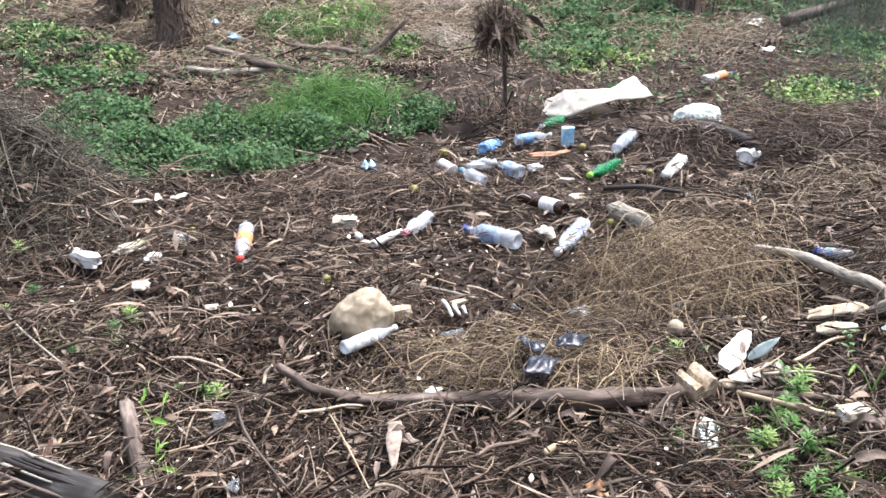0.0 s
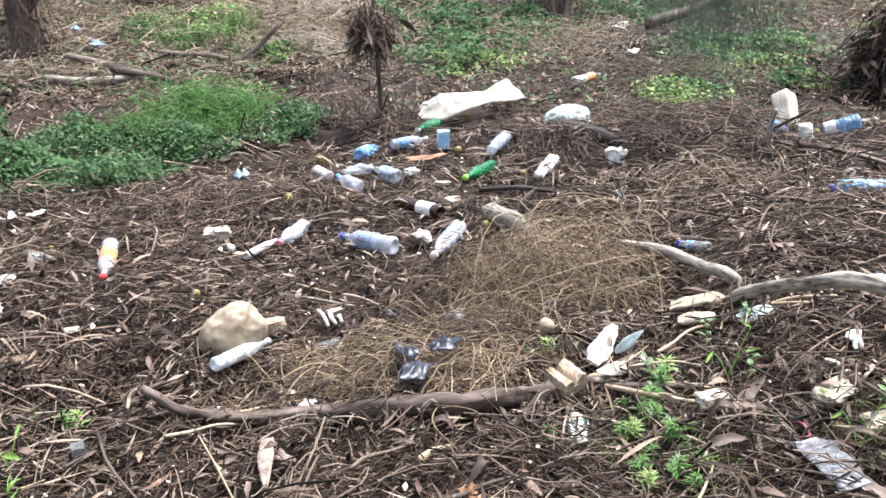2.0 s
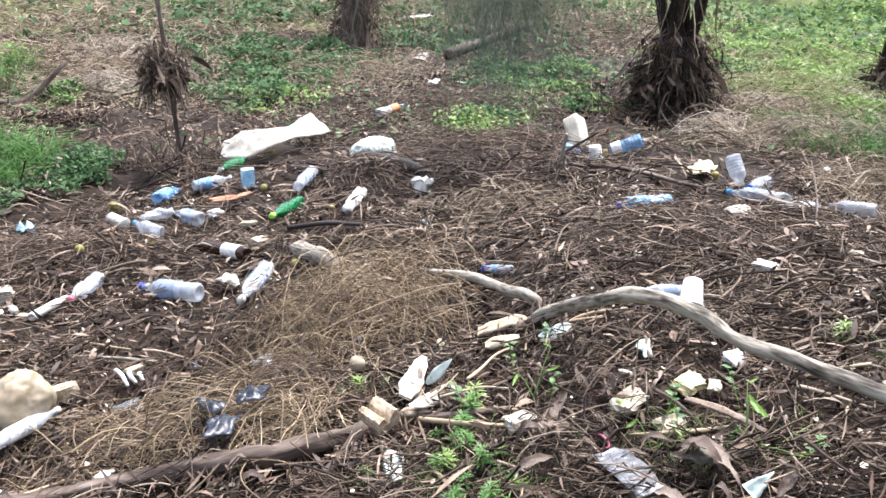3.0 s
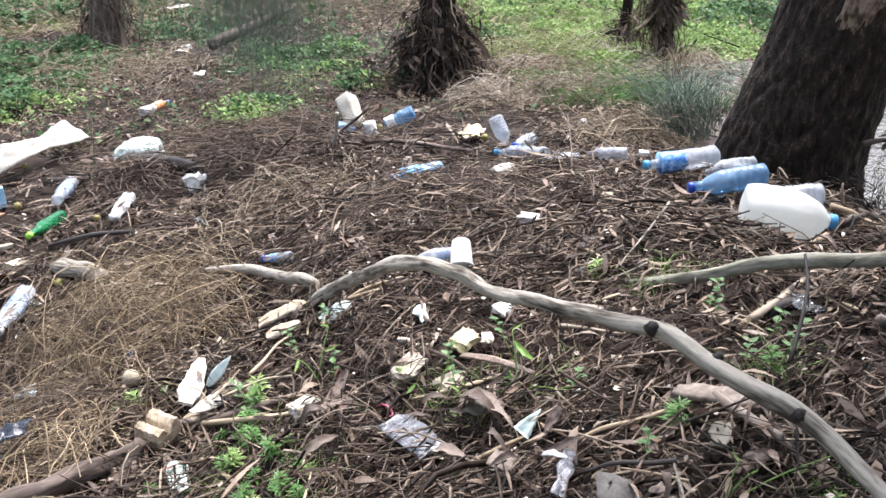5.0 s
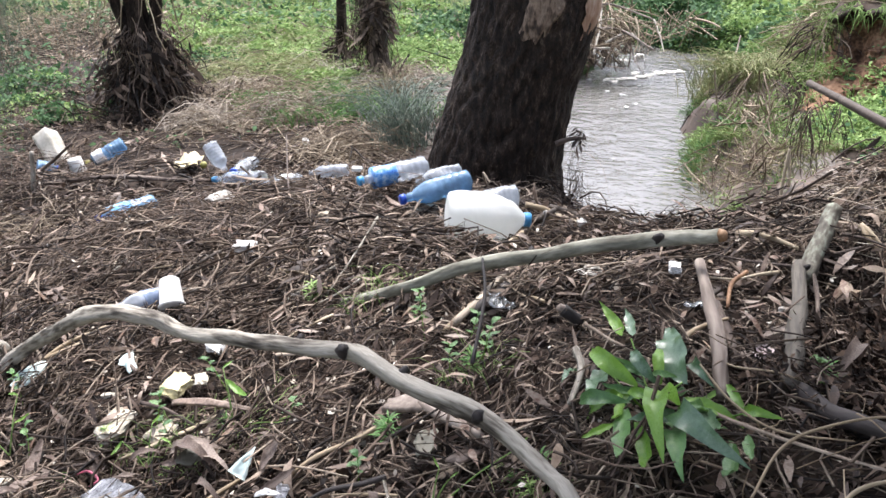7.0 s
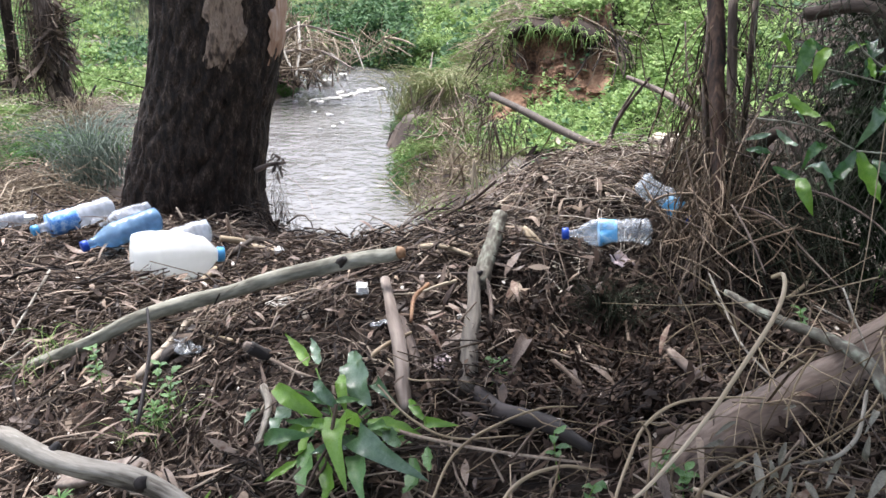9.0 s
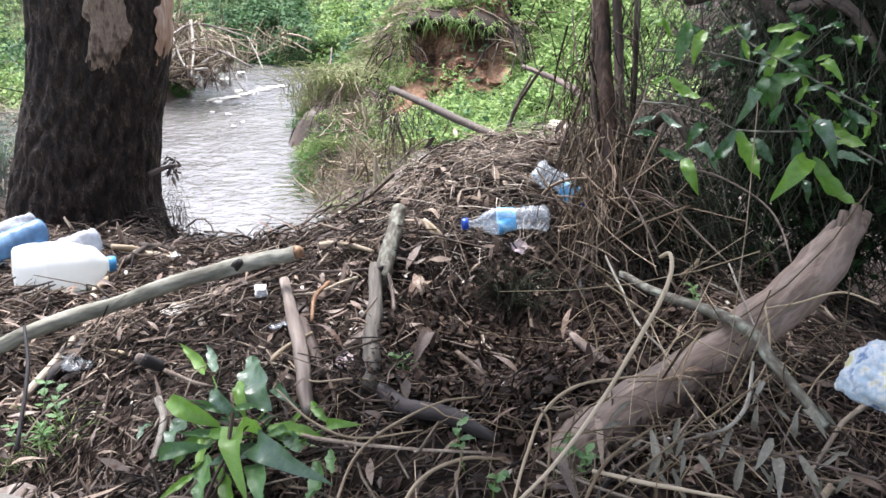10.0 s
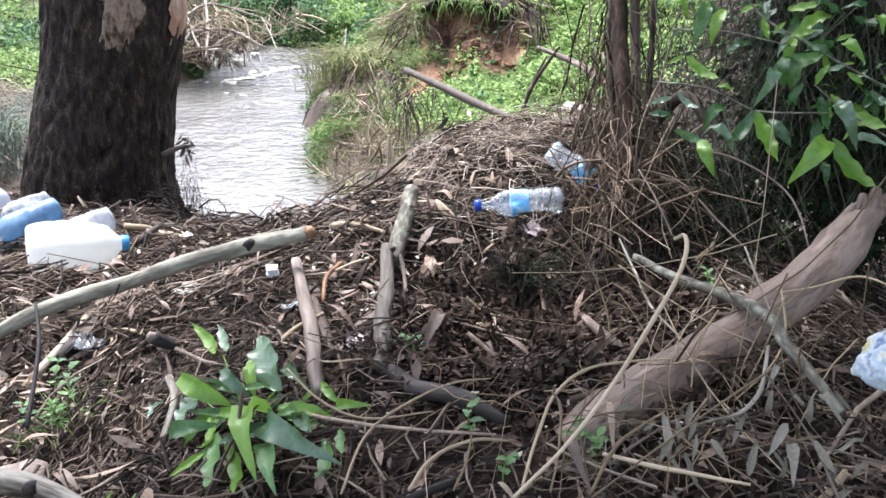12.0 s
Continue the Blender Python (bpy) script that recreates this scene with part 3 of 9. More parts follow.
def crumple(at, size, turn, material, name, label, category, seed=0.0, amp=0.3, tilt=(0, 0), cells=14, ragged=0.25, group="", corners=5):
    """A creased sheet with a thickness of its own."""
    bm = bmesh.new()
    n = cells
    top = {}
    # a torn outline with a few straight sides
    rim_ = [(2 * math.pi * (k + 0.35 * math.sin(seed * 9 + 4 * k)) / corners, 0.5 * (0.82 + 0.26 * math.sin(seed * 5 + 7 * k))) for k in range(corners)]
    rim_ = [Vector((r * math.cos(w), r * math.sin(w))) for w, r in rim_]

    def reach(w):
        d, best = Vector((math.cos(w), math.sin(w))), 0.3
        for p, q in zip(rim_, rim_[1:] + rim_[:1]):
            e = q - p
            det = d.x * -e.y + e.x * d.y
            if abs(det) > 1e-9:
                s_, t_ = (p.x * -e.y + e.x * p.y) / det, (d.x * p.y - d.y * p.x) / det
                if s_ > 0 and -1e-6 <= t_ <= 1.000001:
                    best = s_
        return best

    for lay, dz in ((0, 0.002), (1, 0.0)):
        for i in range(n + 1):
            for j in range(n + 1):
                u, v = i / n - 0.5, j / n - 0.5
                e = max(abs(u), abs(v)) * 2
                if corners and e > 0:
                    w = math.atan2(v, u)
                    u, v = e * reach(w) * math.cos(w), e * reach(w) * math.sin(w)
                q = noise.noise_vector(Vector((u * 3 + seed, v * 3 - seed, seed)))
                f = noise.noise(Vector((u * 6 + seed, v * 7 + seed, 2 * seed)))
                s = 1 + 0.5 * ragged * e * noise.noise(Vector((u * 5, v * 5, seed + 9)))
                z = amp * min(size) * (abs(q.z) * 1.3 + 0.5 * abs(f)) * (1.15 - 0.7 * e * e)
                top[lay, i, j] = bm.verts.new(((u + 0.07 * q.x) * size[0] * s * 1.15, (v + 0.07 * q.y) * size[1] * s * 1.15, z + dz))
    for i in range(n):
        for j in range(n):
            bm.faces.new((top[0, i, j], top[0, i + 1, j], top[0, i + 1, j + 1], top[0, i, j + 1]))
            bm.faces.new((top[1, i, j], top[1, i, j + 1], top[1, i + 1, j + 1], top[1, i + 1, j]))
    rim = [(i, 0) for i in range(n)] + [(n, j) for j in range(n)] + [(i, n) for i in range(n, 0, -1)] + [(0, j) for j in range(n, 0, -1)]
    for a, b in zip(rim, rim[1:] + rim[:1]):
        bm.faces.new((top[0, a[0], a[1]], top[1, a[0], a[1]], top[1, b[0], b[1]], top[0, b[0], b[1]]))
    ob = part(name, bm, material)
    ob.matrix_world = pose(*at, tilt[0], tilt[1], turn)
    return tagged(ob, label, category, group)


# ---- ground and water ----
def steps(*spans):
    out = []
    for a, b, d in spans:
        out += list(np.arange(a, b - 1e-6, d))
    return np.array(out + [spans[-1][1]])


gx = steps((-90, -20, 10), (-20, -6, 1.4), (-6, -2.6, 0.2), (-2.6, 4.6, 0.05), (4.6, 11, 0.08), (11, 16, 0.16), (16, 30, 1), (30, 90, 10))
gy = steps((-90, -20, 10), (-20, -4, 1.6), (-4, -1.4, 0.2), (-1.4, 6.4, 0.05), (6.4, 15, 0.16), (15, 30, 1), (30, 90, 10))
GX, GY = np.meshgrid(gx, gy, indexing="ij")
gi = np.arange(GX.size).reshape(GX.shape)
GZ = height(GX, GY)
faces = np.stack([gi[:-1, :-1], gi[1:, :-1], gi[1:, 1:], gi[:-1, 1:]], -1)
ground = tagged(quads("ground", np.stack([GX, GY, GZ], -1), faces, M_SOIL), "dark brown soil and mulch of a creek bank", "ground", kind="structure")
ground.data.materials.append(M_MUD)
fx, fy = GX[:-1, :-1].ravel(), GY[:-1, :-1].ravel()
fd = creek_distance(fx, fy)[0]
ground.data.materials.append(M_CLAY)
ground.data.materials.append(M_FARGRASS)
ca, cl = cliff_frame(fx, fy)
far_ = ((fx > 13.2) | (fy > 11.5) | (fx < -5)) * 3
mix_ = np.where(far_ > 0, far_, np.where((np.abs(cl) < 0.75) & (ca > -0.85) & (ca < 0.3), 2, ((fd < 1.15) & (fx > 4.4)).astype(np.int32)))
ground.data.polygons.foreach_set("material_index", mix_.astype(np.int32))

wx, wy = np.meshgrid(steps((3, 24, 0.5)), steps((-8, 11, 0.5)), indexing="ij")
wi = np.arange(wx.size).reshape(wx.shape)
water = quads("water", np.stack([wx, wy, np.full(wx.shape, WATER_Z)], -1), np.stack([wi[:-1, :-1], wi[1:, :-1], wi[1:, 1:], wi[:-1, 1:]], -1), M_WATER)
tagged(water, "shallow grey-brown rippling creek water", "water", kind="structure")

# ---- flood litter: what nobody could count ----
def litter(n, r0, r1, a0, a1):
    x, y = sector(n, r0, r1, a0, a1)
    k = dry(x, y) & off_face(x, y) & ~((x > 6) & (creek_distance(x, y)[1] > 0))
    return x[k], y[k]


def twiggy(n, r0, r1, a0, a1, fine=False):
    """Places where coarse twigs gather, or, with fine, the crumbled mulch between."""
    x, y = litter(n, r0, r1, a0, a1)
    f = 0.5 * np.sin(2.1 * x + 1.3 * y + 0.5) + 0.5 * np.sin(1.4 * y - 2.6 * x + 2) + 0.4 * np.sin(4.3 * x + 3.1 * y) + 0.3 * np.sin(6.1 * y - 5.2 * x) + 0.9
    f = f - 2.0 * np.exp(-((x + 0.2) ** 2 + (y - 3.0) ** 2) / 0.8) - 2.4 * np.exp(-((x - 2.0) ** 2 + (y + 0.05) ** 2) / 0.2) - 1.3 * np.exp(-((x - 1.6) ** 2 + (y - 4.2) ** 2) / 0.7)
    k = rng.uniform(-1.7, 1.7, len(x)) < (-f if fine else f + 0.5)
    return x[k], y[k]


def far_bank(n):
    """Places on the mud shelf and slope across the creek."""
    x, y = sector(n, 4.6, 11, 55, 112)
    k = off_face(x, y) & (creek_distance(x, y)[0] > 0.1) & (creek_distance(x, y)[1] > 0)
    return x[k], y[k]


stuff("twig_litter", "thick mat of dry brown twigs and reed stems", "twigs", (twigs(*twiggy(21000, 0.75, 2.4, -42, 150), 0.08, 0.0016, 0.05), twigs(*litter(28000, 0.75, 3.3, -42, 130), 0.028, 0.0017, 0.045, 25, k=2), twigs(*twiggy(9000, 0.75, 2.6, -42, 150), 0.11, 0.0024, 0.06, bend=0.08, k=4), twigs(*twiggy(800, 0.75, 3.0, -42, 150), 0.17, 0.004, 0.06, 6, bend=0.1, k=5), twigs(*twiggy(38000, 2.4, 4.6, -36, 112), 0.085, 0.002, 0.05, k=2), twigs(*twiggy(6000, 2.4, 5.0, -36, 112), 0.15, 0.0032, 0.055, bend=0.08, k=4), twigs(*twiggy(800, 2.6, 5.5, -36, 112), 0.22, 0.005, 0.06, 6, bend=0.1, k=5), twigs(*litter(12000, 4.6, 8.5, -34, 100), 0.13, 0.0038, 0.06, k=2), twigs(*litter(3500, 8.0, 15.0, -34, 95), 0.24, 0.005, 0.1, k=2),)
        + (twigs(*litter(7000, 0.15, 3.2, 130, 322), 0.08, 0.002, 0.04, k=2), twigs(*far_bank(1600), 0.14, 0.005, 0.05, bend=0.15),), M_TWIG)
stuff("mulch_chips", "dark crumbled bark mulch and chips", "mulch", [
    dead_leaves(*litter(13000, 0.7, 2.6, -42, 150), 0.028, 0.16, 0.02, 25, (0.5, 1.0, 0.3)),
    dead_leaves(*litter(5000, 0.15, 3.2, 130, 322), 0.03, 0.18, 0.02, 25, (0.5, 1.0, 0.3)),
    dead_leaves(*twiggy(26000, 0.7, 2.8, -42, 150, True), 0.02, 0.22, 0.045, 30, (0.5, 1.0, 0.3)),
    dead_leaves(*twiggy(24000, 2.6, 5.5, -36, 112, True), 0.028, 0.22, 0.04, 30, (0.5, 1.0, 0.3)),
    dead_leaves(*litter(14000, 2.6, 5.5, -36, 112), 0.04, 0.16, 0.02, 25, (0.5, 1.0, 0.3))], M_MULCH)
stuff("leaf_litter", "fallen dry gum leaves, brown and grey", "leaves", [
    dead_leaves(*litter(1100, 0.75, 2.6, -42, 150), 0.062, 0.11, 0.06),
    dead_leaves(*litter(1800, 0.75, 2.6, -42, 150), 0.045, 0.11, 0.05),
    dead_leaves(*litter(2600, 2.6, 5.0, -36, 112), 0.065, 0.12, 0.06),
    dead_leaves(*litter(9000, 5.0, 14.0, -36, 100), 0.06, 0.14, 0.08)], M_LEAF)
stuff("bark_strips", "long torn strips of brown bark and reed blade", "bark", [
    dead_leaves(*twiggy(6000, 0.75, 2.8, -42, 150), 0.085, 0.035, 0.055, 9), dead_leaves(*twiggy(350, 0.75, 3.0, -42, 150), 0.08, 0.09, 0.06, 14), dead_leaves(*twiggy(6500, 2.8, 5.5, -36, 112), 0.12, 0.035, 0.06, 9)], M_STRIP)
stuff("mound_leaves", "dry tan leaves caught on the flood mound", "leaves", [dead_leaves(*patch(420, 2.85, 0.12, 0.6, 0.5), 0.05, 0.12, 0.08), dead_leaves(*patch(700, 2.2, 1.2, 0.6, 0.5), 0.04, 0.1, 0.06)], M_STRIP)
# extra dark mulch: wet litter, and the hollows' shade put into colour
stuff("wet_mulch", "wet black crumbled mulch that also darkens the shaded hollow", "mulch", [dead_leaves(*patch(9000, 2.05, -0.12, 0.5, 0.34), 0.022, 0.2, 0.06, 30, (0.5, 1.0, 0.3)), dead_leaves(*patch(3500, -0.72, 2.33, 0.32, 0.22), 0.022, 0.2, 0.05, 30, (0.5, 1.0, 0.3)), twigs(*patch(2500, 2.05, -0.1, 0.5, 0.34), 0.035, 0.0013, 0.06, 25, k=2)], M_MULCH)
stuff("pale_fragments", "tiny pale chips of foam, shell and wood", "fragments", [
    dead_leaves(*litter(1000, 0.8, 2.6, -42, 125), 0.013, 0.35, 0.05, 25),
    dead_leaves(*litter(1400, 2.6, 5.5, -36, 112), 0.016, 0.35, 0.05, 25)], M_PALE)


# ---- trees, trunks and flood wrack hung on them ----
M_WRACK = surf("brown_wrack", [(0.02, 0.014, 0.01), (0.06, 0.042, 0.031), (0.13, 0.095, 0.07), (0.27, 0.2, 0.145)], 20, 0.8, 0.2, "piece", 0.25)


def tangle(n, middle, size, radius, length):
    """Rods matted every way inside a lump, drooping a little."""
    C = np.array(middle) + rng.normal(0, 0.55, (n, 3)) * np.array(size)
    D = unit(ways(n, 40) + np.array([0, 0, -0.35]))
    s = np.linspace(-0.5, 0.5, 5)
    L = length * rng.lognormal(0, 0.4, n)
    P = C[:, None] + D[:, None] * (L[:, None] * s)[..., None] + rng.normal(0, 0.25, (n, 1, 3)) * (L[:, None] * (s * s))[..., None]
    return strands(P, (radius * rng.lognormal(0, 0.35, n))[:, None] * np.linspace(1, 0.6, 5))


def hanging(n, top, spread, drop, radius, seed_turn=0.0, k=5, flare=0.5, r0=0.0):
    """Rods that hang from round a point and spread downwards."""
    a = rng.uniform(0, 2 * np.pi, n)
    u = rng.uniform(0, 1, n)
    s = np.linspace(0, 1, k)
    start = np.array(top) + np.stack([np.cos(a) * r0, np.sin(a) * r0, -u * drop * 0.6], -1)
    out = np.stack([np.cos(a), np.sin(a), np.zeros(n)], -1) * (spread * rng.uniform(0.3, 1.1, n))[:, None]
    L = drop * rng.uniform(0.35, 0.75, n)
    P = start[:, None] + out[:, None] * (s ** flare)[:, None] - np.array([0, 0, 1.0]) * (L[:, None] * s ** 1.3)[..., None]
    P = P + np.cumsum(rng.normal(0, 0.035, P.shape), 1) * drop + rng.normal(0, 0.05, (n, 1, 3)) * spread
    return strands(P, (radius * rng.lognormal(0, 0.3, n))[:, None] * np.linspace(1, 0.6, k))


def leafy(n, middle, size, length):
    """Dead leaves and bark shreds that droop inside a lump."""
    C = np.array(middle) + rng.normal(0, 0.5, (n, 3)) * np.array(size)
    L = length * rng.lognormal(0, 0.3, n)
    return blades(C, unit(ways(n, 30) + np.array([0, 0, -0.9])), unit(rng.normal(0, 1, (n, 3))), L, 0.12 * L, rng.normal(0, 0.1, n))


def mesh_part(name, pieces, material, parent, label=""):
    V, F = joined(pieces)
    ob = quads(name, V, F, material)
    ob.parent = parent
    return tagged(ob, label)


def furrowed(points, radii, seg, steps_, seed):
    """A thick trunk with deep upright furrows and plates."""
    path = path_of(points, steps_)
    rr = np.interp(np.linspace(0, 1, len(path)), np.linspace(0, 1, len(radii)), radii)
    P = np.array([p[:] for p in path])
    w = np.linspace(0, 2 * np.pi, seg, endpoint=False)
    V = np.zeros((len(path), seg, 3))
    for i in range(len(path)):
        for k in range(seg):
            c, s, z = math.cos(w[k]), math.sin(w[k]), P[i, 2]
            q = Vector((c * 6.5 + seed, s * 6.5, z * 4.5))
            f = 1 - abs(noise.noise(q)) * 2
            g = noise.noise(Vector((c * 13, s * 13 + seed, z * 11)))
            big = noise.noise(Vector((c * 1.2, s * 1.2, z * 0.8 + seed)))
            V[i, k] = P[i] + np.array([c, s, 0]) * rr[i] * (1 + 0.05 * big + 0.03 * g + 0.015 * noise.noise(Vector((c * 30, s * 30, z * 14))) - 0.1 * max(0.0, f - 0.5))
    i = np.arange(V.shape[0] * seg).reshape(-1, seg)
    F = np.stack([i[:-1], np.roll(i, -1, 1)[:-1], np.roll(i, -1, 1)[1:], i[1:]], -1)
    return V.reshape(-1, 3), F.reshape(-1, 4)


def shell(points, radii, a0, a1, z0, z1, lift, seed, seg=26, rows=22):
    """A ragged plate that lies on a trunk between two angles and two heights."""
    V, F = [], []
    zs = [p[2] for p in points]
    for i in range(rows + 1):
        v = i / rows
        for k in range(seg + 1):
            u = k / seg
            e = 0.3 * noise.noise(Vector((v * 14, seed, 0)))
            f = 0.3 * noise.noise(Vector((v * 14, seed + 7, 0)))
            neck = 1 - 0.12 * (1 - v) ** 6
            a = radians(a0 + (a1 - a0) * (0.5 + (u - 0.5 + (e if u < 0.5 else f) * abs(2 * u - 1)) * neck))
            z = z0 + (z1 - z0) * v + (0.05 * noise.noise(Vector((u * 6, seed + 3, 0))) + 0.03 * noise.noise(Vector((u * 19, seed + 3, 0)))) * (1 - v)
            r = np.interp(z, zs, radii)
            cx, cy = np.interp(z, zs, [p[0] for p in points]), np.interp(z, zs, [p[1] for p in points])
            edge = min(u, 1 - u, v) * 8
            r = r * (1 + 0.05 * noise.noise(Vector((math.cos(a) * 1.2, math.sin(a) * 1.2, z * 0.8 + 3.3)))) + lift * min(1, edge) + 0.012 * noise.noise(Vector((a * 9, z * 9, seed))) + 0.006 * noise.noise(Vector((a * 25, z * 25, seed)))
            V.append((cx + r * math.cos(a), cy + r * math.sin(a), z))
    for i in range(rows):
        for k in range(seg):
            n = i * (seg + 1) + k
            F.append((n, n + 1, n + seg + 2, n + seg + 1))
    return np.array(V), np.array(F)


def big_tree(x, y, z):
    hub = new("gum_tree")
    hub.location = (x, y, z)
    pts = [(-0.075, 0.2, -0.5), (-0.055, 0.15, 0.0), (-0.02, 0.05, 0.4), (0.04, -0.075, 0.9), (0.07, -0.135, 1.6), (0.08, -0.15, 2.6), (0.12, -0.22, 4.2), (0.12, -0.22, 4.25)]
    rad = [0.515, 0.405, 0.37, 0.36, 0.355, 0.34, 0.3, 0.01]
    mesh_part("trunk", [furrowed(pts, rad, 150, 26, 3.3)], M_GUMBARK, hub)
    z_at = [p[2] for p in pts]
    mesh_part("peeled_patch", [shell(pts, rad, 203, 231, 0.77, 1.5, 0.016, 1.5)], M_WOOD, hub, "bare tan wood where bark has peeled away")
    mesh_part("sapwood_strip", [shell(pts, rad, 256, 292, 0.74, 1.7, 0.018, 5.1, 12)], M_SAP, hub, "pale orange stripped edge")
    return hub


M_SAP = surf("pale_orange_sapwood", [(0.2, 0.1, 0.06), (0.4, 0.25, 0.17), (0.6, 0.5, 0.42)], 10, 0.7, 0.6, stretch=(1, 1, 0.2))
tree = tagged(big_tree(4.366, 2.394, -0.02), "large dark wet-barked gum tree with a peeled patch", "tree")


def wrapped_trunk(foot, top, r0, r1, n, spread, material, name, label, low=0.0, wrack=True, rad=0.004, mat=1.0):
    """A trunk standing in its foot place, with dry flood grass caught round it."""
    hub = new(name)
    hub.location = foot
    v = Vector(top) - Vector(foot)
    pts = [(0, 0, -0.15), tuple(v * 0.12), tuple(v * 0.45 + Vector((0.02, 0.01, 0))), tuple(v * 0.75), tuple(v)]
    part("trunk", tube(pts, [r0 * 1.3, r0, (r0 + r1) / 2, r1 * 1.05, r1], 14, 8, 0.12, foot[0], ribs=5), material, hub)
    if wrack:
        mesh_part("flood_wrack", [hanging(n // 2, tuple(v * (0.42 + low)), spread * 0.7, v.length * 0.42, rad, r0=r0 * 0.9, flare=0.9),
                                  leafy(n, tuple(v * (0.17 + low * 0.5)), (spread * 0.6, spread * 0.6, v.length * 0.13), 0.16),
                                  tangle(int(n * mat), tuple(v * (0.22 + low * 0.6)), (spread * 0.75, spread * 0.75, v.length * 0.12), rad, 0.28),
                                  tangle(int(n * mat) // 3, tuple(v * (0.3 + low * 0.6) + Vector((spread * 0.5, -spread * 0.3, 0))), (spread * 0.4, spread * 0.5, 0.12), rad * 1.4, 0.25),
                                  tangle(int(n * mat) // 2, (0, 0, 0.06), (spread * 1.4, spread * 1.4, 0.06), rad, 0.35)], M_WRACK, hub, "matted dry flood grass and roots")
    return tagged(hub, label, "tree")


def up(x, y, h, lx=0.0, ly=0.0):
    z = spot(x, y)
    return (x, y, z), (x + lx, y + ly, z + h)


M_DARKWRACK = surf("dark_damp_wrack", [(0.008, 0.0055, 0.004), (0.026, 0.017, 0.012), (0.07, 0.047, 0.034), (0.18, 0.13, 0.092)], 20, 0.8, 0.2, "piece", 0.25)


def skirted_trunk(x, y):
    """A forked dark trunk whose foot is hidden in a ragged cone of hanging flood wrack."""
    hub = new("she_oak_tree")
    hub.location = (x, y, spot(x, y))
    side = Vector((0.82, -0.57, 0.0))
    part("trunk", tube([(0.0, 0.0, -0.2), (0.0, 0.0, 0.25), tuple(side * 0.02 + Vector((0, 0, 0.5))), tuple(side * 0.03 + Vector((0, 0, 0.7)))], [0.27, 0.21, 0.17, 0.12], 18, 9, 0.16, 4.4, ribs=5), M_BARK, hub)
    for k, (a, b, c, r) in enumerate(((-0.09, -0.2, -0.46, 0.05), (-0.03, -0.02, 0.02, 0.075), (0.06, 0.2, 0.17, 0.06), (0.02, 0.1, 0.3, 0.04))):
        stem = [tuple(side * (0.4 * a) + Vector((0, 0, 0.36))), tuple(side * a + Vector((0.02 * k, 0, 0.62))), tuple(side * b + Vector((0, 0.02 * k, 1.1))), tuple(side * c + Vector((0, 0, 1.9))), tuple(side * (1.3 * c) + Vector((0, 0.1, 2.8)))]
        part("stem", tube(stem, [r * 1.2, r, r * 0.9, r * 0.8, r * 0.6], 12, 9, 0.16, 1.0 + k, ribs=4), M_BARK, hub)
    mesh_part("wrack_fringe", [hanging(330, (0.02, 0.0, 0.74), 0.24, 0.72, 0.0055, r0=0.13, flare=1.0, k=6), hanging(240, (0.0, -0.05, 0.52), 0.36, 0.6, 0.005, r0=0.12, flare=0.8, k=6),
                               tangle(460, (0.02, 0.0, 0.34), (0.22, 0.22, 0.17), 0.005, 0.3), leafy(1100, (0.0, -0.02, 0.3), (0.28, 0.28, 0.22), 0.14), leafy(420, (0.05, 0.0, 0.56), (0.17, 0.17, 0.12), 0.13)], M_DARKWRACK, hub, "ragged cone of dark brown flood wrack")
    mesh_part("root_fringe", [hanging(90, (0.02, 0.0, 0.8), 0.3, 0.7, 0.005, r0=0.16, flare=1.0, k=6), hanging(26, (0.03, -0.02, 2.2), 0.16, 1.3, 0.005, r0=0.16, flare=1.1, k=6), leafy(160, (0.0, -0.05, 0.5), (0.3, 0.3, 0.26), 0.15)], M_WRACK, hub, "tan roots and dry leaves caught in the wrack")
    mesh_part("wrack_collar", [tangle(500, (0.0, -0.1, 0.06), (0.6, 0.5, 0.07), 0.005, 0.3), leafy(520, (0.0, -0.1, 0.06), (0.65, 0.55, 0.06), 0.13)], M_DARKWRACK, hub, "heap of matted wrack round the foot")
    mesh_part("pale_vines", [hanging(16, (0.03, -0.05, 1.7), 0.3, 1.3, 0.006, r0=0.2, flare=1.1)], M_CANE, hub, "bleached hanging vines")
    return tagged(hub, "forked she-oak tree footed in hanging dark flood wrack", "tree")


skirted_trunk(4.60, 6.33)
f, t = up(7.257, 6.539, 2.4, 0.2, 0.0)
wrapped_trunk(f, t, 0.06, 0.05, 120, 0.28, M_BARK, "sapling_tree", "thin dark trunk in a heap of wrack", -0.25)
f, t = up(6.741, 5.499, 2.4, -0.1, 0.1)
wrapped_trunk(f, t, 0.09, 0.08, 240, 0.2, M_BROWNBARK, "sapling_tree", "brown trunk hung with dry flood grass", 0.1)
for fx_, fy_, rr_, lx_, nm_ in ((-3.704, 9.292, 0.11, -0.05, 1), (-2.963, 8.694, 0.16, -0.1, 2), (2.759, 10.517, 0.2, 0.05, 3), (-2.121, 10.708, 0.12, 0.0, 4), (2.981, 11.333, 0.12, 0.1, 5)):
    f, t = up(fx_, fy_, 2.6, lx_, 0.1)
    wrapped_trunk(f, t, rr_, rr_ * 0.8, 150, rr_ * 1.6, M_BROWNBARK, "creek_side_tree", "grey-brown trunk with dry grass caught on it", -0.1)


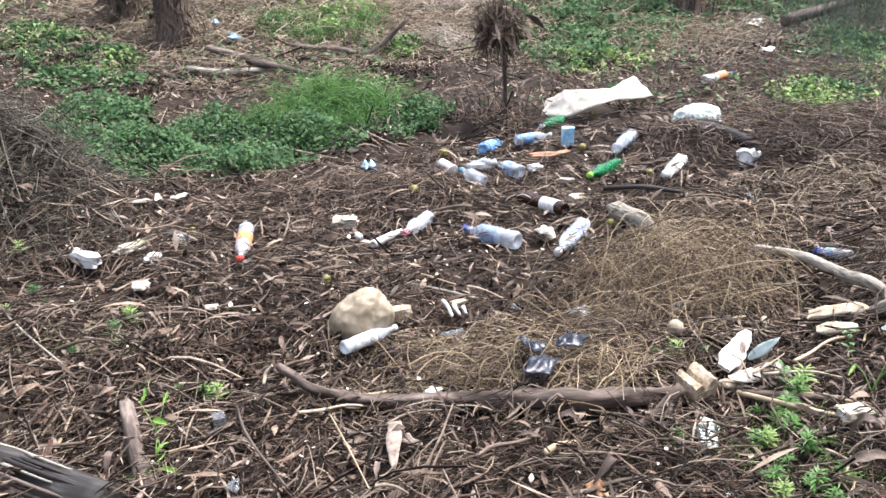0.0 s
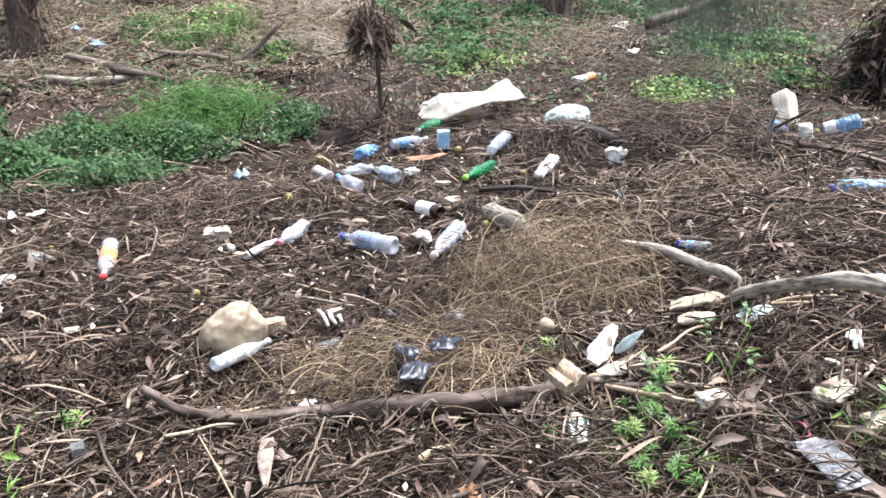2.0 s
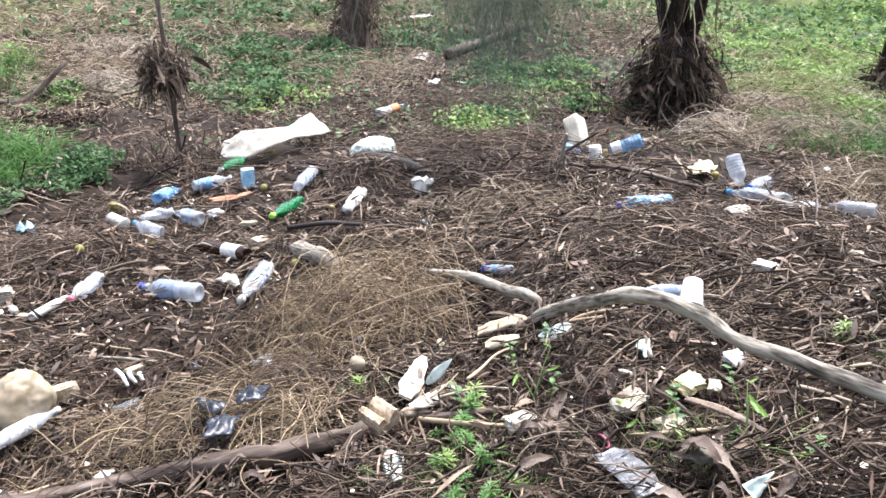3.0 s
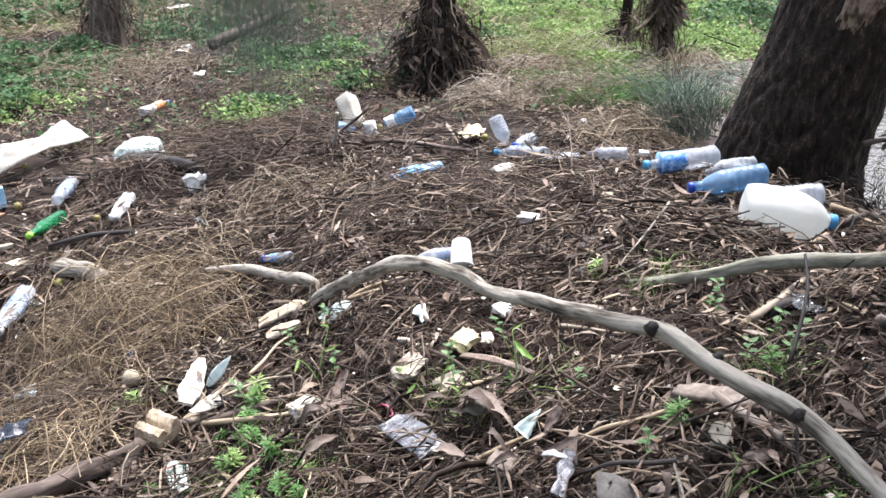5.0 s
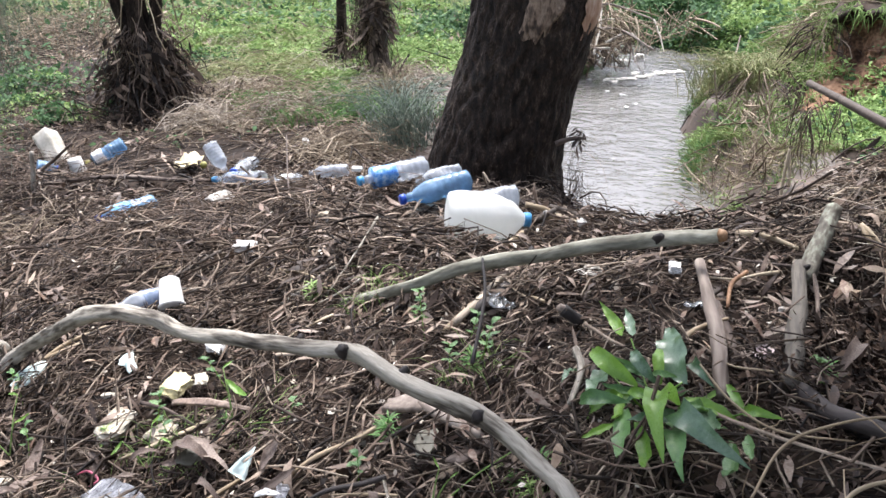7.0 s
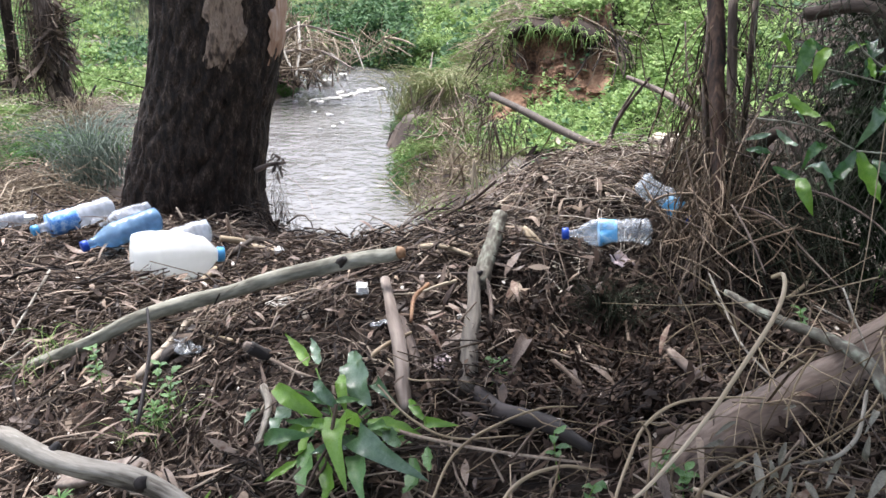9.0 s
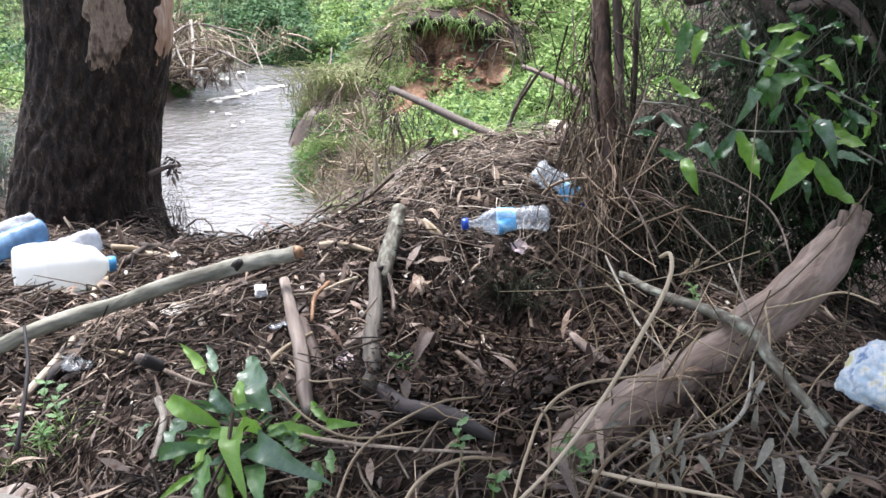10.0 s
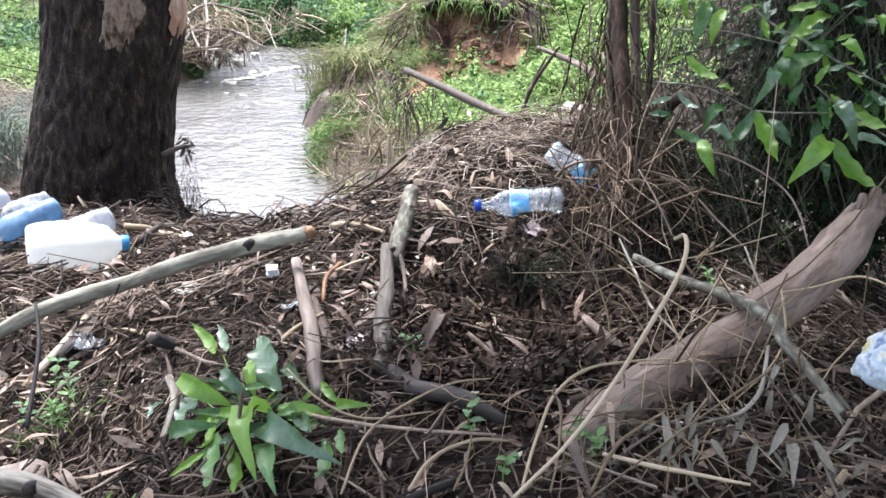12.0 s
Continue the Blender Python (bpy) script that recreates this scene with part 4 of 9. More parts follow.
def wrack_stake(foot, h):
    """A dead sapling with a bundle of dry leaves and grass caught high on it."""
    hub = new("dead_sapling")
    hub.location = foot
    part("stem", tube([(0, 0, -0.1), (-0.02, 0.0, 0.4), (-0.06, 0, h * 0.6), (-0.1, 0, h)], [0.018, 0.016, 0.015, 0.012], 8, 6, 0.1), M_BROWNBARK, hub)
    mesh_part("wrack", [hanging(170, (-0.07, 0, 0.84), 0.13, 0.36, 0.003, r0=0.03, flare=0.45), tangle(200, (-0.06, 0, 0.72), (0.12, 0.12, 0.07), 0.003, 0.16), leafy(260, (-0.06, 0, 0.7), (0.13, 0.13, 0.1), 0.1), tangle(120, (0, 0, 0.05), (0.25, 0.25, 0.06), 0.004, 0.3)], M_WRACK, hub, "drooping bundle of dry brown flood grass")
    return tagged(hub, "dead sapling wrapped in a drooping dry grass bundle", "sapling")


x_, y_ = 0.324, 5.699
wrack_stake((x_, y_, spot(x_, y_)), 2.4)


def weeping(n, ends, length, material, radius=0.0014, name="she_oak_foliage", label="", droop=0.75, spread=0.1, cat="foliage"):
    """Sprays of fine drooping needles along a limb between two points."""
    a, b = np.array(ends[0]), np.array(ends[1])
    hub = new(name)
    part("limb", tube([tuple(a), tuple((a + b) / 2 + np.array([0, 0, 0.08])), tuple(b)], [0.02, 0.015, 0.006], 8, 6, 0.1), M_BROWNBARK, hub)
    u = rng.uniform(0, 1, n)
    C = a + (b - a) * u[:, None] + rng.normal(0, spread, (n, 3))
    D = unit(ways(n, 30) * (1 - droop) + np.array([0, 0, -1.0]) * droop)
    s = np.linspace(0, 1, 5)
    L = length * rng.lognormal(0, 0.35, n)
    side = ways(n, 20) * 0.25
    P = C[:, None] + D[:, None] * (L[:, None] * s)[..., None] + side[:, None] * (L[:, None] * (s ** 0.5) * 0.6)[..., None]
    mesh_part("needles", [strands(P, np.full((n, 1), radius) * np.linspace(1, 0.5, 5))], material, hub)
    return tagged(hub, label, cat)


weeping(1500, ((1.817, 5.372, 1.453), (2.820, 4.718, 1.362)), 0.5, M_TUSSOCK, 0.0011, label="drooping grey-green she-oak needles on a limb", spread=0.16)
weeping(700, ((2.334, 5.517, 1.060), (2.662, 5.130, 0.889)), 0.5, M_TUSSOCK, 0.0011, label="drooping grey-green she-oak needles on a limb", spread=0.16)
weeping(500, ((5.534, 3.827, 1.467), (5.762, 3.513, 1.424)), 0.5, M_TUSSOCK, 0.0014, label="drooping grey-green she-oak needles on a limb", spread=0.12)


def tussock(x, y, n, h, material, name, label, r=0.0016, out=0.8, base=0.06):
    a = rng.uniform(0, 2 * np.pi, n)
    s = np.linspace(0, 1, 7)
    o = out * h * rng.uniform(0.2, 1.0, n)
    hh = h * rng.uniform(0.6, 1.1, n)
    z = spot(x, y)
    b = rng.normal(0, base, (n, 2))
    way = np.stack([np.cos(a), np.sin(a)], -1)
    P = np.zeros((n, 7, 3))
    P[..., :2] = np.array([x, y]) + b[:, None] + way[:, None] * (o[:, None] * s ** 1.4)[..., None]
    P[..., 2] = z + hh[:, None] * (s * 1.9 - 1.15 * s ** 2.2)
    V, F = strands(P, np.full((n, 1), r) * np.linspace(1, 0.4, 7))
    return tagged(quads(name, V, F, material), label, "grass tuft", kind="stuff")


tussock(4.712, 3.570, 260, 0.5, M_TUSSOCK, "grass_tussock", "drooping blue-green grass tussock on the bank", 0.003, 1.15, 0.1)
tussock(9.3, 2.62, 420, 0.42, M_YELLOWGRASS, "grass_tussock", "hummock of drooping yellow-green grass on the bank", 0.006, 1.3, 0.2)
tussock(9.9, 3.05, 260, 0.32, M_YELLOWGRASS, "grass_tussock", "hummock of drooping yellow-green grass on the bank", 0.006, 1.2, 0.16)
tussock(7.45, 2.2, 120, 0.14, M_LIME, "grass_tussock", "low green grass tuft at the water", 0.004, 1.1, 0.1)
tussock(6.45, 1.62, 110, 0.13, M_LIME, "grass_tussock", "low green grass tuft at the water", 0.004, 1.1, 0.1)
tussock(5.776, 4.494, 160, 0.5, M_HAY, "grass_tussock", "yellowing grass tussock on the bank", 0.003, 0.6, 0.08)


# dead grass and roots hung on the far log and along the bank's lip
stuff("hung_dead_grass", "dead grass hanging from a log on the far bank", "wrack", [
    hanging(36, (6.62, 1.34, 0.12), 0.1, 0.55, 0.0035, r0=0.06, flare=1.0, k=4), hanging(16, (6.35, 1.08, 0.1), 0.08, 0.35, 0.003, r0=0.05, flare=1.0, k=4),
    hanging(60, (8.9, 2.35, -0.15), 0.35, 0.5, 0.006, r0=0.2, flare=0.8), hanging(60, (9.5, 0.75, 0.35), 0.25, 0.6, 0.007, r0=0.15, flare=0.8), hanging(50, (9.5, 1.95, 0.25), 0.35, 0.6, 0.007, r0=0.15, flare=0.8)], M_WRACK)
stuff("bank_roots", "pale roots and dead stems along the mud bank", "roots", [tangle(70, (6.9, 1.75, -0.5), (0.35, 0.2, 0.06), 0.005, 0.25), tangle(60, (7.8, 2.05, -0.45), (0.4, 0.2, 0.08), 0.006, 0.3), hanging(14, (6.6, 1.3, 0.05), 0.15, 0.6, 0.004, r0=0.08, flare=1.0, k=4)], M_HAY)


# dry wrack hung from a snag beside the large tree
snag = new("wrack_snag")
snag.location = (4.253, 1.909, 0.217)
part("stub", tube([(-0.12, 0.12, -0.02), (-0.06, 0.06, 0.0), (0.0, 0.0, 0.0)], [0.016, 0.012, 0.008], 9, 5, 0.2, 4.0), M_BROWNBARK, snag)
mesh_part("wrack", [hanging(60, (-0.03, 0.04, 0.04), 0.07, 0.55, 0.0012, r0=0.02, flare=1.0), leafy(26, (-0.02, 0.03, 0.0), (0.05, 0.05, 0.08), 0.05)], M_WRACK, snag, "hanging dry grass and leaf shreds")
tagged(snag, "snag hung with dry flood grass by the trunk", "snag")


# ---- green cover, straw and dry grass: what nobody could count ----
def cover(n, x, y, sx, sy, turn=0.0, h=0.12, leaf=0.03, wide=0.32):
    px, py = patch(n, x, y, sx, sy, turn)
    keep = dry(px, py) & off_face(px, py)
    px, py = px[keep], py[keep]
    m = len(px)
    z = height(px, py) + h * rng.uniform(0.05, 1, m) * (0.55 + 0.45 * np.sin(5 * px + 3 * py) * np.sin(4 * py - 2 * px))
    C = np.stack([px, py, z], -1)
    L = leaf * rng.lognormal(0, 0.3, m)
    return blades(C, ways(m, 28), unit(np.array([0, 0, 1.0]) + rng.normal(0, 0.45, (m, 3))), L, wide * L, rng.normal(0.05, 0.1, m), (0.3, 1.0, 0.12))


def lawn(n, x, y, sx, sy, turn=0.0, h=0.2, r=0.0025, out=0.6, lean=(0, 0)):
    px, py = patch(n, x, y, sx, sy, turn)
    keep = dry(px, py) & off_face(px, py)
    px, py = px[keep], py[keep]
    m = len(px)
    a, s = rng.uniform(0, 2 * np.pi, m), np.linspace(0, 1, 4)
    hh = h * rng.uniform(0.5, 1.2, m)
    P = np.zeros((m, 4, 3))
    way = np.stack([np.cos(a) + lean[0], np.sin(a) + lean[1]], -1) * (out * hh)[:, None]
    P[..., :2] = np.stack([px, py], -1)[:, None] + way[:, None] * (s ** 1.5)[:, None]
    P[..., 2] = (height(px, py))[:, None] + hh[:, None] * (1.8 * s - 1.1 * s ** 2)
    return strands(P, np.full((m, 1), r) * np.linspace(1, 0.4, 4))


def straw(n, x, y, sx, sy, turn, length, arch, r=0.0016, lift=0.05, k=5):
    px, py = patch(n, x, y, sx, sy, turn, 0.7)
    keep = off_face(px, py)
    px, py = px[keep], py[keep]
    m = len(px)
    D = ways(m, 10)
    L = length * rng.lognormal(0, 0.35, m)
    s = np.linspace(-0.5, 0.5, k)
    d = np.hypot((px - x) / sx, (py - y) / sy)
    C = np.stack([px, py, height(px, py) + lift * rng.uniform(0.1, 1, m) * (1.2 - np.minimum(d, 1.1))], -1)
    S = np.cross(D, [0, 0, 1.0]) * rng.normal(0, 0.16, m)[:, None]
    P = C[:, None] + D[:, None] * (L[:, None] * s)[..., None] + S[:, None] * (L[:, None] * (1 - 4 * s * s))[..., None]
    P[..., 2] += (arch * rng.uniform(-0.1, 1, m) * L)[:, None] * (1 - 4 * s * s)
    g = height(P[..., 0].ravel(), P[..., 1].ravel()).reshape(P.shape[:2]) + 0.004
    P[..., 2] = np.maximum(P[..., 2], g)
    P += rng.normal(0, 0.004, P.shape)
    return strands(P, (r * rng.lognormal(0, 0.25, m))[:, None] * np.linspace(1, 0.5, k))


stuff("ground_cover", "low dark green leafy ground cover", "ground cover", (cover(13000, -1.963, 4.867, 0.95, 0.5, -6, 0.2, 0.024, 0.36), cover(13000, -1.314, 5.371, 0.8, 0.55, 8, 0.18, 0.023, 0.36), cover(7500, -0.647, 5.708, 0.6, 0.4, 15, 0.16, 0.023, 0.36), cover(4200, -2.676, 5.766, 0.5, 0.5, 0, 0.16, 0.032), cover(1350, -1.262, 4.667, 0.14, 0.2, 10, 0.1, 0.029), cover(1800, -3.213, 7.162, 0.5, 0.4, 0, 0.12, 0.040), cover(3120, 1.147, 8.574, 0.7, 0.9, 0, 0.2, 0.040), cover(1920, 1.991, 9.972, 0.8, 0.8, 0, 0.2, 0.050), cover(1680, 1.631, 9.363, 0.7, 0.8, 0, 0.2, 0.043), cover(1920, 4.031, 8.515, 0.7, 0.7, 0, 0.22, 0.040),)
        + (cover(1680, 1.168, 10.237, 0.7, 0.7, 0, 0.2, 0.043), cover(1680, 3.747, 10.757, 0.8, 0.6, 0, 0.2, 0.043), cover(2640, 1.849, 12.593, 1.4, 0.8, 0, 0.25, 0.058), cover(2880, 14.905, 13.482, 1.2, 1.2, 0, 0.25, 0.058), cover(6000, 14.596, 4.377, 1.2, 1.4, 60, 0.2, 0.05), cover(4200, 16.214, 6.129, 1.2, 1.4, 60, 0.25, 0.055), cover(3000, 16.616, 7.482, 1.4, 1.4, 0, 0.3, 0.06),), M_GREEN)
def sprinkle(n, r0, r1, a0, a1, h, leaf):
    x, y = sector(n, r0, r1, a0, a1)
    k = dry(x, y) & (np.sin(1.7 * x + 0.6 * y) + np.sin(2.3 * y - 0.9 * x + 1) + 0.6 * np.sin(5 * x + 4 * y) > 0.1)
    x, y = x[k], y[k]
    m = len(x)
    C = np.stack([x, y, height(x, y) + h * rng.uniform(0, 1, m)], -1)
    L = leaf * rng.lognormal(0, 0.3, m)
    return blades(C, ways(m, 25), unit(np.array([0, 0, 1.0]) + rng.normal(0, 0.45, (m, 3))), L, 0.32 * L, rng.normal(0.05, 0.1, m), (0.3, 1.0, 0.12))


stuff("scattered_greens", "scattered small green weeds in dry grass", "weeds", [
    sprinkle(9000, 6.2, 11, -32, 60, 0.12, 0.04), sprinkle(8000, 9, 16, -32, 70, 0.16, 0.06), sprinkle(9000, 6.5, 13, 55, 110, 0.16, 0.05), sprinkle(20000, 11, 22, -34, 75, 0.4, 0.085), sprinkle(9000, 11, 22, 70, 112, 0.4, 0.085), sprinkle(5000, 20, 30, -32, 110, 1.2, 0.2)], M_GREEN)
stuff("bright_ground_cover", "bright green low weeds on the slope", "ground cover", (cover(5000, 7.8, 8.9, 1.5, 1.2, 0, 0.2, 0.05), cover(5000, 9.5, 7.6, 1.4, 1.0, 20, 0.2, 0.05), cover(4000, 7.0, 6.6, 0.9, 1.2, 30, 0.14, 0.04), cover(4500, 10.4, 8.4, 1.6, 1.2, 20, 0.22, 0.055), cover(5000, 15.4, 13.2, 2.2, 1.8, 20, 0.3, 0.08), cover(5000, 15.2, 5.0, 1.6, 1.4, 30, 0.3, 0.07), cover(4000, 13.2, 3.2, 1.0, 0.7, 20, 0.2, 0.055), cover(3500, 9.4, 0.5, 0.9, 0.6, 0, 0.2, 0.045), cover(3000, 7.9, 1.1, 0.7, 0.6, 0, 0.12, 0.035), cover(1800, 12.307, 4.344, 1.0, 0.7, 0, 0.15, 0.04),)
        + (cover(1200, 10.350, 3.343, 0.6, 0.6, 0, 0.12, 0.036), cover(1500, 2.56, 6.12, 0.26, 0.3, 0, 0.2, 0.03, 0.28), cover(450, 3.43, 7.27, 0.25, 0.3, 0, 0.18, 0.034), cover(350, 3.9, 7.5, 0.3, 0.4, 0, 0.12, 0.034), cover(900, -1.41, 9.86, 0.6, 0.7, 0, 0.2, 0.05), cover(700, 1.33, 7.93, 0.5, 0.5, 0, 0.14, 0.036), cover(8580, 8.274, 8.780, 1.1, 1.5, -30, 0.18, 0.029), cover(7020, 14.543, 11.255, 1.0, 1.3, -30, 0.18, 0.034), cover(7800, 8.179, 7.691, 1.5, 1.5, 0, 0.2, 0.039), cover(4056, 9.076, 9.301, 0.9, 1.2, 0, 0.18, 0.034),)
        + (cover(3120, 8.510, 6.231, 0.7, 0.8, 0, 0.15, 0.029), cover(6000, 8.1, 0.65, 0.8, 1.0, -30, 0.16, 0.029), cover(5460, 8.373, 0.338, 1.0, 1.0, -30, 0.2, 0.029), cover(7800, 9.865, 0.442, 1.5, 1.2, 0, 0.25, 0.044), cover(6240, 14.475, 3.827, 1.0, 1.2, 0, 0.3, 0.044), cover(6240, 9.181, 0.103, 1.2, 1.4, 0, 0.25, 0.039), cover(2340, 9.875, 2.142, 0.6, 0.7, 0, 0.15, 0.029), cover(1800, 8.369, 2.503, 0.5, 0.6, 0, 0.1, 0.026), cover(500, 6.719, 1.828, 0.4, 0.4, 0, 0.06, 0.022),), M_LIME)
stuff("dark_slope_shrubs", "dark green low shrubs along the far creek bank", "shrubs", [
    cover(3500, 14.4, 5.4, 0.9, 0.7, 20, 0.5, 0.07), cover(3000, 15.6, 5.9, 1.2, 0.8, 20, 0.6, 0.08), cover(2500, 13.3, 3.7, 0.6, 0.4, 20, 0.35, 0.06), cover(2500, 10.8, 7.6, 0.9, 0.6, 20, 0.35, 0.06)], M_GREEN)
stuff("slope_grass", "low yellow-green grass on the creek slopes", "grass", (lawn(900, 14.789, 12.993, 1.4, 1.2, 0, 0.16, 0.008, 1.0), lawn(700, 13.418, 14.440, 1.4, 1.2, 0, 0.16, 0.008, 1.0), lawn(900, 8.278, 6.996, 1.2, 1.0, 0, 0.14, 0.007, 1.0), lawn(1200, 11.168, 11.919, 1.6, 1.2, 0, 0.13, 0.007, 1.0), lawn(1200, 9.592, 7.605, 1.0, 1.0, 0, 0.12, 0.006, 1.0), lawn(1200, 15.420, 13.613, 1.6, 1.6, 0, 0.16, 0.009, 1.0), lawn(900, 8.188, 2.473, 0.5, 0.7, 0, 0.12, 0.005, 1.0), lawn(200, 6.248, 1.632, 0.3, 0.3, 0, 0.08, 0.003, 1.0), lawn(1000, 9.860, -0.034, 1.2, 1.2, 0, 0.16, 0.009, 1.0),)
        + (lawn(1300, 8.061, 0.473, 1.0, 0.9, -30, 0.12, 0.006, 1.0), lawn(1200, 9.528, 1.666, 0.8, 0.9, 50, 0.14, 0.007, 1.0), lawn(900, 11.013, 2.237, 1.0, 1.2, 50, 0.16, 0.01, 1.0), lawn(1000, 9.750, 0.128, 1.4, 1.0, 0, 0.16, 0.009, 1.0),), M_LIME)
LIME_PATCHES = ((9.21, 10.71, 1.30), (7.83, 8.38, 0.80), (8.08, 8.04, 0.80), (12.01, 11.69, 1.20), (10.99, 8.74, 1.20), (8.48, 6.41, 0.70), (8.41, 7.07, 0.60), (6.20, 5.78, 0.45))
stuff("lime_ground_cover", "bright lime weeds and grass on the sunny slope", "ground cover", [f for x, y, s in LIME_PATCHES for f in (cover(2600, x, y, s, s, 0, 0.16, 0.045), lawn(350, x, y, s, s, 0, 0.2, 0.005, 1.0))], M_LIME)
WEED_PATCHES = ((-4.12, 8.63, 0.50), (-3.59, 7.72, 0.40), (-3.94, 7.93, 0.35), (-3.44, 8.03, 0.35), (-4.43, 8.46, 0.50), (-1.60, 9.38, 0.50), (-0.71, 8.46, 0.30))
WEED_PATCHES_NEAR_TREE = ((3.72, 8.17, 0.45), (4.33, 8.60, 0.50), (4.07, 7.66, 0.35), (3.17, 6.77, 0.35), (2.75, 6.23, 0.30), (4.83, 8.84, 0.45), (3.95, 6.66, 0.25), (4.38, 6.44, 0.18), (6.80, 8.15, 0.40))
stuff("weedy_ground_cover", "patchy green weeds among brown wrack", "ground cover", [cover(1100, x, y, s, s * 0.8, 0, 0.13, 0.04) for x, y, s in WEED_PATCHES + WEED_PATCHES_NEAR_TREE], M_GREEN)
stuff("lit_weeds", "bright lime weeds dotted in the dark ground cover", "weeds", [cover(260, x + 0.1, y - 0.1, s * 0.7, s * 0.6, 0, 0.16, 0.036) for x, y, s in WEED_PATCHES + WEED_PATCHES_NEAR_TREE], M_LIME)
PALE_PATCHES = ((5.32, 6.03, 0.40), (4.86, 5.13, 0.35), (5.17, 5.00, 0.35), (6.50, 6.15, 0.50), (6.14, 5.18, 0.40), (7.39, 8.30, 0.60), (6.84, 5.05, 0.50), (4.45, 5.41, 0.30), (-0.13, 8.76, 0.40), (-0.06, 10.40, 0.50))
stuff("green_grass", "fresh green grass tufts", "grass", [
    lawn(520, -0.887, 6.067, 0.42, 0.5, 10, 0.3, 0.005, 0.9), lawn(500, -1.033, 5.678, 0.5, 0.5, 10, 0.2, 0.003, 0.9),
    lawn(700, -1.431, 9.329, 0.7, 0.7, 10, 0.2, 0.005),
    lawn(1200, 5.279, 4.866, 0.5, 0.9, 20, 0.2, 0.004),
    lawn(1000, 7.642, 2.528, 0.25, 0.9, 62, 0.16, 0.004),
    lawn(300, 6.2, 1.75, 0.16, 0.4, 60, 0.1, 0.003),
    lawn(500, 9.953, 3.871, 0.16, 0.4, 60, 0.14, 0.004),
    lawn(900, 9.897, 3.146, 0.3, 0.7, 40, 0.2, 0.005),
    lawn(700, 11.547, 5.783, 0.35, 0.4, 0, 0.2, 0.006),
    lawn(600, 10.077, 3.717, 0.2, 0.4, 0, 0.14, 0.004)], M_GRASS)
stuff("bank_grass", "shaggy yellow-green grass hanging on the far bank", "grass", [
    lawn(500, 10.006, 2.519, 0.6, 0.7, 50, 0.16, 0.006, 1.2, (-0.6, 0.3)), lawn(300, 7.253, 2.165, 0.4, 0.5, 60, 0.14, 0.004, 1.2, (-0.3, 0.6)),
    lawn(200, 7.1, 1.5, 0.3, 0.4, 60, 0.12, 0.004, 1.2, (-0.6, 0.3)), lawn(300, 11.069, 1.949, 0.8, 0.4, 60, 0.2, 0.008, 1.2, (-0.8, 0)),
    lawn(450, 7.805, 8.433, 1.2, 1.0, 0, 0.22, 0.005, 1.2), lawn(420, 5.570, 5.071, 0.8, 0.7, 0, 0.18, 0.004, 1.2), lawn(700, 6.104, 6.673, 0.9, 0.8, 0, 0.25, 0.005, 1.2)], M_YELLOWGRASS)
stuff("golden_straw", "tangled heap of golden dry straw", "straw", [
    straw(520, 0.758, 2.666, 0.36, 0.36, 20, 0.32, 0.5, 0.0013, 0.14, 8),
    straw(230, 0.544, 2.352, 0.34, 0.24, 20, 0.3, 0.36, 0.0013, 0.08, 8),
    straw(190, -0.011, 2.262, 0.3, 0.14, 5, 0.24, 0.25, 0.0012, 0.06, 8),
    straw(170, 0.363, 2.012, 0.34, 0.12, 5, 0.26, 0.25, 0.0012, 0.06, 8),
    straw(90, 0.023, 2.018, 0.42, 0.06, 3, 0.2, 0.3, 0.0017, 0.1, 8), straw(50, 0.390, 1.889, 0.2, 0.06, 3, 0.2, 0.3, 0.0017, 0.1, 8),
    straw(100, 1.003, 3.056, 0.26, 0.12, 10, 0.3, 0.4, 0.0019, 0.08, 8)], M_STRAW)
stuff("brown_straw", "damp brown straw and stems matted under the golden heap", "straw", [
    straw(420, 0.72, 2.6, 0.34, 0.32, 20, 0.26, 0.3, 0.0018, 0.09, 6), straw(300, 0.45, 2.25, 0.36, 0.2, 20, 0.24, 0.22, 0.0018, 0.05, 6),
    straw(260, -0.011, 2.22, 0.32, 0.14, 5, 0.2, 0.18, 0.0016, 0.04, 6), straw(300, 0.33, 1.99, 0.36, 0.12, 5, 0.22, 0.18, 0.0016, 0.05, 6)], M_WRACK)
stuff("creek_bend_wrack", "tangle of bleached roots and twigs at the creek bend", "wrack", [
    tangle(170, (11.2, 5.3, -0.3), (0.7, 0.6, 0.2), 0.008, 0.45), tangle(110, (12.0, 6.0, -0.1), (0.7, 0.7, 0.2), 0.01, 0.6), hanging(50, (11.5, 5.4, 0.05), 0.7, 0.5, 0.008, r0=0.3, flare=0.8), tangle(30, (12.034, 4.494, -0.182), (0.4, 0.4, 0.15), 0.008, 0.5),
    hanging(40, (10.023, 1.283, 0.341), 0.7, 0.2, 0.006, r0=0.3, flare=0.7), tangle(40, (9.579, 0.759, -0.073), (0.25, 0.25, 0.3), 0.008, 0.5),
    tangle(60, (6.453, 1.804, -0.56), (0.35, 0.3, 0.06), 0.004, 0.25), tangle(45, (8.551, 2.180, -0.42), (0.5, 0.3, 0.08), 0.005, 0.35)], M_HAY)
stuff("jam_wrack", "dark matted wrack behind the jammed branches", "wrack", [tangle(260, (11.6, 5.7, -0.5), (1.0, 0.7, 0.14), 0.008, 0.4), leafy(260, (11.6, 5.7, -0.5), (1.0, 0.7, 0.12), 0.14)], M_WRACK)
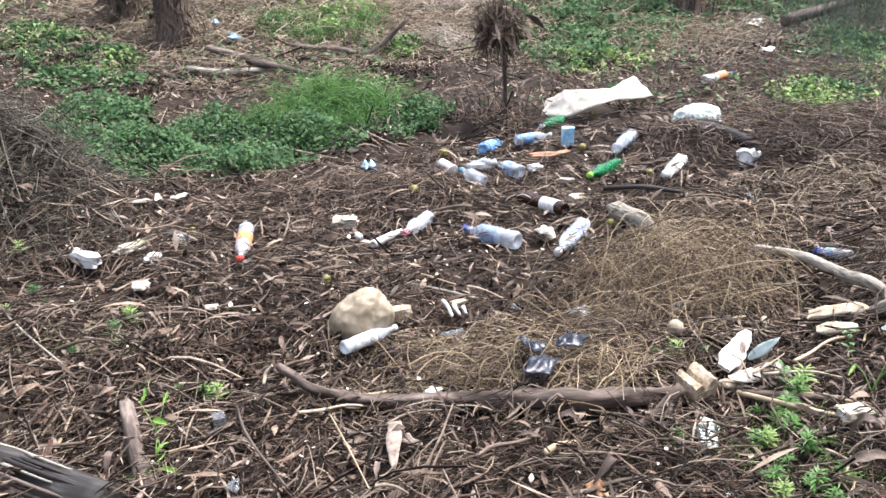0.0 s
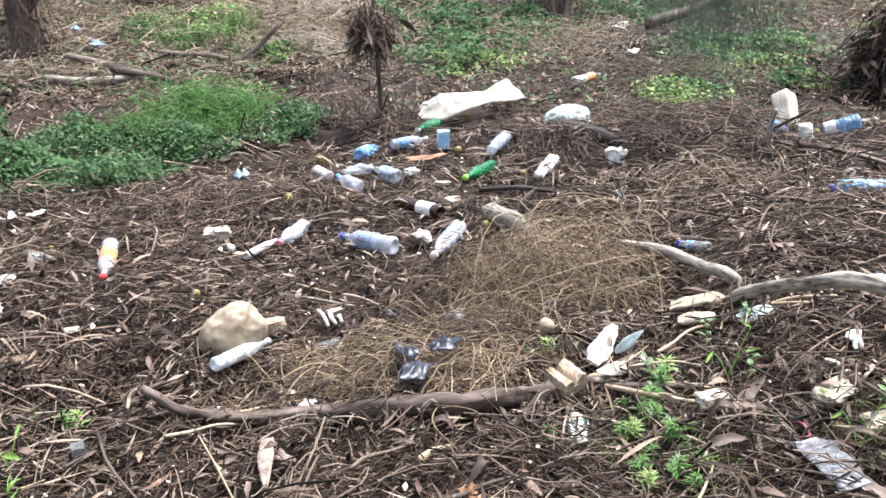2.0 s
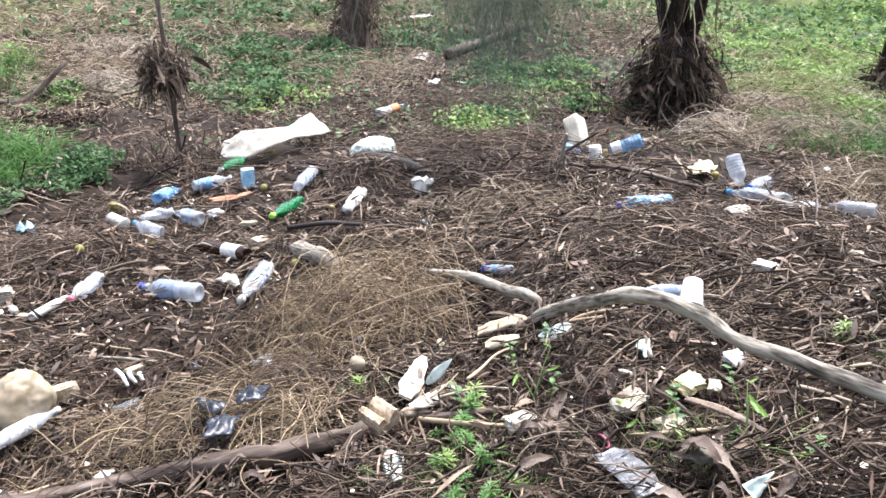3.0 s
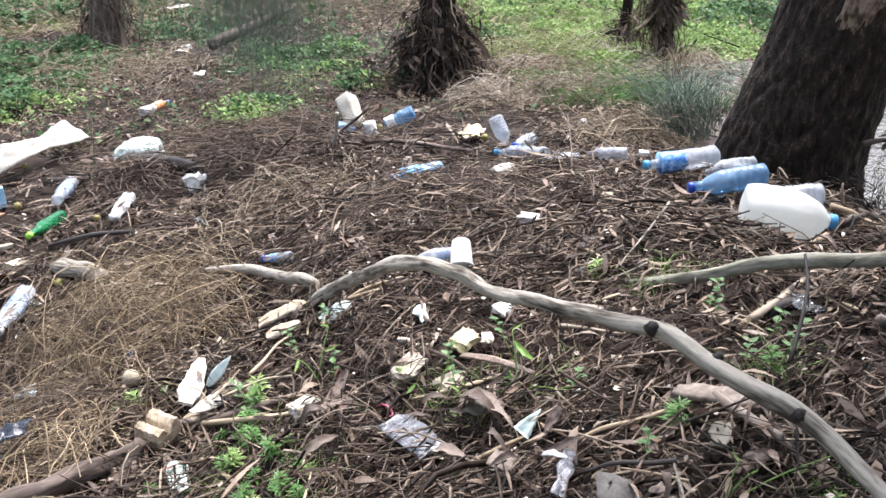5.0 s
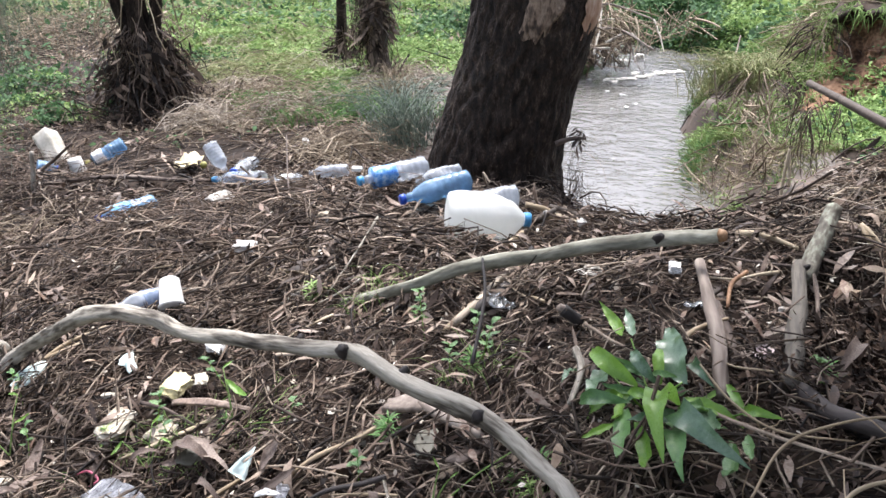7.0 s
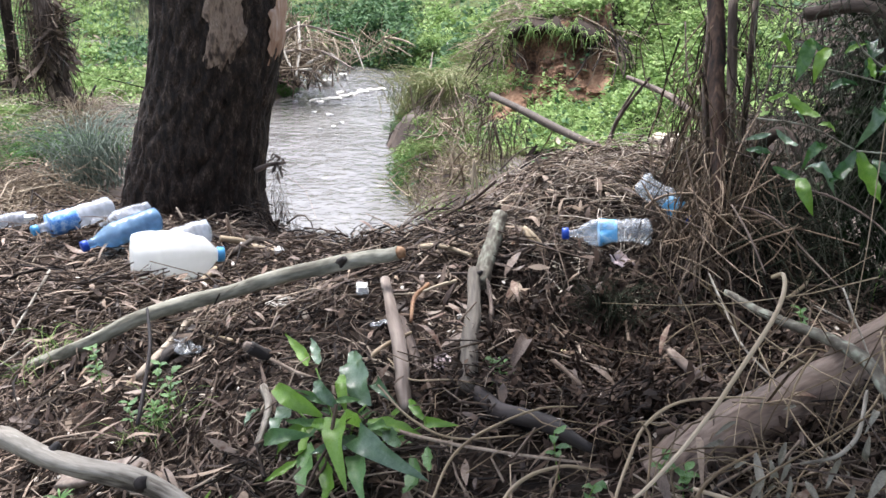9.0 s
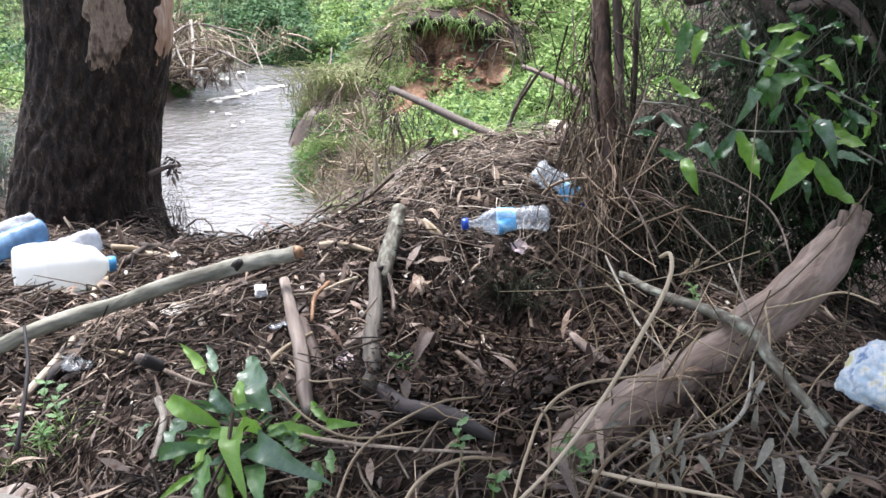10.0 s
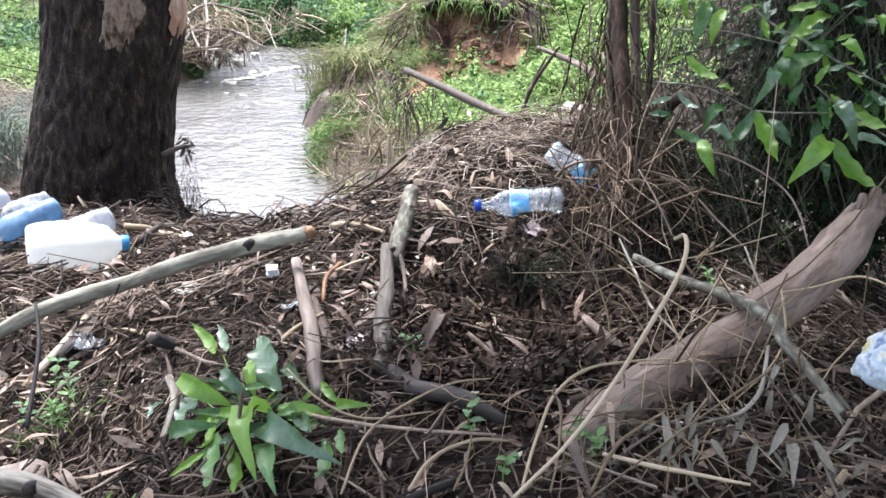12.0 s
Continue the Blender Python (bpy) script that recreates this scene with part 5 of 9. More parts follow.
stuff("faded_grass", "faded grey-tan dry grass and reeds", "grass", (straw(2600, -0.328, 9.541, 3.2, 1.6, 0, 0.2, 0.25, 0.0035, 0.1, 4), straw(1200, -3.412, 8.959, 1.8, 1.4, 0, 0.22, 0.25, 0.0035, 0.12, 4), straw(1500, 6.571, 11.185, 2.0, 1.6, 0, 0.35, 0.2, 0.004, 0.1, 4), straw(700, -0.311, 8.940, 1.6, 1.0, 0, 0.22, 0.25, 0.003, 0.1), straw(700, -2.046, 7.613, 1.6, 1.1, 0, 0.22, 0.2, 0.003, 0.08), straw(500, 2.444, 9.067, 1.2, 1.2, 0, 0.4, 0.25, 0.0035, 0.1), straw(220, 1.773, 3.719, 0.5, 0.45, 0, 0.22, 0.35, 0.0018, 0.08), straw(500, 5.338, 5.806, 0.8, 0.7, 20, 0.4, 0.3, 0.003, 0.1),)
        + (straw(300, 4.255, 3.708, 0.5, 0.4, 20, 0.35, 0.3, 0.003, 0.1), straw(500, 4.935, 5.150, 0.9, 0.6, 10, 0.4, 0.3, 0.003, 0.1), straw(120, 9.076, 2.279, 0.9, 0.5, 60, 0.3, 0.3, 0.003, 0.1), straw(120, 7.3, 1.8, 0.6, 0.4, 60, 0.28, 0.25, 0.003, 0.06), straw(150, 10.183, 2.057, 0.8, 0.5, 60, 0.5, 0.3, 0.005, 0.2), straw(60, 2.952, 0.137, 0.5, 0.4, 0, 0.2, 0.3, 0.0018, 0.09),), M_HAY)
WRACK_HEAPS = ((-2.66, 6.93, 0.50), (-1.91, 8.14, 0.55), (-2.86, 8.71, 0.50), (-0.34, 9.32, 0.50), (-0.06, 5.93, 0.28), (-0.66, 5.29, 0.25), (-3.98, 7.69, 0.60), (-0.59, 7.47, 0.40), (3.03, 13.21, 0.60), (3.10, 11.83, 0.50), (1.10, 9.67, 0.40), (0.33, 12.99, 0.60), (3.25, 8.57, 0.35), (2.68, 8.41, 0.40), (4.70, 11.12, 0.50), (5.40, 5.73, 0.40), (4.68, 7.79, 0.30), (5.12, 10.89, 0.50))
stuff("far_wrack_heaps", "low dark heaps of wrack and leaves in dry grass", "wrack", [f for x, y, s in WRACK_HEAPS for f in (tangle(70, (x, y, spot(x, y) + 0.02), (s, s * 0.6, 0.03), 0.004, 0.16), leafy(300, (x, y, spot(x, y) + 0.03), (s * 1.2, s * 0.7, 0.04), 0.09))], M_DARKWRACK)
stuff("mound_reeds", "matted brown reeds on the flood mound", "reeds", [straw(320, 2.952, 0.137, 0.5, 0.4, 0, 0.18, 0.2, 0.0017, 0.08)], M_WRACK)
M_PALEHAY = surf("bleached_reeds", [(0.08, 0.058, 0.042), (0.23, 0.185, 0.14), (0.43, 0.37, 0.295), (0.64, 0.57, 0.47)], 15, 0.6, 0.1, "piece", 0.3, translucent=0.1)
stuff("pale_dry_grass", "pale dry grass matted at the foot of the slope", "grass", [straw(420, x, y, s, s * 0.8, 0, 0.24, 0.35, 0.0026, 0.1) for x, y, s in PALE_PATCHES], M_PALEHAY)
stuff("pale_mound_reeds", "pale grey dry reeds on the flood mound", "reeds", [straw(900, 2.85, 0.12, 0.55, 0.45, 0, 0.12, 0.2, 0.0013, 0.07), straw(420, 3.25, 0.1, 0.32, 0.32, 0, 0.15, 0.25, 0.0018, 0.08)], M_PALEHAY)

M_TANLITTER = surf("tan_leaf_litter", [(0.04, 0.026, 0.017), (0.11, 0.075, 0.05), (0.22, 0.165, 0.115), (0.38, 0.31, 0.23)], 12, 0.7, 0.1, "piece", 0.3, translucent=0.1, spec=0.2)
M_GREYWRACK = surf("grey_brown_wrack", [(0.012, 0.01, 0.007), (0.036, 0.032, 0.023), (0.085, 0.077, 0.057), (0.19, 0.17, 0.13)], 20, 0.8, 0.2, "piece", 0.25)
stuff("wrack_mound", "mound of matted grey-brown flood reeds", "wrack", [
    straw(2600, -2.2, 3.6, 0.65, 0.6, 0, 0.2, 0.25, 0.0017, 0.12, 4), hanging(350, (-2.2, 3.65, 0.46), 0.55, 0.6, 0.0018, r0=0.1, flare=0.8), tangle(700, (-2.1, 3.6, 0.25), (0.3, 0.28, 0.16), 0.0018, 0.2)], M_GREYWRACK)
stuff("distant_dry_grass", "bleached dry grass far up the bank", "grass", [
    straw(3000, -2.763, 9.999, 6.0, 2.2, 0, 0.24, 0.3, 0.005, 0.14, 3), straw(2600, 3.940, 12.717, 5.0, 2.4, 0, 0.26, 0.3, 0.005, 0.16, 3), straw(1400, -0.138, 11.975, 3.0, 1.6, 0, 0.24, 0.3, 0.005, 0.16, 3)], M_HAY)
stuff("tan_leaf_litter", "tan and brown fallen leaves on the far bank", "leaves", [
    dead_leaves(*litter(24000, 6.2, 12.5, -34, 62), 0.045, 0.14, 0.09, 30), dead_leaves(*litter(8000, 11, 18, -34, 62), 0.09, 0.15, 0.15, 30)], M_TANLITTER)
stuff("wrack_mat", "matted brown flood wrack of reeds and twigs", "wrack", [
    straw(1600, 2.991, 6.989, 1.6, 0.9, 0, 0.26, 0.2, 0.003, 0.09, 4), straw(1500, 2.358, 5.368, 1.2, 1.0, 0, 0.26, 0.22, 0.003, 0.09, 4), straw(1200, 1.912, 5.394, 1.0, 0.7, 0, 0.24, 0.2, 0.0027, 0.08, 4),
    straw(900, -0.619, 4.235, 1.0, 0.6, 0, 0.2, 0.2, 0.0022, 0.06, 4), straw(900, 2.225, 2.820, 0.8, 0.6, 0, 0.2, 0.2, 0.0022, 0.06, 4)], M_WRACK)


# ---- fallen branches, logs, posts and canes ----
M_POLE = surf("grey_green_pole_bark", [(0.07, 0.065, 0.048), (0.15, 0.145, 0.11), (0.25, 0.243, 0.19), (0.36, 0.35, 0.285)], 32, 0.8, 0.7, fine=3, deep=0.006, grain=0.3)
M_PEELED = surf("peeled_pinkish_wood", [(0.08, 0.06, 0.046), (0.2, 0.16, 0.13), (0.32, 0.275, 0.23)], 16, 0.75, 0.8, fine=4, grain=0.12)
M_POST = surf("weathered_post_wood", [(0.05, 0.043, 0.034), (0.12, 0.105, 0.084), (0.19, 0.172, 0.14)], 22, 0.8, 1.0, fine=5, deep=0.008, grain=0.1)
M_OLDLOG = surf("charred_log", [(0.004, 0.0035, 0.003), (0.01, 0.009, 0.008), (0.022, 0.02, 0.018), (0.06, 0.055, 0.05)], 22, 0.75, 1.0, fine=5, grain=0.1)
def limb(points, radii, material, name, label, seg=12, steps_=8, wobble=0.1, seed=0.0, knots=(), category="branch", group="", ends=None):
    """A fallen limb; knots are (place along the path, size) of broken side stubs."""
    hub = new(name)
    hub.location = points[0]
    o = Vector(points[0])
    loc = [Vector(p) - o for p in points]
    part("stem", tube(loc, radii, seg, steps_, wobble, seed), material, hub)
    path = path_of(loc, 10)
    for i, (u, s) in enumerate(knots):
        k = int(u * (len(path) - 2))
        p, d = path[k], (path[k + 1] - path[k]).normalized()
        r = float(np.interp(u, np.linspace(0, 1, len(radii)), radii))
        w = d.cross(Vector((0, 0, 1))).normalized() * (1 if i % 2 else -1) + Vector((0, 0, 0.9)) + d * 0.5
        w.normalize()
        part("knot", tube([p + w * (r * 0.3), p + w * (r + s * 0.6), p + w * (r + s)], [s * 0.9, s * 0.6, s * 0.4], 8, 3, 0.2, i), M_CHAR, hub, "dark broken knot")
    if ends:
        part("broken_end", tube([path[-1] - (path[-1] - path[-3]).normalized() * 0.004, path[-1] + (path[-1] - path[-3]).normalized() * 0.012], [radii[-1] * 0.86, radii[-1] * 0.6], 10, 2, 0.3, 2.0), ends, hub, "rough broken end grain")
    return tagged(hub, label, category, group)


def stick(a, b, r, material, seed=0.0, sag=0.0, name="dry_stick", label="dry grey-brown stick on the litter"):
    n = min(0.02, 0.08 * (Vector(a) - Vector(b)).length)
    m = (Vector(a) + Vector(b)) / 2 + Vector((n * math.sin(seed * 5), n * math.cos(seed * 7), 0.5 * n + sag))
    ob = part(name, tube([a, m, b], [r, r * 0.9, r * 0.6], 7, 5, 0.12, seed), material)
    return tagged(ob, label, "stick", "loose sticks")


limb([(1.021, 3.036, 0.013), (1.147, 2.973, 0.041), (1.198, 2.696, 0.135), (1.215, 2.420, 0.198), (1.225, 2.225, 0.250), (1.235, 2.186, 0.229), (1.222, 2.211, 0.170)],
     [0.012, 0.016, 0.0185, 0.02, 0.0195, 0.018, 0.015], M_GREYBARK, "fallen_branch", "crooked grey weathered branch with patchy bark", 14, 8, 0.14, 1.2)
limb([(1.189, 2.199, 0.145), (1.216, 2.096, 0.249), (1.220, 1.833, 0.409), (1.196, 1.543, 0.552), (1.210, 1.379, 0.578), (1.200, 1.244, 0.590), (1.181, 1.073, 0.633), (1.192, 0.913, 0.659), (1.205, 0.783, 0.682), (1.179, 0.651, 0.684), (1.182, 0.497, 0.666), (1.147, 0.379, 0.648), (1.113, 0.299, 0.631), (1.093, 0.159, 0.499)],
     [0.016, 0.019, 0.019, 0.018, 0.0155, 0.0145, 0.0145, 0.014, 0.0155, 0.014, 0.014, 0.012, 0.0105, 0.01], M_GREYBARK, "fallen_branch",
     "long pale grey bent branch arching clear of the litter", 16, 8, 0.2, 4.0, ((0.55, 0.012), (0.62, 0.016), (0.695, 0.01), (0.77, 0.014)))
limb([(1.867, 1.449, 0.327), (1.808, 1.161, 0.474), (1.903, 1.022, 0.531), (1.972, 0.884, 0.563), (2.057, 0.707, 0.607), (2.137, 0.591, 0.617), (2.141, 0.486, 0.645)],
     [0.012, 0.0155, 0.0175, 0.018, 0.0185, 0.0185, 0.0175], M_POLE, "fallen_log", "grey lichened pole lying across the wrack", 16, 8, 0.1, 7.0, ((0.5, 0.012), (0.78, 0.016)), "log", "", M_ORANGEBARK)
limb([(-0.527, 2.025, 0.098), (-0.425, 1.950, 0.079), (-0.326, 1.978, 0.015), (-0.135, 1.952, 0.033), (0.083, 1.883, 0.077), (0.285, 1.793, 0.139), (0.448, 1.802, 0.140), (0.541, 1.820, 0.146)],
     [0.01, 0.015, 0.02, 0.022, 0.023, 0.026, 0.024, 0.016], M_BROWNBARK, "fallen_branch", "damp dark brown branch half sunk in straw", 14, 8, 0.28, 2.0, ((0.3, 0.012), (0.6, 0.01)))
limb([(0.394, 1.690, 0.073), (0.474, 1.742, 0.115), (0.555, 1.783, 0.183)], [0.02, 0.017, 0.013], M_BROWNBARK, "fallen_branch", "short stout brown stick leaning on foam", 12, 6, 0.12, 3.0)
limb([(-0.966, 1.976, -0.002), (-0.870, 1.784, 0.017), (-0.773, 1.589, 0.017)], [0.02, 0.022, 0.024], M_BROWNBARK, "fallen_branch", "weathered brown stump of branch", 12, 6, 0.16, 5.0)
LOG_LINE = [(-1.606, 1.947, -0.094), (-1.190, 1.733, -0.053), (-0.841, 1.524, 0.009)]
burnt = limb(LOG_LINE, [0.062, 0.066, 0.058], M_OLDLOG, "fallen_log", "charred black rotting log end with split grain", 36, 10, 0.035, 6.0, category="log")
for i in range(15):  # split ridges of charred grain along its upper side
    a = radians(-75 + 11 * i)
    p, q = Vector(LOG_LINE[0]), Vector(LOG_LINE[2])
    e = (q - p).normalized()
    u = e.cross(Vector((0, 0, 1))).normalized()
    w = u * math.sin(a) * 0.06 + u.cross(e) * math.cos(a) * 0.06
    s, f = 0.05 + 0.11 * ((i * 7) % 5), 0.62 + 0.09 * ((i * 3) % 5)
    m, b = Vector(LOG_LINE[1]), burnt.location
    ridge = [p.lerp(m, 2 * s) if s < 0.5 else m.lerp(q, 2 * s - 1), m, m.lerp(q, 2 * f - 1)]
    part("grain_ridge", tube([v + w * (1.0 + 0.03 * (i % 3)) - b for v in ridge], [0.004, 0.007, 0.003], 6, 5, 0.25, i * 1.3), (M_CHAR, M_OLDLOG, M_GREYBARK)[(0, 0, 1, 0, 2)[i % 5]] if i < 11 else M_BROWNBARK, burnt)
limb([(1.481, 5.381, -0.118), (1.621, 5.232, -0.118), (1.712, 5.036, -0.117), (1.798, 4.871, -0.129)], [0.03, 0.045, 0.05, 0.03], M_CHAR, "charred_log", "short charred black log on the wrack", 12, 6, 0.2, 8.0, category="log")
limb([(0.998, 5.527, -0.188), (1.206, 5.216, -0.144)], [0.025, 0.03], M_CHAR, "charred_log", "dark charred stick half buried", 10, 5, 0.2, 9.0, category="log")
limb([(0.718, 3.606, -0.044), (0.765, 3.445, -0.018), (0.832, 3.335, -0.022)], [0.04, 0.042, 0.03], M_GREYBARK, "bark_slab", "broken grey slab of bark", 10, 5, 0.25, 10.0, category="bark")
limb([(-2.510, 7.564, -0.149), (-2.197, 7.414, -0.158), (-1.770, 7.479, -0.162)], [0.03, 0.035, 0.03], M_GREYBARK, "fallen_branch", "pale fallen branch in dry grass", 8, 5, 0.15, 11.0)
limb([(-2.456, 8.129, -0.061), (-1.882, 7.573, -0.094), (-1.334, 7.132, -0.126)], [0.03, 0.04, 0.03], M_BROWNBARK, "fallen_branch", "dark fallen branch in dry grass", 8, 5, 0.15, 12.0)
limb([(-1.731, 8.492, -0.106), (-1.231, 8.304, -0.118), (-0.882, 8.380, -0.152), (-0.507, 8.456, 0.160)], [0.025, 0.03, 0.025, 0.02], M_BROWNBARK, "fallen_branch", "bent brown branch in the grass", 8, 6, 0.15, 13.0)
limb([(3.576, 9.461, -0.079), (4.061, 9.575, 0.035), (4.890, 9.868, 0.208)], [0.07, 0.06, 0.04], M_BROWNBARK, "fallen_log", "dark fallen log under the she-oak", 10, 6, 0.15, 14.0, category="log")
limb([(2.610, 4.542, -0.032), (2.975, 4.445, -0.071), (3.137, 4.107, -0.077), (3.066, 3.533, 0.028)], [0.012, 0.014, 0.013, 0.01], M_BROWNBARK, "fallen_branch", "thin grey-brown branch among bottles", 8, 6, 0.12, 15.0)
limb([(2.806, 5.114, -0.166), (2.936, 5.063, -0.073), (2.927, 4.726, 0.109)], [0.012, 0.012, 0.008], M_BROWNBARK, "fallen_branch", "thin dead branch leaning on a jug", 8, 5, 0.1, 16.0)
limb([(2.563, 4.570, -0.064), (2.563, 4.515, 0.090), (2.548, 4.469, 0.181)], [0.014, 0.012, 0.012], M_GREYBARK, "dead_twig", "pale dead stem standing in the wrack", 8, 5, 0.1, 17.0)

# posts and sticks that stand in the wrack
limb([(2.486, 0.319, 0.643), (2.396, 0.313, 0.602), (2.302, 0.312, 0.561), (2.235, 0.317, 0.541)], [0.019, 0.021, 0.022, 0.02], M_LICHEN, "leaning_post", "grey lichened stub leaning on a stake", 12, 8, 0.1, 18.0, category="post")
limb([(2.254, 0.329, 0.565), (2.008, 0.269, 0.565), (1.833, 0.227, 0.565), (1.739, 0.209, 0.539)], [0.016, 0.017, 0.018, 0.019], M_POST, "leaning_post", "old split brown stake standing in the wrack", 12, 8, 0.12, 18.5, ((0.04, 0.01),), "post")
limb([(2.192, 0.544, 0.546), (1.943, 0.429, 0.552), (1.750, 0.344, 0.559), (1.645, 0.298, 0.538)], [0.013, 0.015, 0.015, 0.013], M_PEELED, "fallen_branch", "pale brown peeled stick in the wrack", 12, 8, 0.12, 19.0)
limb([(2.021, 0.446, 0.526), (1.799, 0.323, 0.525)], [0.014, 0.012], M_BROWNBARK, "fallen_branch", "dark brown stick behind a peeled one", 8, 6, 0.12, 20.0)
limb([(1.524, 0.735, 0.749), (1.426, 0.665, 0.726), (1.295, 0.602, 0.677)], [0.0028, 0.0032, 0.0036], M_CHAR, "dead_twig", "thin blackened upright stem", 7, 6, 0.1, 21.0, category="stem")
limb([(2.094, 1.018, 0.463), (1.889, 0.969, 0.475), (1.729, 0.956, 0.458)], [0.008, 0.01, 0.009], M_PALESTICK, "fallen_branch", "split pale stick in the litter", 9, 6, 0.14, 22.0)
limb([(1.963, 0.954, 0.462), (1.866, 0.941, 0.471), (1.793, 0.962, 0.451)], [0.017, 0.016, 0.012], M_CHAR, "charred_log", "short black charred stick beside a pale one", 12, 8, 0.18, 23.0, category="log")
limb([(1.777, 0.221, 0.528), (1.655, 0.120, 0.560), (1.581, 0.021, 0.598), (1.531, -0.056, 0.596)], [0.014, 0.017, 0.014, 0.008], M_CHAR, "root", "black wet root arching from the wrack", 9, 6, 0.2, 24.0, category="root")
limb([(2.263, -0.147, 0.412), (1.777, -0.241, 0.592)], [0.01, 0.011], M_BROWNBARK, "fallen_branch", "short dark stick in the hollow", 8, 5, 0.12, 25.0)
limb([(2.611, 2.462, 0.222), (2.838, 2.709, 0.278), (3.767, 3.718, 0.107)], [0.005, 0.004, 0.003], M_BROWNBARK, "dead_twig", "thin upright brown weed stem", 7, 5, 0.1, 26.0, category="stem")

# far bank: a fallen log, a leaning branch, jammed limbs across the creek
limb([(6.690, 1.378, 0.144), (6.156, 0.880, 0.083), (5.399, 0.382, 0.093)], [0.026, 0.028, 0.026], M_GREYPOST, "fallen_log", "weathered log sloping down the far bank", 12, 6, 0.12, 27.0, category="log")
limb([(3.960, -0.192, 0.612), (4.271, -0.036, 0.650), (4.665, 0.179, 0.655)], [0.016, 0.015, 0.011], M_BROWNBARK, "fallen_branch", "brown dead branch jutting over the bank", 10, 6, 0.12, 28.0)
limb([(4.300, 0.214, 0.396), (4.330, 0.190, 0.512), (4.366, 0.113, 0.665)], [0.008, 0.007, 0.005], M_BROWNBARK, "dead_twig", "thin dead stem against the bank", 7, 5, 0.1, 29.0, category="stem")
limb([(3.002, 0.297, 0.489), (3.178, 0.306, 0.544), (3.413, 0.238, 0.595)], [0.022, 0.02, 0.016], M_BROWNBARK, "fallen_branch", "dark driftwood branch standing in wrack", 9, 6, 0.15, 30.0)
for i, (a, b, c, r) in enumerate((
        ((11.187, 5.624, -0.050), (11.653, 5.411, 0.078), (11.643, 4.669, -0.110), 0.03), ((11.643, 4.669, -0.110), (11.380, 4.459, -0.282), (11.012, 4.227, -0.451), 0.02),
        ((11.714, 5.522, 0.111), (11.047, 5.204, -0.186), (10.439, 4.976, -0.455), 0.04), ((10.925, 5.433, -0.202), (11.159, 4.971, -0.205), (10.965, 4.349, -0.420), 0.035),
        ((10.796, 4.985, -0.334), (11.215, 4.839, -0.253), (11.008, 4.521, -0.374), 0.03), ((10.602, 5.366, -0.299), (11.188, 5.387, -0.129), (11.454, 5.089, -0.094), 0.025),
        ((10.948, 3.455, -0.631), (11.411, 3.431, -0.488), (11.843, 3.507, -0.285), 0.025), ((10.724, 4.880, -0.397), (10.693, 5.180, -0.353), (11.304, 5.633, 0.010), 0.03))):
    limb([a, b, c], [r * 0.6, r * 0.55, r * 0.35], M_GREYBARK if i % 3 else M_PEELED, "jammed_branch", "bleached flood-jammed branch at the creek bend", 8, 6, 0.15, 31.0 + i, category="branch", group="branch jam")

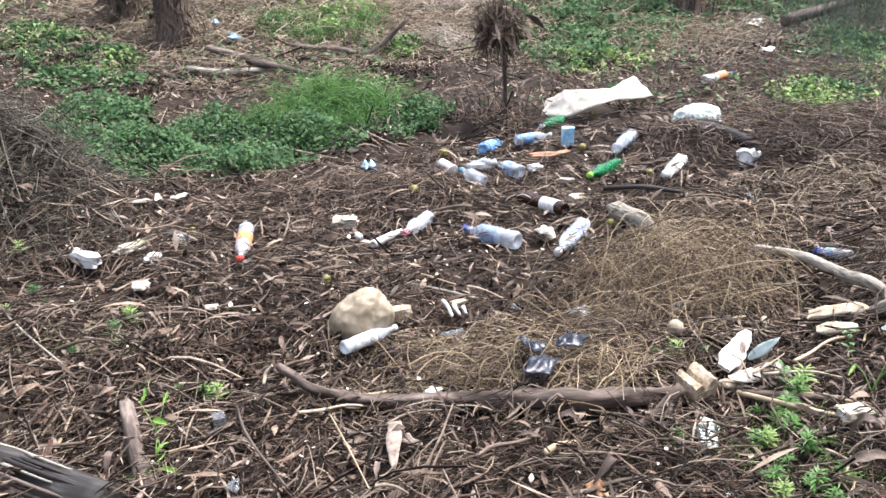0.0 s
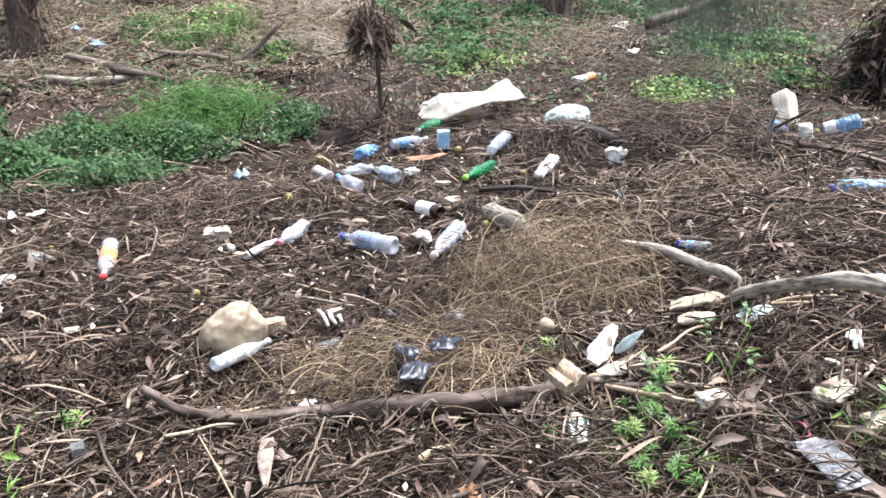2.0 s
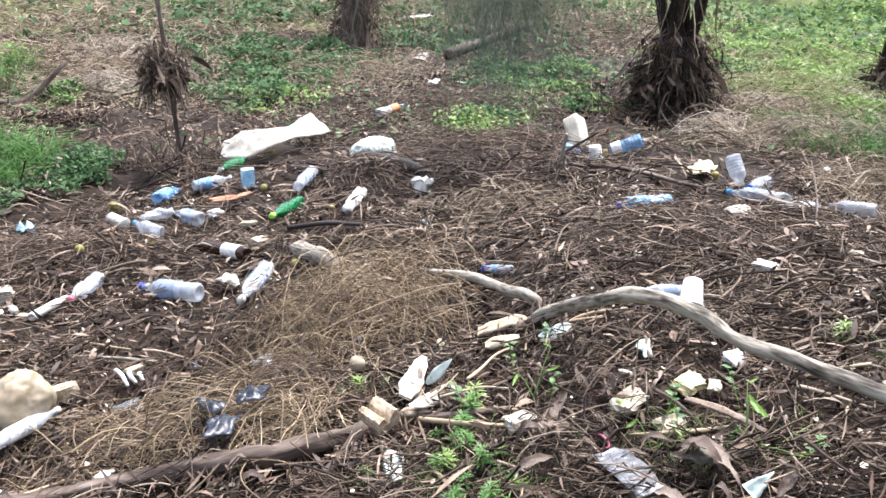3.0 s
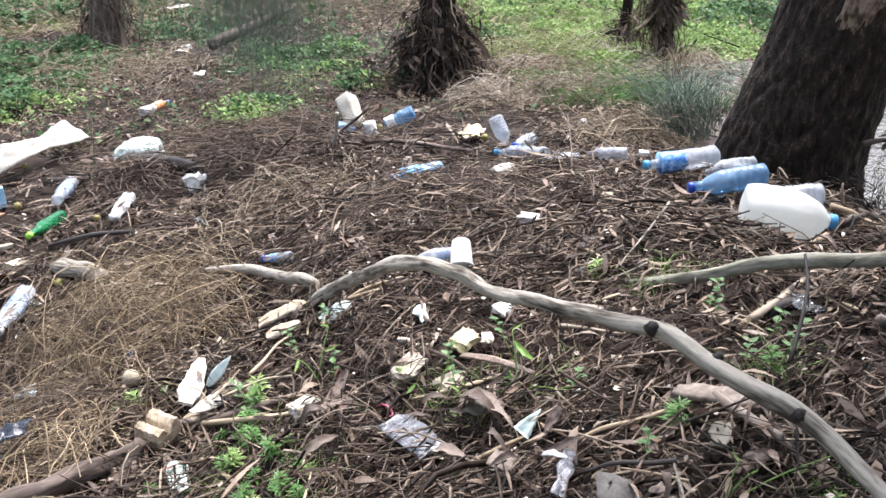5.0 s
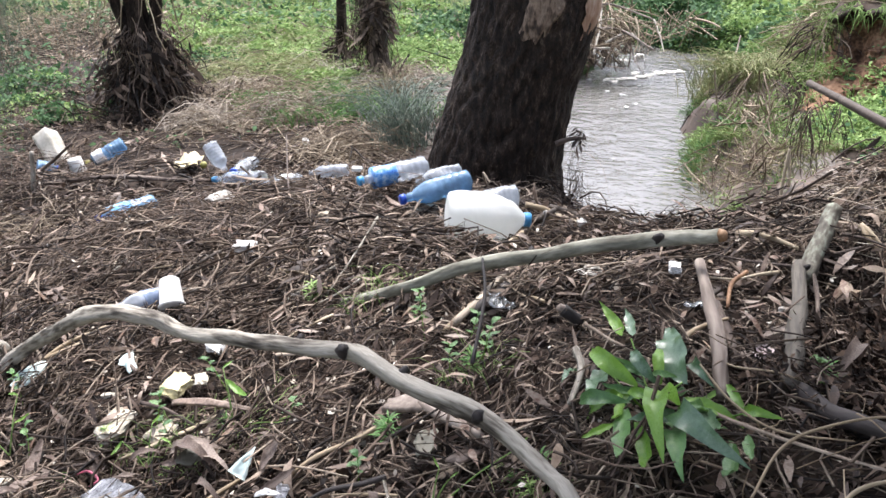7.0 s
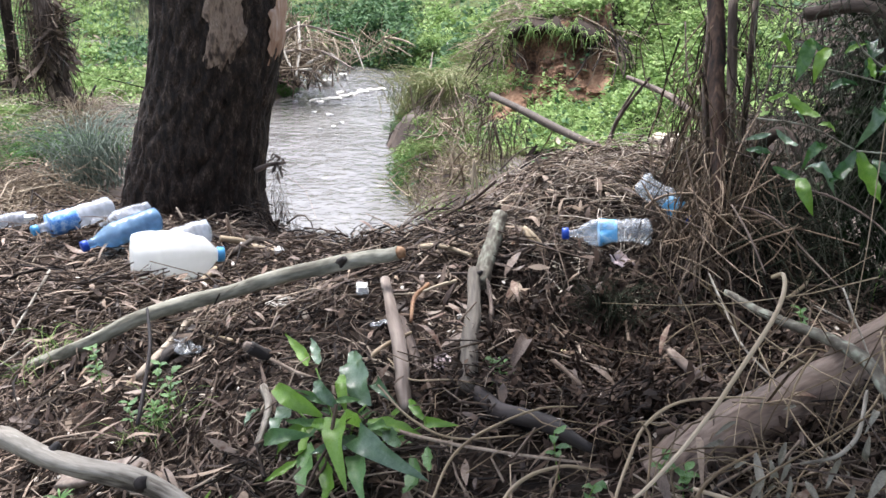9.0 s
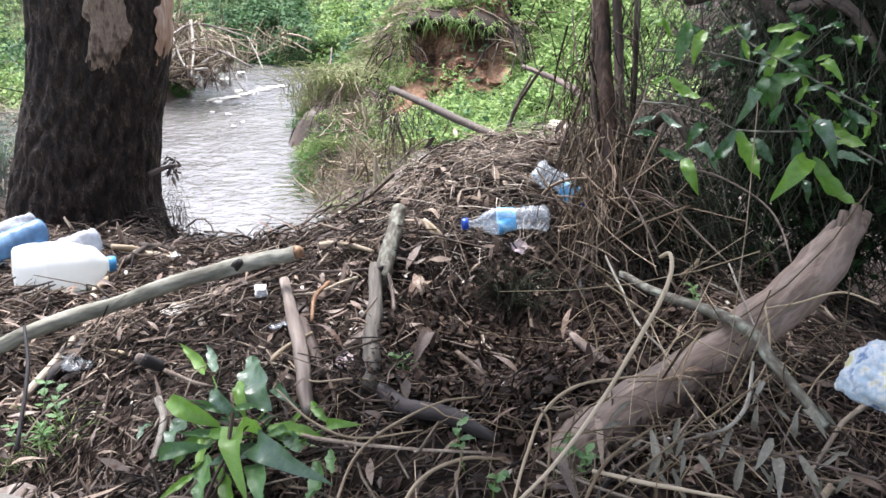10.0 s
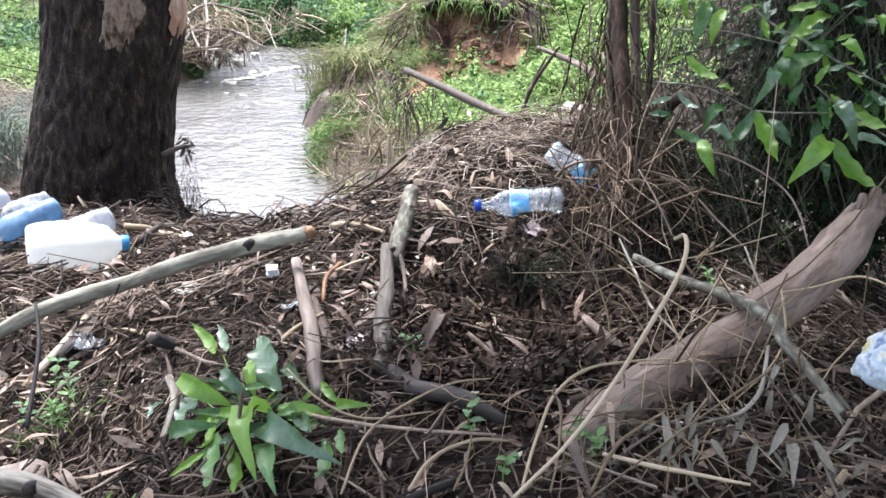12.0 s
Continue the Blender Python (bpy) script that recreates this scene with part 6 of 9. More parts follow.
# loose sticks that can be told apart
for i, (a, b, r, m) in enumerate((((1.218, 2.072, 0.193), (1.445, 1.994, 0.280), 0.007, M_CANE), ((1.280, 2.013, 0.199), (1.506, 1.952, 0.258), 0.008, M_BROWNBARK), ((-0.229, 2.935, -0.084), (0.063, 2.804, -0.088), 0.007, M_GREYBARK), ((-0.184, 3.047, -0.090), (-0.023, 2.890, -0.068), 0.005, M_CANE), ((2.397, 0.523, 0.562), (2.337, 0.357, 0.574), 0.008, M_CANE), ((2.453, 0.244, 0.618), (2.416, 0.190, 0.572), 0.008, M_CANE), ((1.925, 1.777, 0.331), (1.881, 1.529, 0.347), 0.005, M_CANE), ((2.187, 1.587, 0.464), (1.868, 1.519, 0.334), 0.004, M_GREYBARK), ((1.707, 0.972, 0.443), (2.139, 1.020, 0.452), 0.007, M_CANE), ((1.268, 1.603, 0.262), (1.284, 1.342, 0.258), 0.006, M_BROWNBARK), ((1.177, 1.910, 0.206), (1.246, 1.526, 0.236), 0.006, M_REDBARK), ((1.172, 1.884, 0.210), (1.100, 1.536, 0.211), 0.006, M_BROWNBARK),)
        + (((0.724, 1.848, 0.123), (0.896, 1.633, 0.197), 0.007, M_CANE), ((0.798, 1.874, 0.163), (0.966, 1.807, 0.195), 0.004, M_CANE), ((0.551, 2.106, 0.106), (0.889, 2.290, 0.111), 0.006, M_CANE), ((0.749, 2.453, 0.104), (0.809, 2.470, 0.125), 0.007, M_CANE), ((0.736, 1.839, 0.126), (0.952, 1.735, 0.178), 0.012, M_BROWNBARK), ((1.177, 2.104, 0.182), (1.380, 2.011, 0.253), 0.008, M_CANE), ((0.762, 1.803, 0.131), (0.954, 1.710, 0.186), 0.006, M_CANE), ((0.193, 1.598, 0.115), (0.276, 1.662, 0.104), 0.01, M_CANE), ((-0.477, 1.945, 0.019), (-0.176, 2.072, -0.012), 0.006, M_CANE), ((0.195, 4.355, -0.209), (0.539, 3.877, -0.138), 0.008, M_CHAR), ((0.771, 4.239, -0.155), (1.109, 3.935, -0.071), 0.015, M_CHAR), ((-0.180, 3.769, -0.174), (0.040, 3.654, -0.153), 0.008, M_CHAR),)
        + (((1.788, 1.625, 0.307), (1.989, 1.586, 0.371), 0.006, M_GREYBARK), ((2.453, 0.248, 0.619), (2.425, 0.184, 0.576), 0.008, M_CANE), ((2.375, -0.170, 0.507), (2.335, -0.182, 0.440), 0.008, M_GREYBARK), ((2.193, 0.431, 0.547), (1.998, 0.411, 0.539), 0.006, M_ORANGEBARK), ((1.783, 0.433, 0.546), (1.945, 0.393, 0.540), 0.006, M_CANE), ((1.665, 0.604, 0.529), (1.490, 0.524, 0.522), 0.008, M_GREYBARK), ((1.425, 0.818, 0.451), (1.357, 0.631, 0.490), 0.011, M_PEELED),)):
    stick(a, b, r, m, i * 0.7)

# bleached canes and vines that arch in front of the shrub
def cane(points, r, label="bleached arching dry cane", m=None):
    ob = part("dry_cane", tube(points, [r * 0.5, r * 0.62, r * 0.6, r * 0.5, r * 0.35], 7, 8, 0.08, r * 999), m or M_CANE)
    return tagged(ob, label, "cane", "arching canes")


cane([(1.640, -0.297, 0.873), (1.612, -0.309, 0.889), (1.558, -0.303, 0.863), (1.461, -0.257, 0.816), (1.375, -0.216, 0.782), (1.288, -0.163, 0.743), (1.204, -0.106, 0.721)], 0.0055)
cane([(1.290, -0.107, 0.668), (1.370, -0.119, 0.689), (1.446, -0.137, 0.709), (1.510, -0.179, 0.715), (1.560, -0.245, 0.704), (1.604, -0.308, 0.688)], 0.004)
cane([(1.447, -0.131, 0.712), (1.419, -0.146, 0.704), (1.336, -0.149, 0.690), (1.251, -0.145, 0.695)], 0.0035, "thin yellow arching dry cane", M_STRAW)
cane([(1.347, 0.158, 0.574), (1.442, 0.148, 0.604), (1.520, 0.113, 0.610), (1.600, 0.044, 0.612), (1.657, -0.014, 0.592)], 0.004)
cane([(1.300, 0.044, 0.634), (1.370, 0.027, 0.634), (1.435, -0.019, 0.624), (1.483, -0.072, 0.594)], 0.005)
cane([(1.815, 0.397, 0.543), (1.712, 0.313, 0.565), (1.724, 0.229, 0.570), (1.774, 0.155, 0.532)], 0.003)
cane([(1.580, 0.324, 0.626), (1.532, 0.250, 0.602), (1.521, 0.171, 0.583), (1.569, 0.069, 0.575)], 0.0035)
cane([(1.274, -0.022, 0.663), (1.337, -0.027, 0.659), (1.404, -0.025, 0.666)], 0.003, "thin yellow arching dry cane", M_STRAW)
cane([(1.254, -0.192, 0.698), (1.331, -0.225, 0.718), (1.396, -0.284, 0.730)], 0.004, "thin yellow arching dry cane", M_STRAW)
cane([(1.323, -0.205, 0.705), (1.297, -0.286, 0.711), (1.267, -0.372, 0.724)], 0.005)
cane([(1.541, -0.429, 0.756), (1.462, -0.411, 0.733), (1.415, -0.380, 0.725), (1.386, -0.334, 0.724)], 0.005, "pale twisted dead twig", M_GREYBARK)
cane([(1.684, -0.466, 0.784), (1.608, -0.465, 0.745), (1.544, -0.437, 0.722), (1.441, -0.376, 0.726)], 0.003)
cane([(2.291, -0.228, 0.605), (2.167, -0.266, 0.575), (2.000, -0.296, 0.576), (1.834, -0.349, 0.593)], 0.005, "grey hanging woody vine", M_GREYBARK)
cane([(1.809, -0.427, 0.798), (1.738, -0.442, 0.768), (1.667, -0.455, 0.743)], 0.003, "grey hanging woody vine", M_GREYBARK)
cane([(1.607, -0.605, 0.827), (1.670, -0.571, 0.815), (1.694, -0.515, 0.782), (1.726, -0.472, 0.755)], 0.003)

limb([(1.526, -0.154, 0.561), (1.588, -0.238, 0.599), (1.694, -0.380, 0.661), (1.793, -0.508, 0.725), (1.865, -0.594, 0.789), (1.913, -0.650, 0.842)], [0.036, 0.041, 0.043, 0.042, 0.041, 0.024],
     M_REDBARK, "fallen_log", "smooth reddish-brown fallen log with flaking bark", 30, 10, 0.06, 40.0, category="log", ends=M_WOOD)
limb([(2.044, -0.258, 0.668), (1.859, -0.333, 0.707), (1.739, -0.409, 0.734), (1.637, -0.446, 0.750), (1.558, -0.469, 0.739), (1.457, -0.515, 0.712)], [0.007, 0.0085, 0.01, 0.01, 0.0085, 0.0065],
     M_LICHEN, "fallen_branch", "lichen-spotted thin branch across a log", 12, 8, 0.12, 41.0)


# ---- dark shrubs, thin tree and broad-leaved plants by the wrack ----
M_DARKREDBARK = surf("dark_red_brown_bark", [(0.012, 0.008, 0.006), (0.035, 0.02, 0.014), (0.075, 0.042, 0.028), (0.13, 0.085, 0.06)], 30, 0.8, 0.6, stretch=(1, 1, 0.15), fine=4, deep=0.006)
M_ROOTLET = surf("tan_rootlets", [(0.035, 0.023, 0.015), (0.1, 0.07, 0.045), (0.2, 0.145, 0.1), (0.36, 0.28, 0.2)], 20, 0.8, 0.2, "piece", 0.2)
# needle and leaf greens darkened so the colour carries the shrubs' shade
M_SHADENEEDLE = surf("shade_dark_needles", [(0.008, 0.011, 0.006), (0.018, 0.022, 0.013), (0.045, 0.05, 0.033)], 6, 0.8, 0.1, "piece", 0.3, spec=0.08)
M_SHADELEAF = surf("shade_dark_shrub_leaf", [(0.006, 0.014, 0.005), (0.013, 0.028, 0.009), (0.026, 0.048, 0.016)], 6, 0.8, 0.1, "piece", 0.3, spec=0.08)
f = (2.361, -0.272, 0.479)
thin = new("thin_tree")
thin.location = f
q = Vector((2.678, -0.193, 1.135)) - Vector(f)
part("trunk", tube([(0, 0, -0.1), tuple(q * 0.3 + Vector((0, 0.01, 0))), tuple(q * 0.65), tuple(q), tuple(q * 1.9)], [0.03, 0.022, 0.02, 0.02, 0.018], 14, 12, 0.12, 2.2, ribs=4), M_DARKREDBARK, thin)
mesh_part("root_wrack", [hanging(9, tuple(q * 0.85), 0.05, 0.5, 0.0024, r0=0.04, flare=1.3), hanging(50, tuple(q * 0.55) , 0.1, 0.6, 0.003, r0=0.03, flare=0.9),
                            hanging(110, tuple(q * 0.35), 0.2, 0.4, 0.0022, r0=0.03, flare=0.8), hanging(30, tuple(q * 0.9), 0.06, 0.55, 0.0024, r0=0.035, flare=1.4)], M_WRACK, thin, "hanging brown roots and vines")
mesh_part("root_curtain", [hanging(80, tuple(q * 0.98 + Vector((-0.03, 0.02, 0))), 0.07, 0.75, 0.0018, r0=0.03, flare=1.5, k=7), hanging(150, tuple(q * 0.6 + Vector((-0.04, 0.0, 0))), 0.16, 0.5, 0.0017, r0=0.03, flare=1.2, k=7), tangle(160, tuple(q * 0.3), (0.12, 0.12, 0.12), 0.002, 0.22)], M_ROOTLET, thin, "curtain of fine tan rootlets")
mesh_part("dry_wrack", [hanging(120, tuple(q * 0.7), 0.05, 0.4, 0.002, r0=0.036, flare=1.2), hanging(16, tuple(q * 0.95), 0.06, 0.55, 0.0024, r0=0.045, flare=1.5), hanging(50, tuple(q * 0.45), 0.16, 0.45, 0.0022, r0=0.03, flare=1.0)], M_HAY, thin, "pale dry stems caught on the trunk")
for i, pts in enumerate(([(2.839, -0.233, 1.175), (2.746, -0.257, 0.876), (2.590, -0.250, 0.523)], [(2.887, -0.291, 1.171), (2.797, -0.294, 0.881), (2.601, -0.269, 0.553)], [(2.739, -0.175, 1.183), (2.600, -0.188, 0.905), (2.460, -0.233, 0.604)])):
    part("side_stem", tube([Vector(p) - thin.location for p in pts], (([0.013] * 3), ([0.009] * 3), ([0.007] * 3))[i], 9, 8, 0.15, 3.0 + i), M_BROWNBARK, thin)
mesh_part("vines", [hanging(18, tuple(q * 1.5), 0.05, 1.0, 0.0026, r0=0.06, flare=1.3, k=7), hanging(12, tuple(q * 1.3 + Vector((0.1, -0.12, 0))), 0.12, 0.9, 0.003, r0=0.06, flare=1.2, k=7)], M_WRACK, thin, "long hanging brown vines")
tagged(thin, "thin dark tree draped with hanging roots", "tree")
for p in ([(2.630, -0.357, 1.150), (2.568, -0.332, 1.038), (2.499, -0.302, 0.928), (2.478, -0.261, 0.828)], [(3.032, -0.110, 1.099), (2.918, -0.128, 0.985), (2.807, -0.156, 0.925)], [(2.354, -0.263, 0.758), (2.237, -0.300, 0.730), (2.158, -0.339, 0.669)], [(2.450, -0.260, 0.731), (2.342, -0.354, 0.738), (2.263, -0.427, 0.687), (2.180, -0.496, 0.640)], [(2.360, -0.393, 0.808), (2.295, -0.479, 0.804), (2.207, -0.576, 0.753), (2.057, -0.604, 0.664)]):
    cane(p, 0.0042, "brown hanging woody vine", M_BROWNBARK)


def shrub(center, size, n_needles, n_leaves, name, label, leaf=0.034):
    """A dense dark bush: limbs, drooping needles and small leaves inside an uneven volume."""
    hub = new(name)
    hub.location = center
    for i in range(9):
        a = rng.uniform(0, 2 * np.pi)
        tip = (0.75 * size[0] * math.cos(a), 0.75 * size[1] * math.sin(a), size[2] * rng.uniform(0.3, 0.95))
        part("limb", tube([(0, 0, -size[2] * 0.9), (tip[0] * 0.4, tip[1] * 0.4, 0.0), tip], [0.022, 0.014, 0.005], 7, 6, 0.12, i), M_BROWNBARK, hub)
    def inside(n):
        v = unit(rng.normal(0, 1, (n, 3))) * rng.uniform(0, 1, (n, 1)) ** 0.4
        v = v * (1 + 0.25 * np.sin(5 * v[:, :1] + 3) * np.sin(4 * v[:, 1:2]))
        return v * np.array(size)
    C = inside(n_needles)
    D = unit(ways(n_needles, 30) + np.array([0, 0, -0.9]))
    s = np.linspace(0, 1, 3)
    L = 0.22 * rng.lognormal(0, 0.3, n_needles)
    P = C[:, None] + D[:, None] * (L[:, None] * s)[..., None] + (ways(n_needles, 30) * 0.12)[:, None] * (s * s)[:, None]
    mesh_part("needles", [strands(P, np.full((n_needles, 1), 0.0018) * np.linspace(1, 0.5, 3))], M_SHADENEEDLE, hub)
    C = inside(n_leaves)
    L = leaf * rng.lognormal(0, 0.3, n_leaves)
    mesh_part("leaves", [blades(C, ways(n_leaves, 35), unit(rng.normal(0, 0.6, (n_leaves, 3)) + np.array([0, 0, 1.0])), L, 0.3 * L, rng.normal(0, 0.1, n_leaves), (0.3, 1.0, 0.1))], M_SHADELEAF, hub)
    return tagged(hub, label, "shrub")


# lighter copy of the dark needles, for sprays that catch light
M_NEEDLELIT = surf("lit_grey_green_needles", [(0.02, 0.025, 0.016), (0.05, 0.056, 0.038), (0.13, 0.135, 0.1)], 6, 0.8, 0.1, "piece", 0.3, spec=0.15)


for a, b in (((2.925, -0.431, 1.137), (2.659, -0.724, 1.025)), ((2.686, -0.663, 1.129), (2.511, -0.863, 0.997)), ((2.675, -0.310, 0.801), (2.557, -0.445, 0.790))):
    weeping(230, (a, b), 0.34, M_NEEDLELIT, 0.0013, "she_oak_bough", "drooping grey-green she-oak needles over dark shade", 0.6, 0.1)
shrub((3.2, -1.35, 1.7), (0.8, 0.85, 1.6), 9000, 3500, "dense_shrub", "dense shrub with fine needles, its green darkened for shade")
shrub((2.5, -2.0, 1.8), (0.85, 0.85, 1.6), 8000, 4000, "dense_shrub", "dense shrub with fine needles, its green darkened for shade")
shrub((4.2, -1.2, 1.3), (0.8, 0.6, 1.6), 5000, 4000, "dense_shrub", "dense shrub with fine needles, its green darkened for shade")
shrub((2.85, -0.85, 0.75), (0.5, 0.36, 0.42), 1500, 2500, "dense_shrub", "dense shrub with fine needles, its green darkened for shade")
# four crowns added above the view, only to shade the ground below
shrub((2.0, -1.0, 2.6), (1.6, 1.35, 0.6), 1200, 12000, "unseen_shade_crown", "added out-of-view shrub crown that shades the wrack", 0.06)
shrub((2.1, 0.72, 2.85), (0.95, 0.8, 0.3), 400, 6000, "unseen_shade_crown", "added out-of-view shrub crown that shades the wrack", 0.06)
shrub((3.1, -1.2, 2.5), (0.9, 0.8, 0.35), 400, 8000, "unseen_shade_crown", "added out-of-view shrub crown that shades the wrack", 0.06)
shrub((3.45, -0.3, 2.7), (0.5, 0.5, 0.3), 400, 5000, "unseen_shade_crown", "added out-of-view shrub crown that shades the wrack", 0.06)
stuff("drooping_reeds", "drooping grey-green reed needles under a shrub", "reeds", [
    straw(60, 2.541, -0.452, 0.22, 0.25, 0, 0.35, 0.4, 0.0014, 0.12), straw(50, 2.624, -0.413, 0.2, 0.2, 0, 0.3, 0.4, 0.0014, 0.15)], M_SHADENEEDLE)


def leaf_mesh(n, w, curl, fold, seed, wave=0.0):
    """One pointed leaf, 1 long, along +y with a sunk midrib and a wavy edge."""
    bm = bmesh.new()
    rows = []
    for i in range(n + 1):
        u = i / n
        half = w * math.sin(math.pi * min(1, u * 0.97 + 0.03) ** 0.85) ** 0.9 + 0.004
        z = curl * 4 * u * (1 - u) - 0.25 * curl * u
        rows.append([bm.verts.new((s * half, u, z + fold * half * abs(s) + wave * math.sin(u * 19 + seed + s) * abs(s) * w)) for s in (-1, -0.5, 0, 0.5, 1)])
    for a, b in zip(rows, rows[1:]):
        for k in range(4):
            bm.faces.new((a[k], a[k + 1], b[k + 1], b[k]))
    me = bpy.data.meshes.new("leaf")
    bm.to_mesh(me)
    bm.free()
    me.polygons.foreach_set("use_smooth", np.ones(len(me.polygons), bool))
    return me


def leaf_set(material, w, curl=0.1, fold=0.25, wave=0.28):
    out = []
    for i in range(5):
        me = leaf_mesh(14, w * (0.85 + 0.08 * i), curl * (i - 1.2), fold, i * 1.7, wave)
        me.materials.append(material)
        out.append(me)
    return out


# lighter lime copy for the broad leaves that stand in light
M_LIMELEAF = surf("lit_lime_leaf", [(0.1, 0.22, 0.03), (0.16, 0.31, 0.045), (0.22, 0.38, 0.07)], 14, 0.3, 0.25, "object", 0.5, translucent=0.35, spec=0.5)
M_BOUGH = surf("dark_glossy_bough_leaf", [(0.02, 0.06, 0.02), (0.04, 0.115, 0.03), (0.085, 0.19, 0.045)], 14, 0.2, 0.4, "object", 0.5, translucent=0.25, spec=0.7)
# glossy leaf whose paler base colour stands in for reflected sky
M_SKYSHEENLEAF = surf("sky_sheen_glossy_leaf", [(0.06, 0.12, 0.06), (0.11, 0.19, 0.1), (0.2, 0.28, 0.18)], 14, 0.22, 0.3, "object", 0.5, translucent=0.2, spec=0.8)
M_GREYLEAF = surf("grey_green_dead_leaf", [(0.09, 0.085, 0.06), (0.18, 0.17, 0.13), (0.3, 0.285, 0.23)], 20, 0.6, 0.3, "object", 0.5, translucent=0.15)
LEAVES = {"g": leaf_set(M_BROAD, 0.12, 0.13, 0.45, 0.24), "l": leaf_set(M_LIMELEAF, 0.105, 0.13, 0.45, 0.24), "G": leaf_set(M_BOUGH, 0.15, 0.2, 0.35), "L": leaf_set(M_LIMELEAF, 0.145, 0.2, 0.35), "p": leaf_set(M_SKYSHEENLEAF, 0.12, 0.2, 0.35), "P": leaf_set(M_SKYSHEENLEAF, 0.165, 0.16, 0.3), "d": leaf_set(M_GREYLEAF, 0.085, 0.16, 0.3), "b": leaf_set(M_LEAFBIG, 0.1, 0.28, 0.45)}


def put_leaf(parent, base, tip, kind, k, face=(-0.75, 0.1, 0.65), name="leaf"):
    """A leaf from its stalk to its tip, turned to face a way."""
    b, t = Vector(base), Vector(tip)
    y = (t - b)
    n = y.length
    y.normalize()
    x = y.cross(Vector(face)).normalized()
    z = x.cross(y)
    ob = new(name, LEAVES[kind][k % 5])
    m = Matrix((x, y, z)).transposed().to_4x4()
    ob.matrix_world = Matrix.Translation(b) @ m @ Matrix.Diagonal((n, n, n, 1))
    if parent is not None:
        ob.parent = parent
        ob.matrix_parent_inverse = Matrix.Translation(-parent.location)
    return ob


def stalk(parent, points, r, material, name="stalk"):
    o = parent.location
    part(name, tube([Vector(p) - o for p in points], [r, r * 0.8, r * 0.5], 7, 5, 0.08, r * 500), material, parent)


plant = new("broad_leaf_seedling")
plant.location = (1.553, 0.377, 0.499)
for p in (((1.553, 0.377, 0.499), (1.564, 0.407, 0.552), (1.680, 0.494, 0.579)), ((1.553, 0.377, 0.499), (1.588, 0.376, 0.545), (1.608, 0.361, 0.563)), ((1.553, 0.377, 0.499), (1.521, 0.418, 0.557), (1.551, 0.482, 0.576)), ((1.553, 0.377, 0.499), (1.563, 0.295, 0.530), (1.573, 0.234, 0.565))):
    stalk(plant, p, 0.0028, M_LIMELEAF)
SEEDLING_LEAVES_A = (
    ((1.709, 0.525, 0.566), (1.812, 0.632, 0.578), "l"), ((1.719, 0.506, 0.565), (1.811, 0.569, 0.578), "p"),
    ((1.615, 0.362, 0.556), (1.771, 0.459, 0.595), "P"), ((1.577, 0.398, 0.565), (1.636, 0.479, 0.596), "p"),
    ((1.543, 0.418, 0.569), (1.594, 0.556, 0.595), "l"), ((1.586, 0.412, 0.570), (1.583, 0.508, 0.590), "g"),
    ((1.572, 0.490, 0.574), (1.435, 0.471, 0.580), "P"), ((1.527, 0.531, 0.571), (1.455, 0.528, 0.581), "p"),
    ((1.508, 0.421, 0.576), (1.491, 0.334, 0.589), "l"), ((1.535, 0.340, 0.561), (1.334, 0.296, 0.585), "L"),
    ((1.423, 0.367, 0.580), (1.284, 0.292, 0.587), "L"), ((1.453, 0.399, 0.575), (1.299, 0.345, 0.577), "g"),
    ((1.490, 0.321, 0.567), (1.395, 0.385, 0.593), "p"), ((1.477, 0.297, 0.557), (1.317, 0.253, 0.575), "g"))
SEEDLING_LEAVES_B = (
    ((1.513, 0.307, 0.557), (1.395, 0.174, 0.583), "p"), ((1.498, 0.234, 0.551), (1.351, 0.201, 0.576), "g"),
    ((1.519, 0.217, 0.556), (1.430, 0.181, 0.570), "g"), ((1.609, 0.249, 0.548), (1.675, 0.308, 0.553), "l"),
    ((1.710, 0.372, 0.547), (1.626, 0.309, 0.559), "p"), ((1.589, 0.241, 0.551), (1.553, 0.165, 0.589), "l"),
    ((1.495, 0.431, 0.573), (1.381, 0.393, 0.589), "l"), ((1.413, 0.402, 0.569), (1.336, 0.431, 0.569), "l"),
    ((1.582, 0.299, 0.542), (1.498, 0.326, 0.585), "g"), ((1.588, 0.414, 0.573), (1.603, 0.361, 0.576), "g"),
    ((1.452, 0.484, 0.561), (1.458, 0.381, 0.595), "g"), ((1.479, 0.357, 0.570), (1.425, 0.368, 0.594), "g"),
    ((1.574, 0.318, 0.543), (1.473, 0.239, 0.577), "p"))
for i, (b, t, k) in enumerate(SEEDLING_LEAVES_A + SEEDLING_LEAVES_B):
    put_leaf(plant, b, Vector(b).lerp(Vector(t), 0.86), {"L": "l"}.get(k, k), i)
for i in range(16):
    a = i * 2.4
    p = Vector((1.558, 0.379, 0.542)) + Vector((0.03 * math.cos(a), 0.04 * math.sin(a), 0.02 * math.sin(3 * a)))
    n = 0.06 + 0.022 * (i % 3)
    put_leaf(plant, p, p + Vector((n * math.cos(a) * 0.8, n * math.sin(a), n * (0.45 * math.sin(1.7 * i) - 0.1))), "ggl"[i % 3], i, (-0.4, 0.1 * math.cos(a), 0.9))
tagged(plant, "glossy green broad-leaved seedling growing in wrack", "plant")

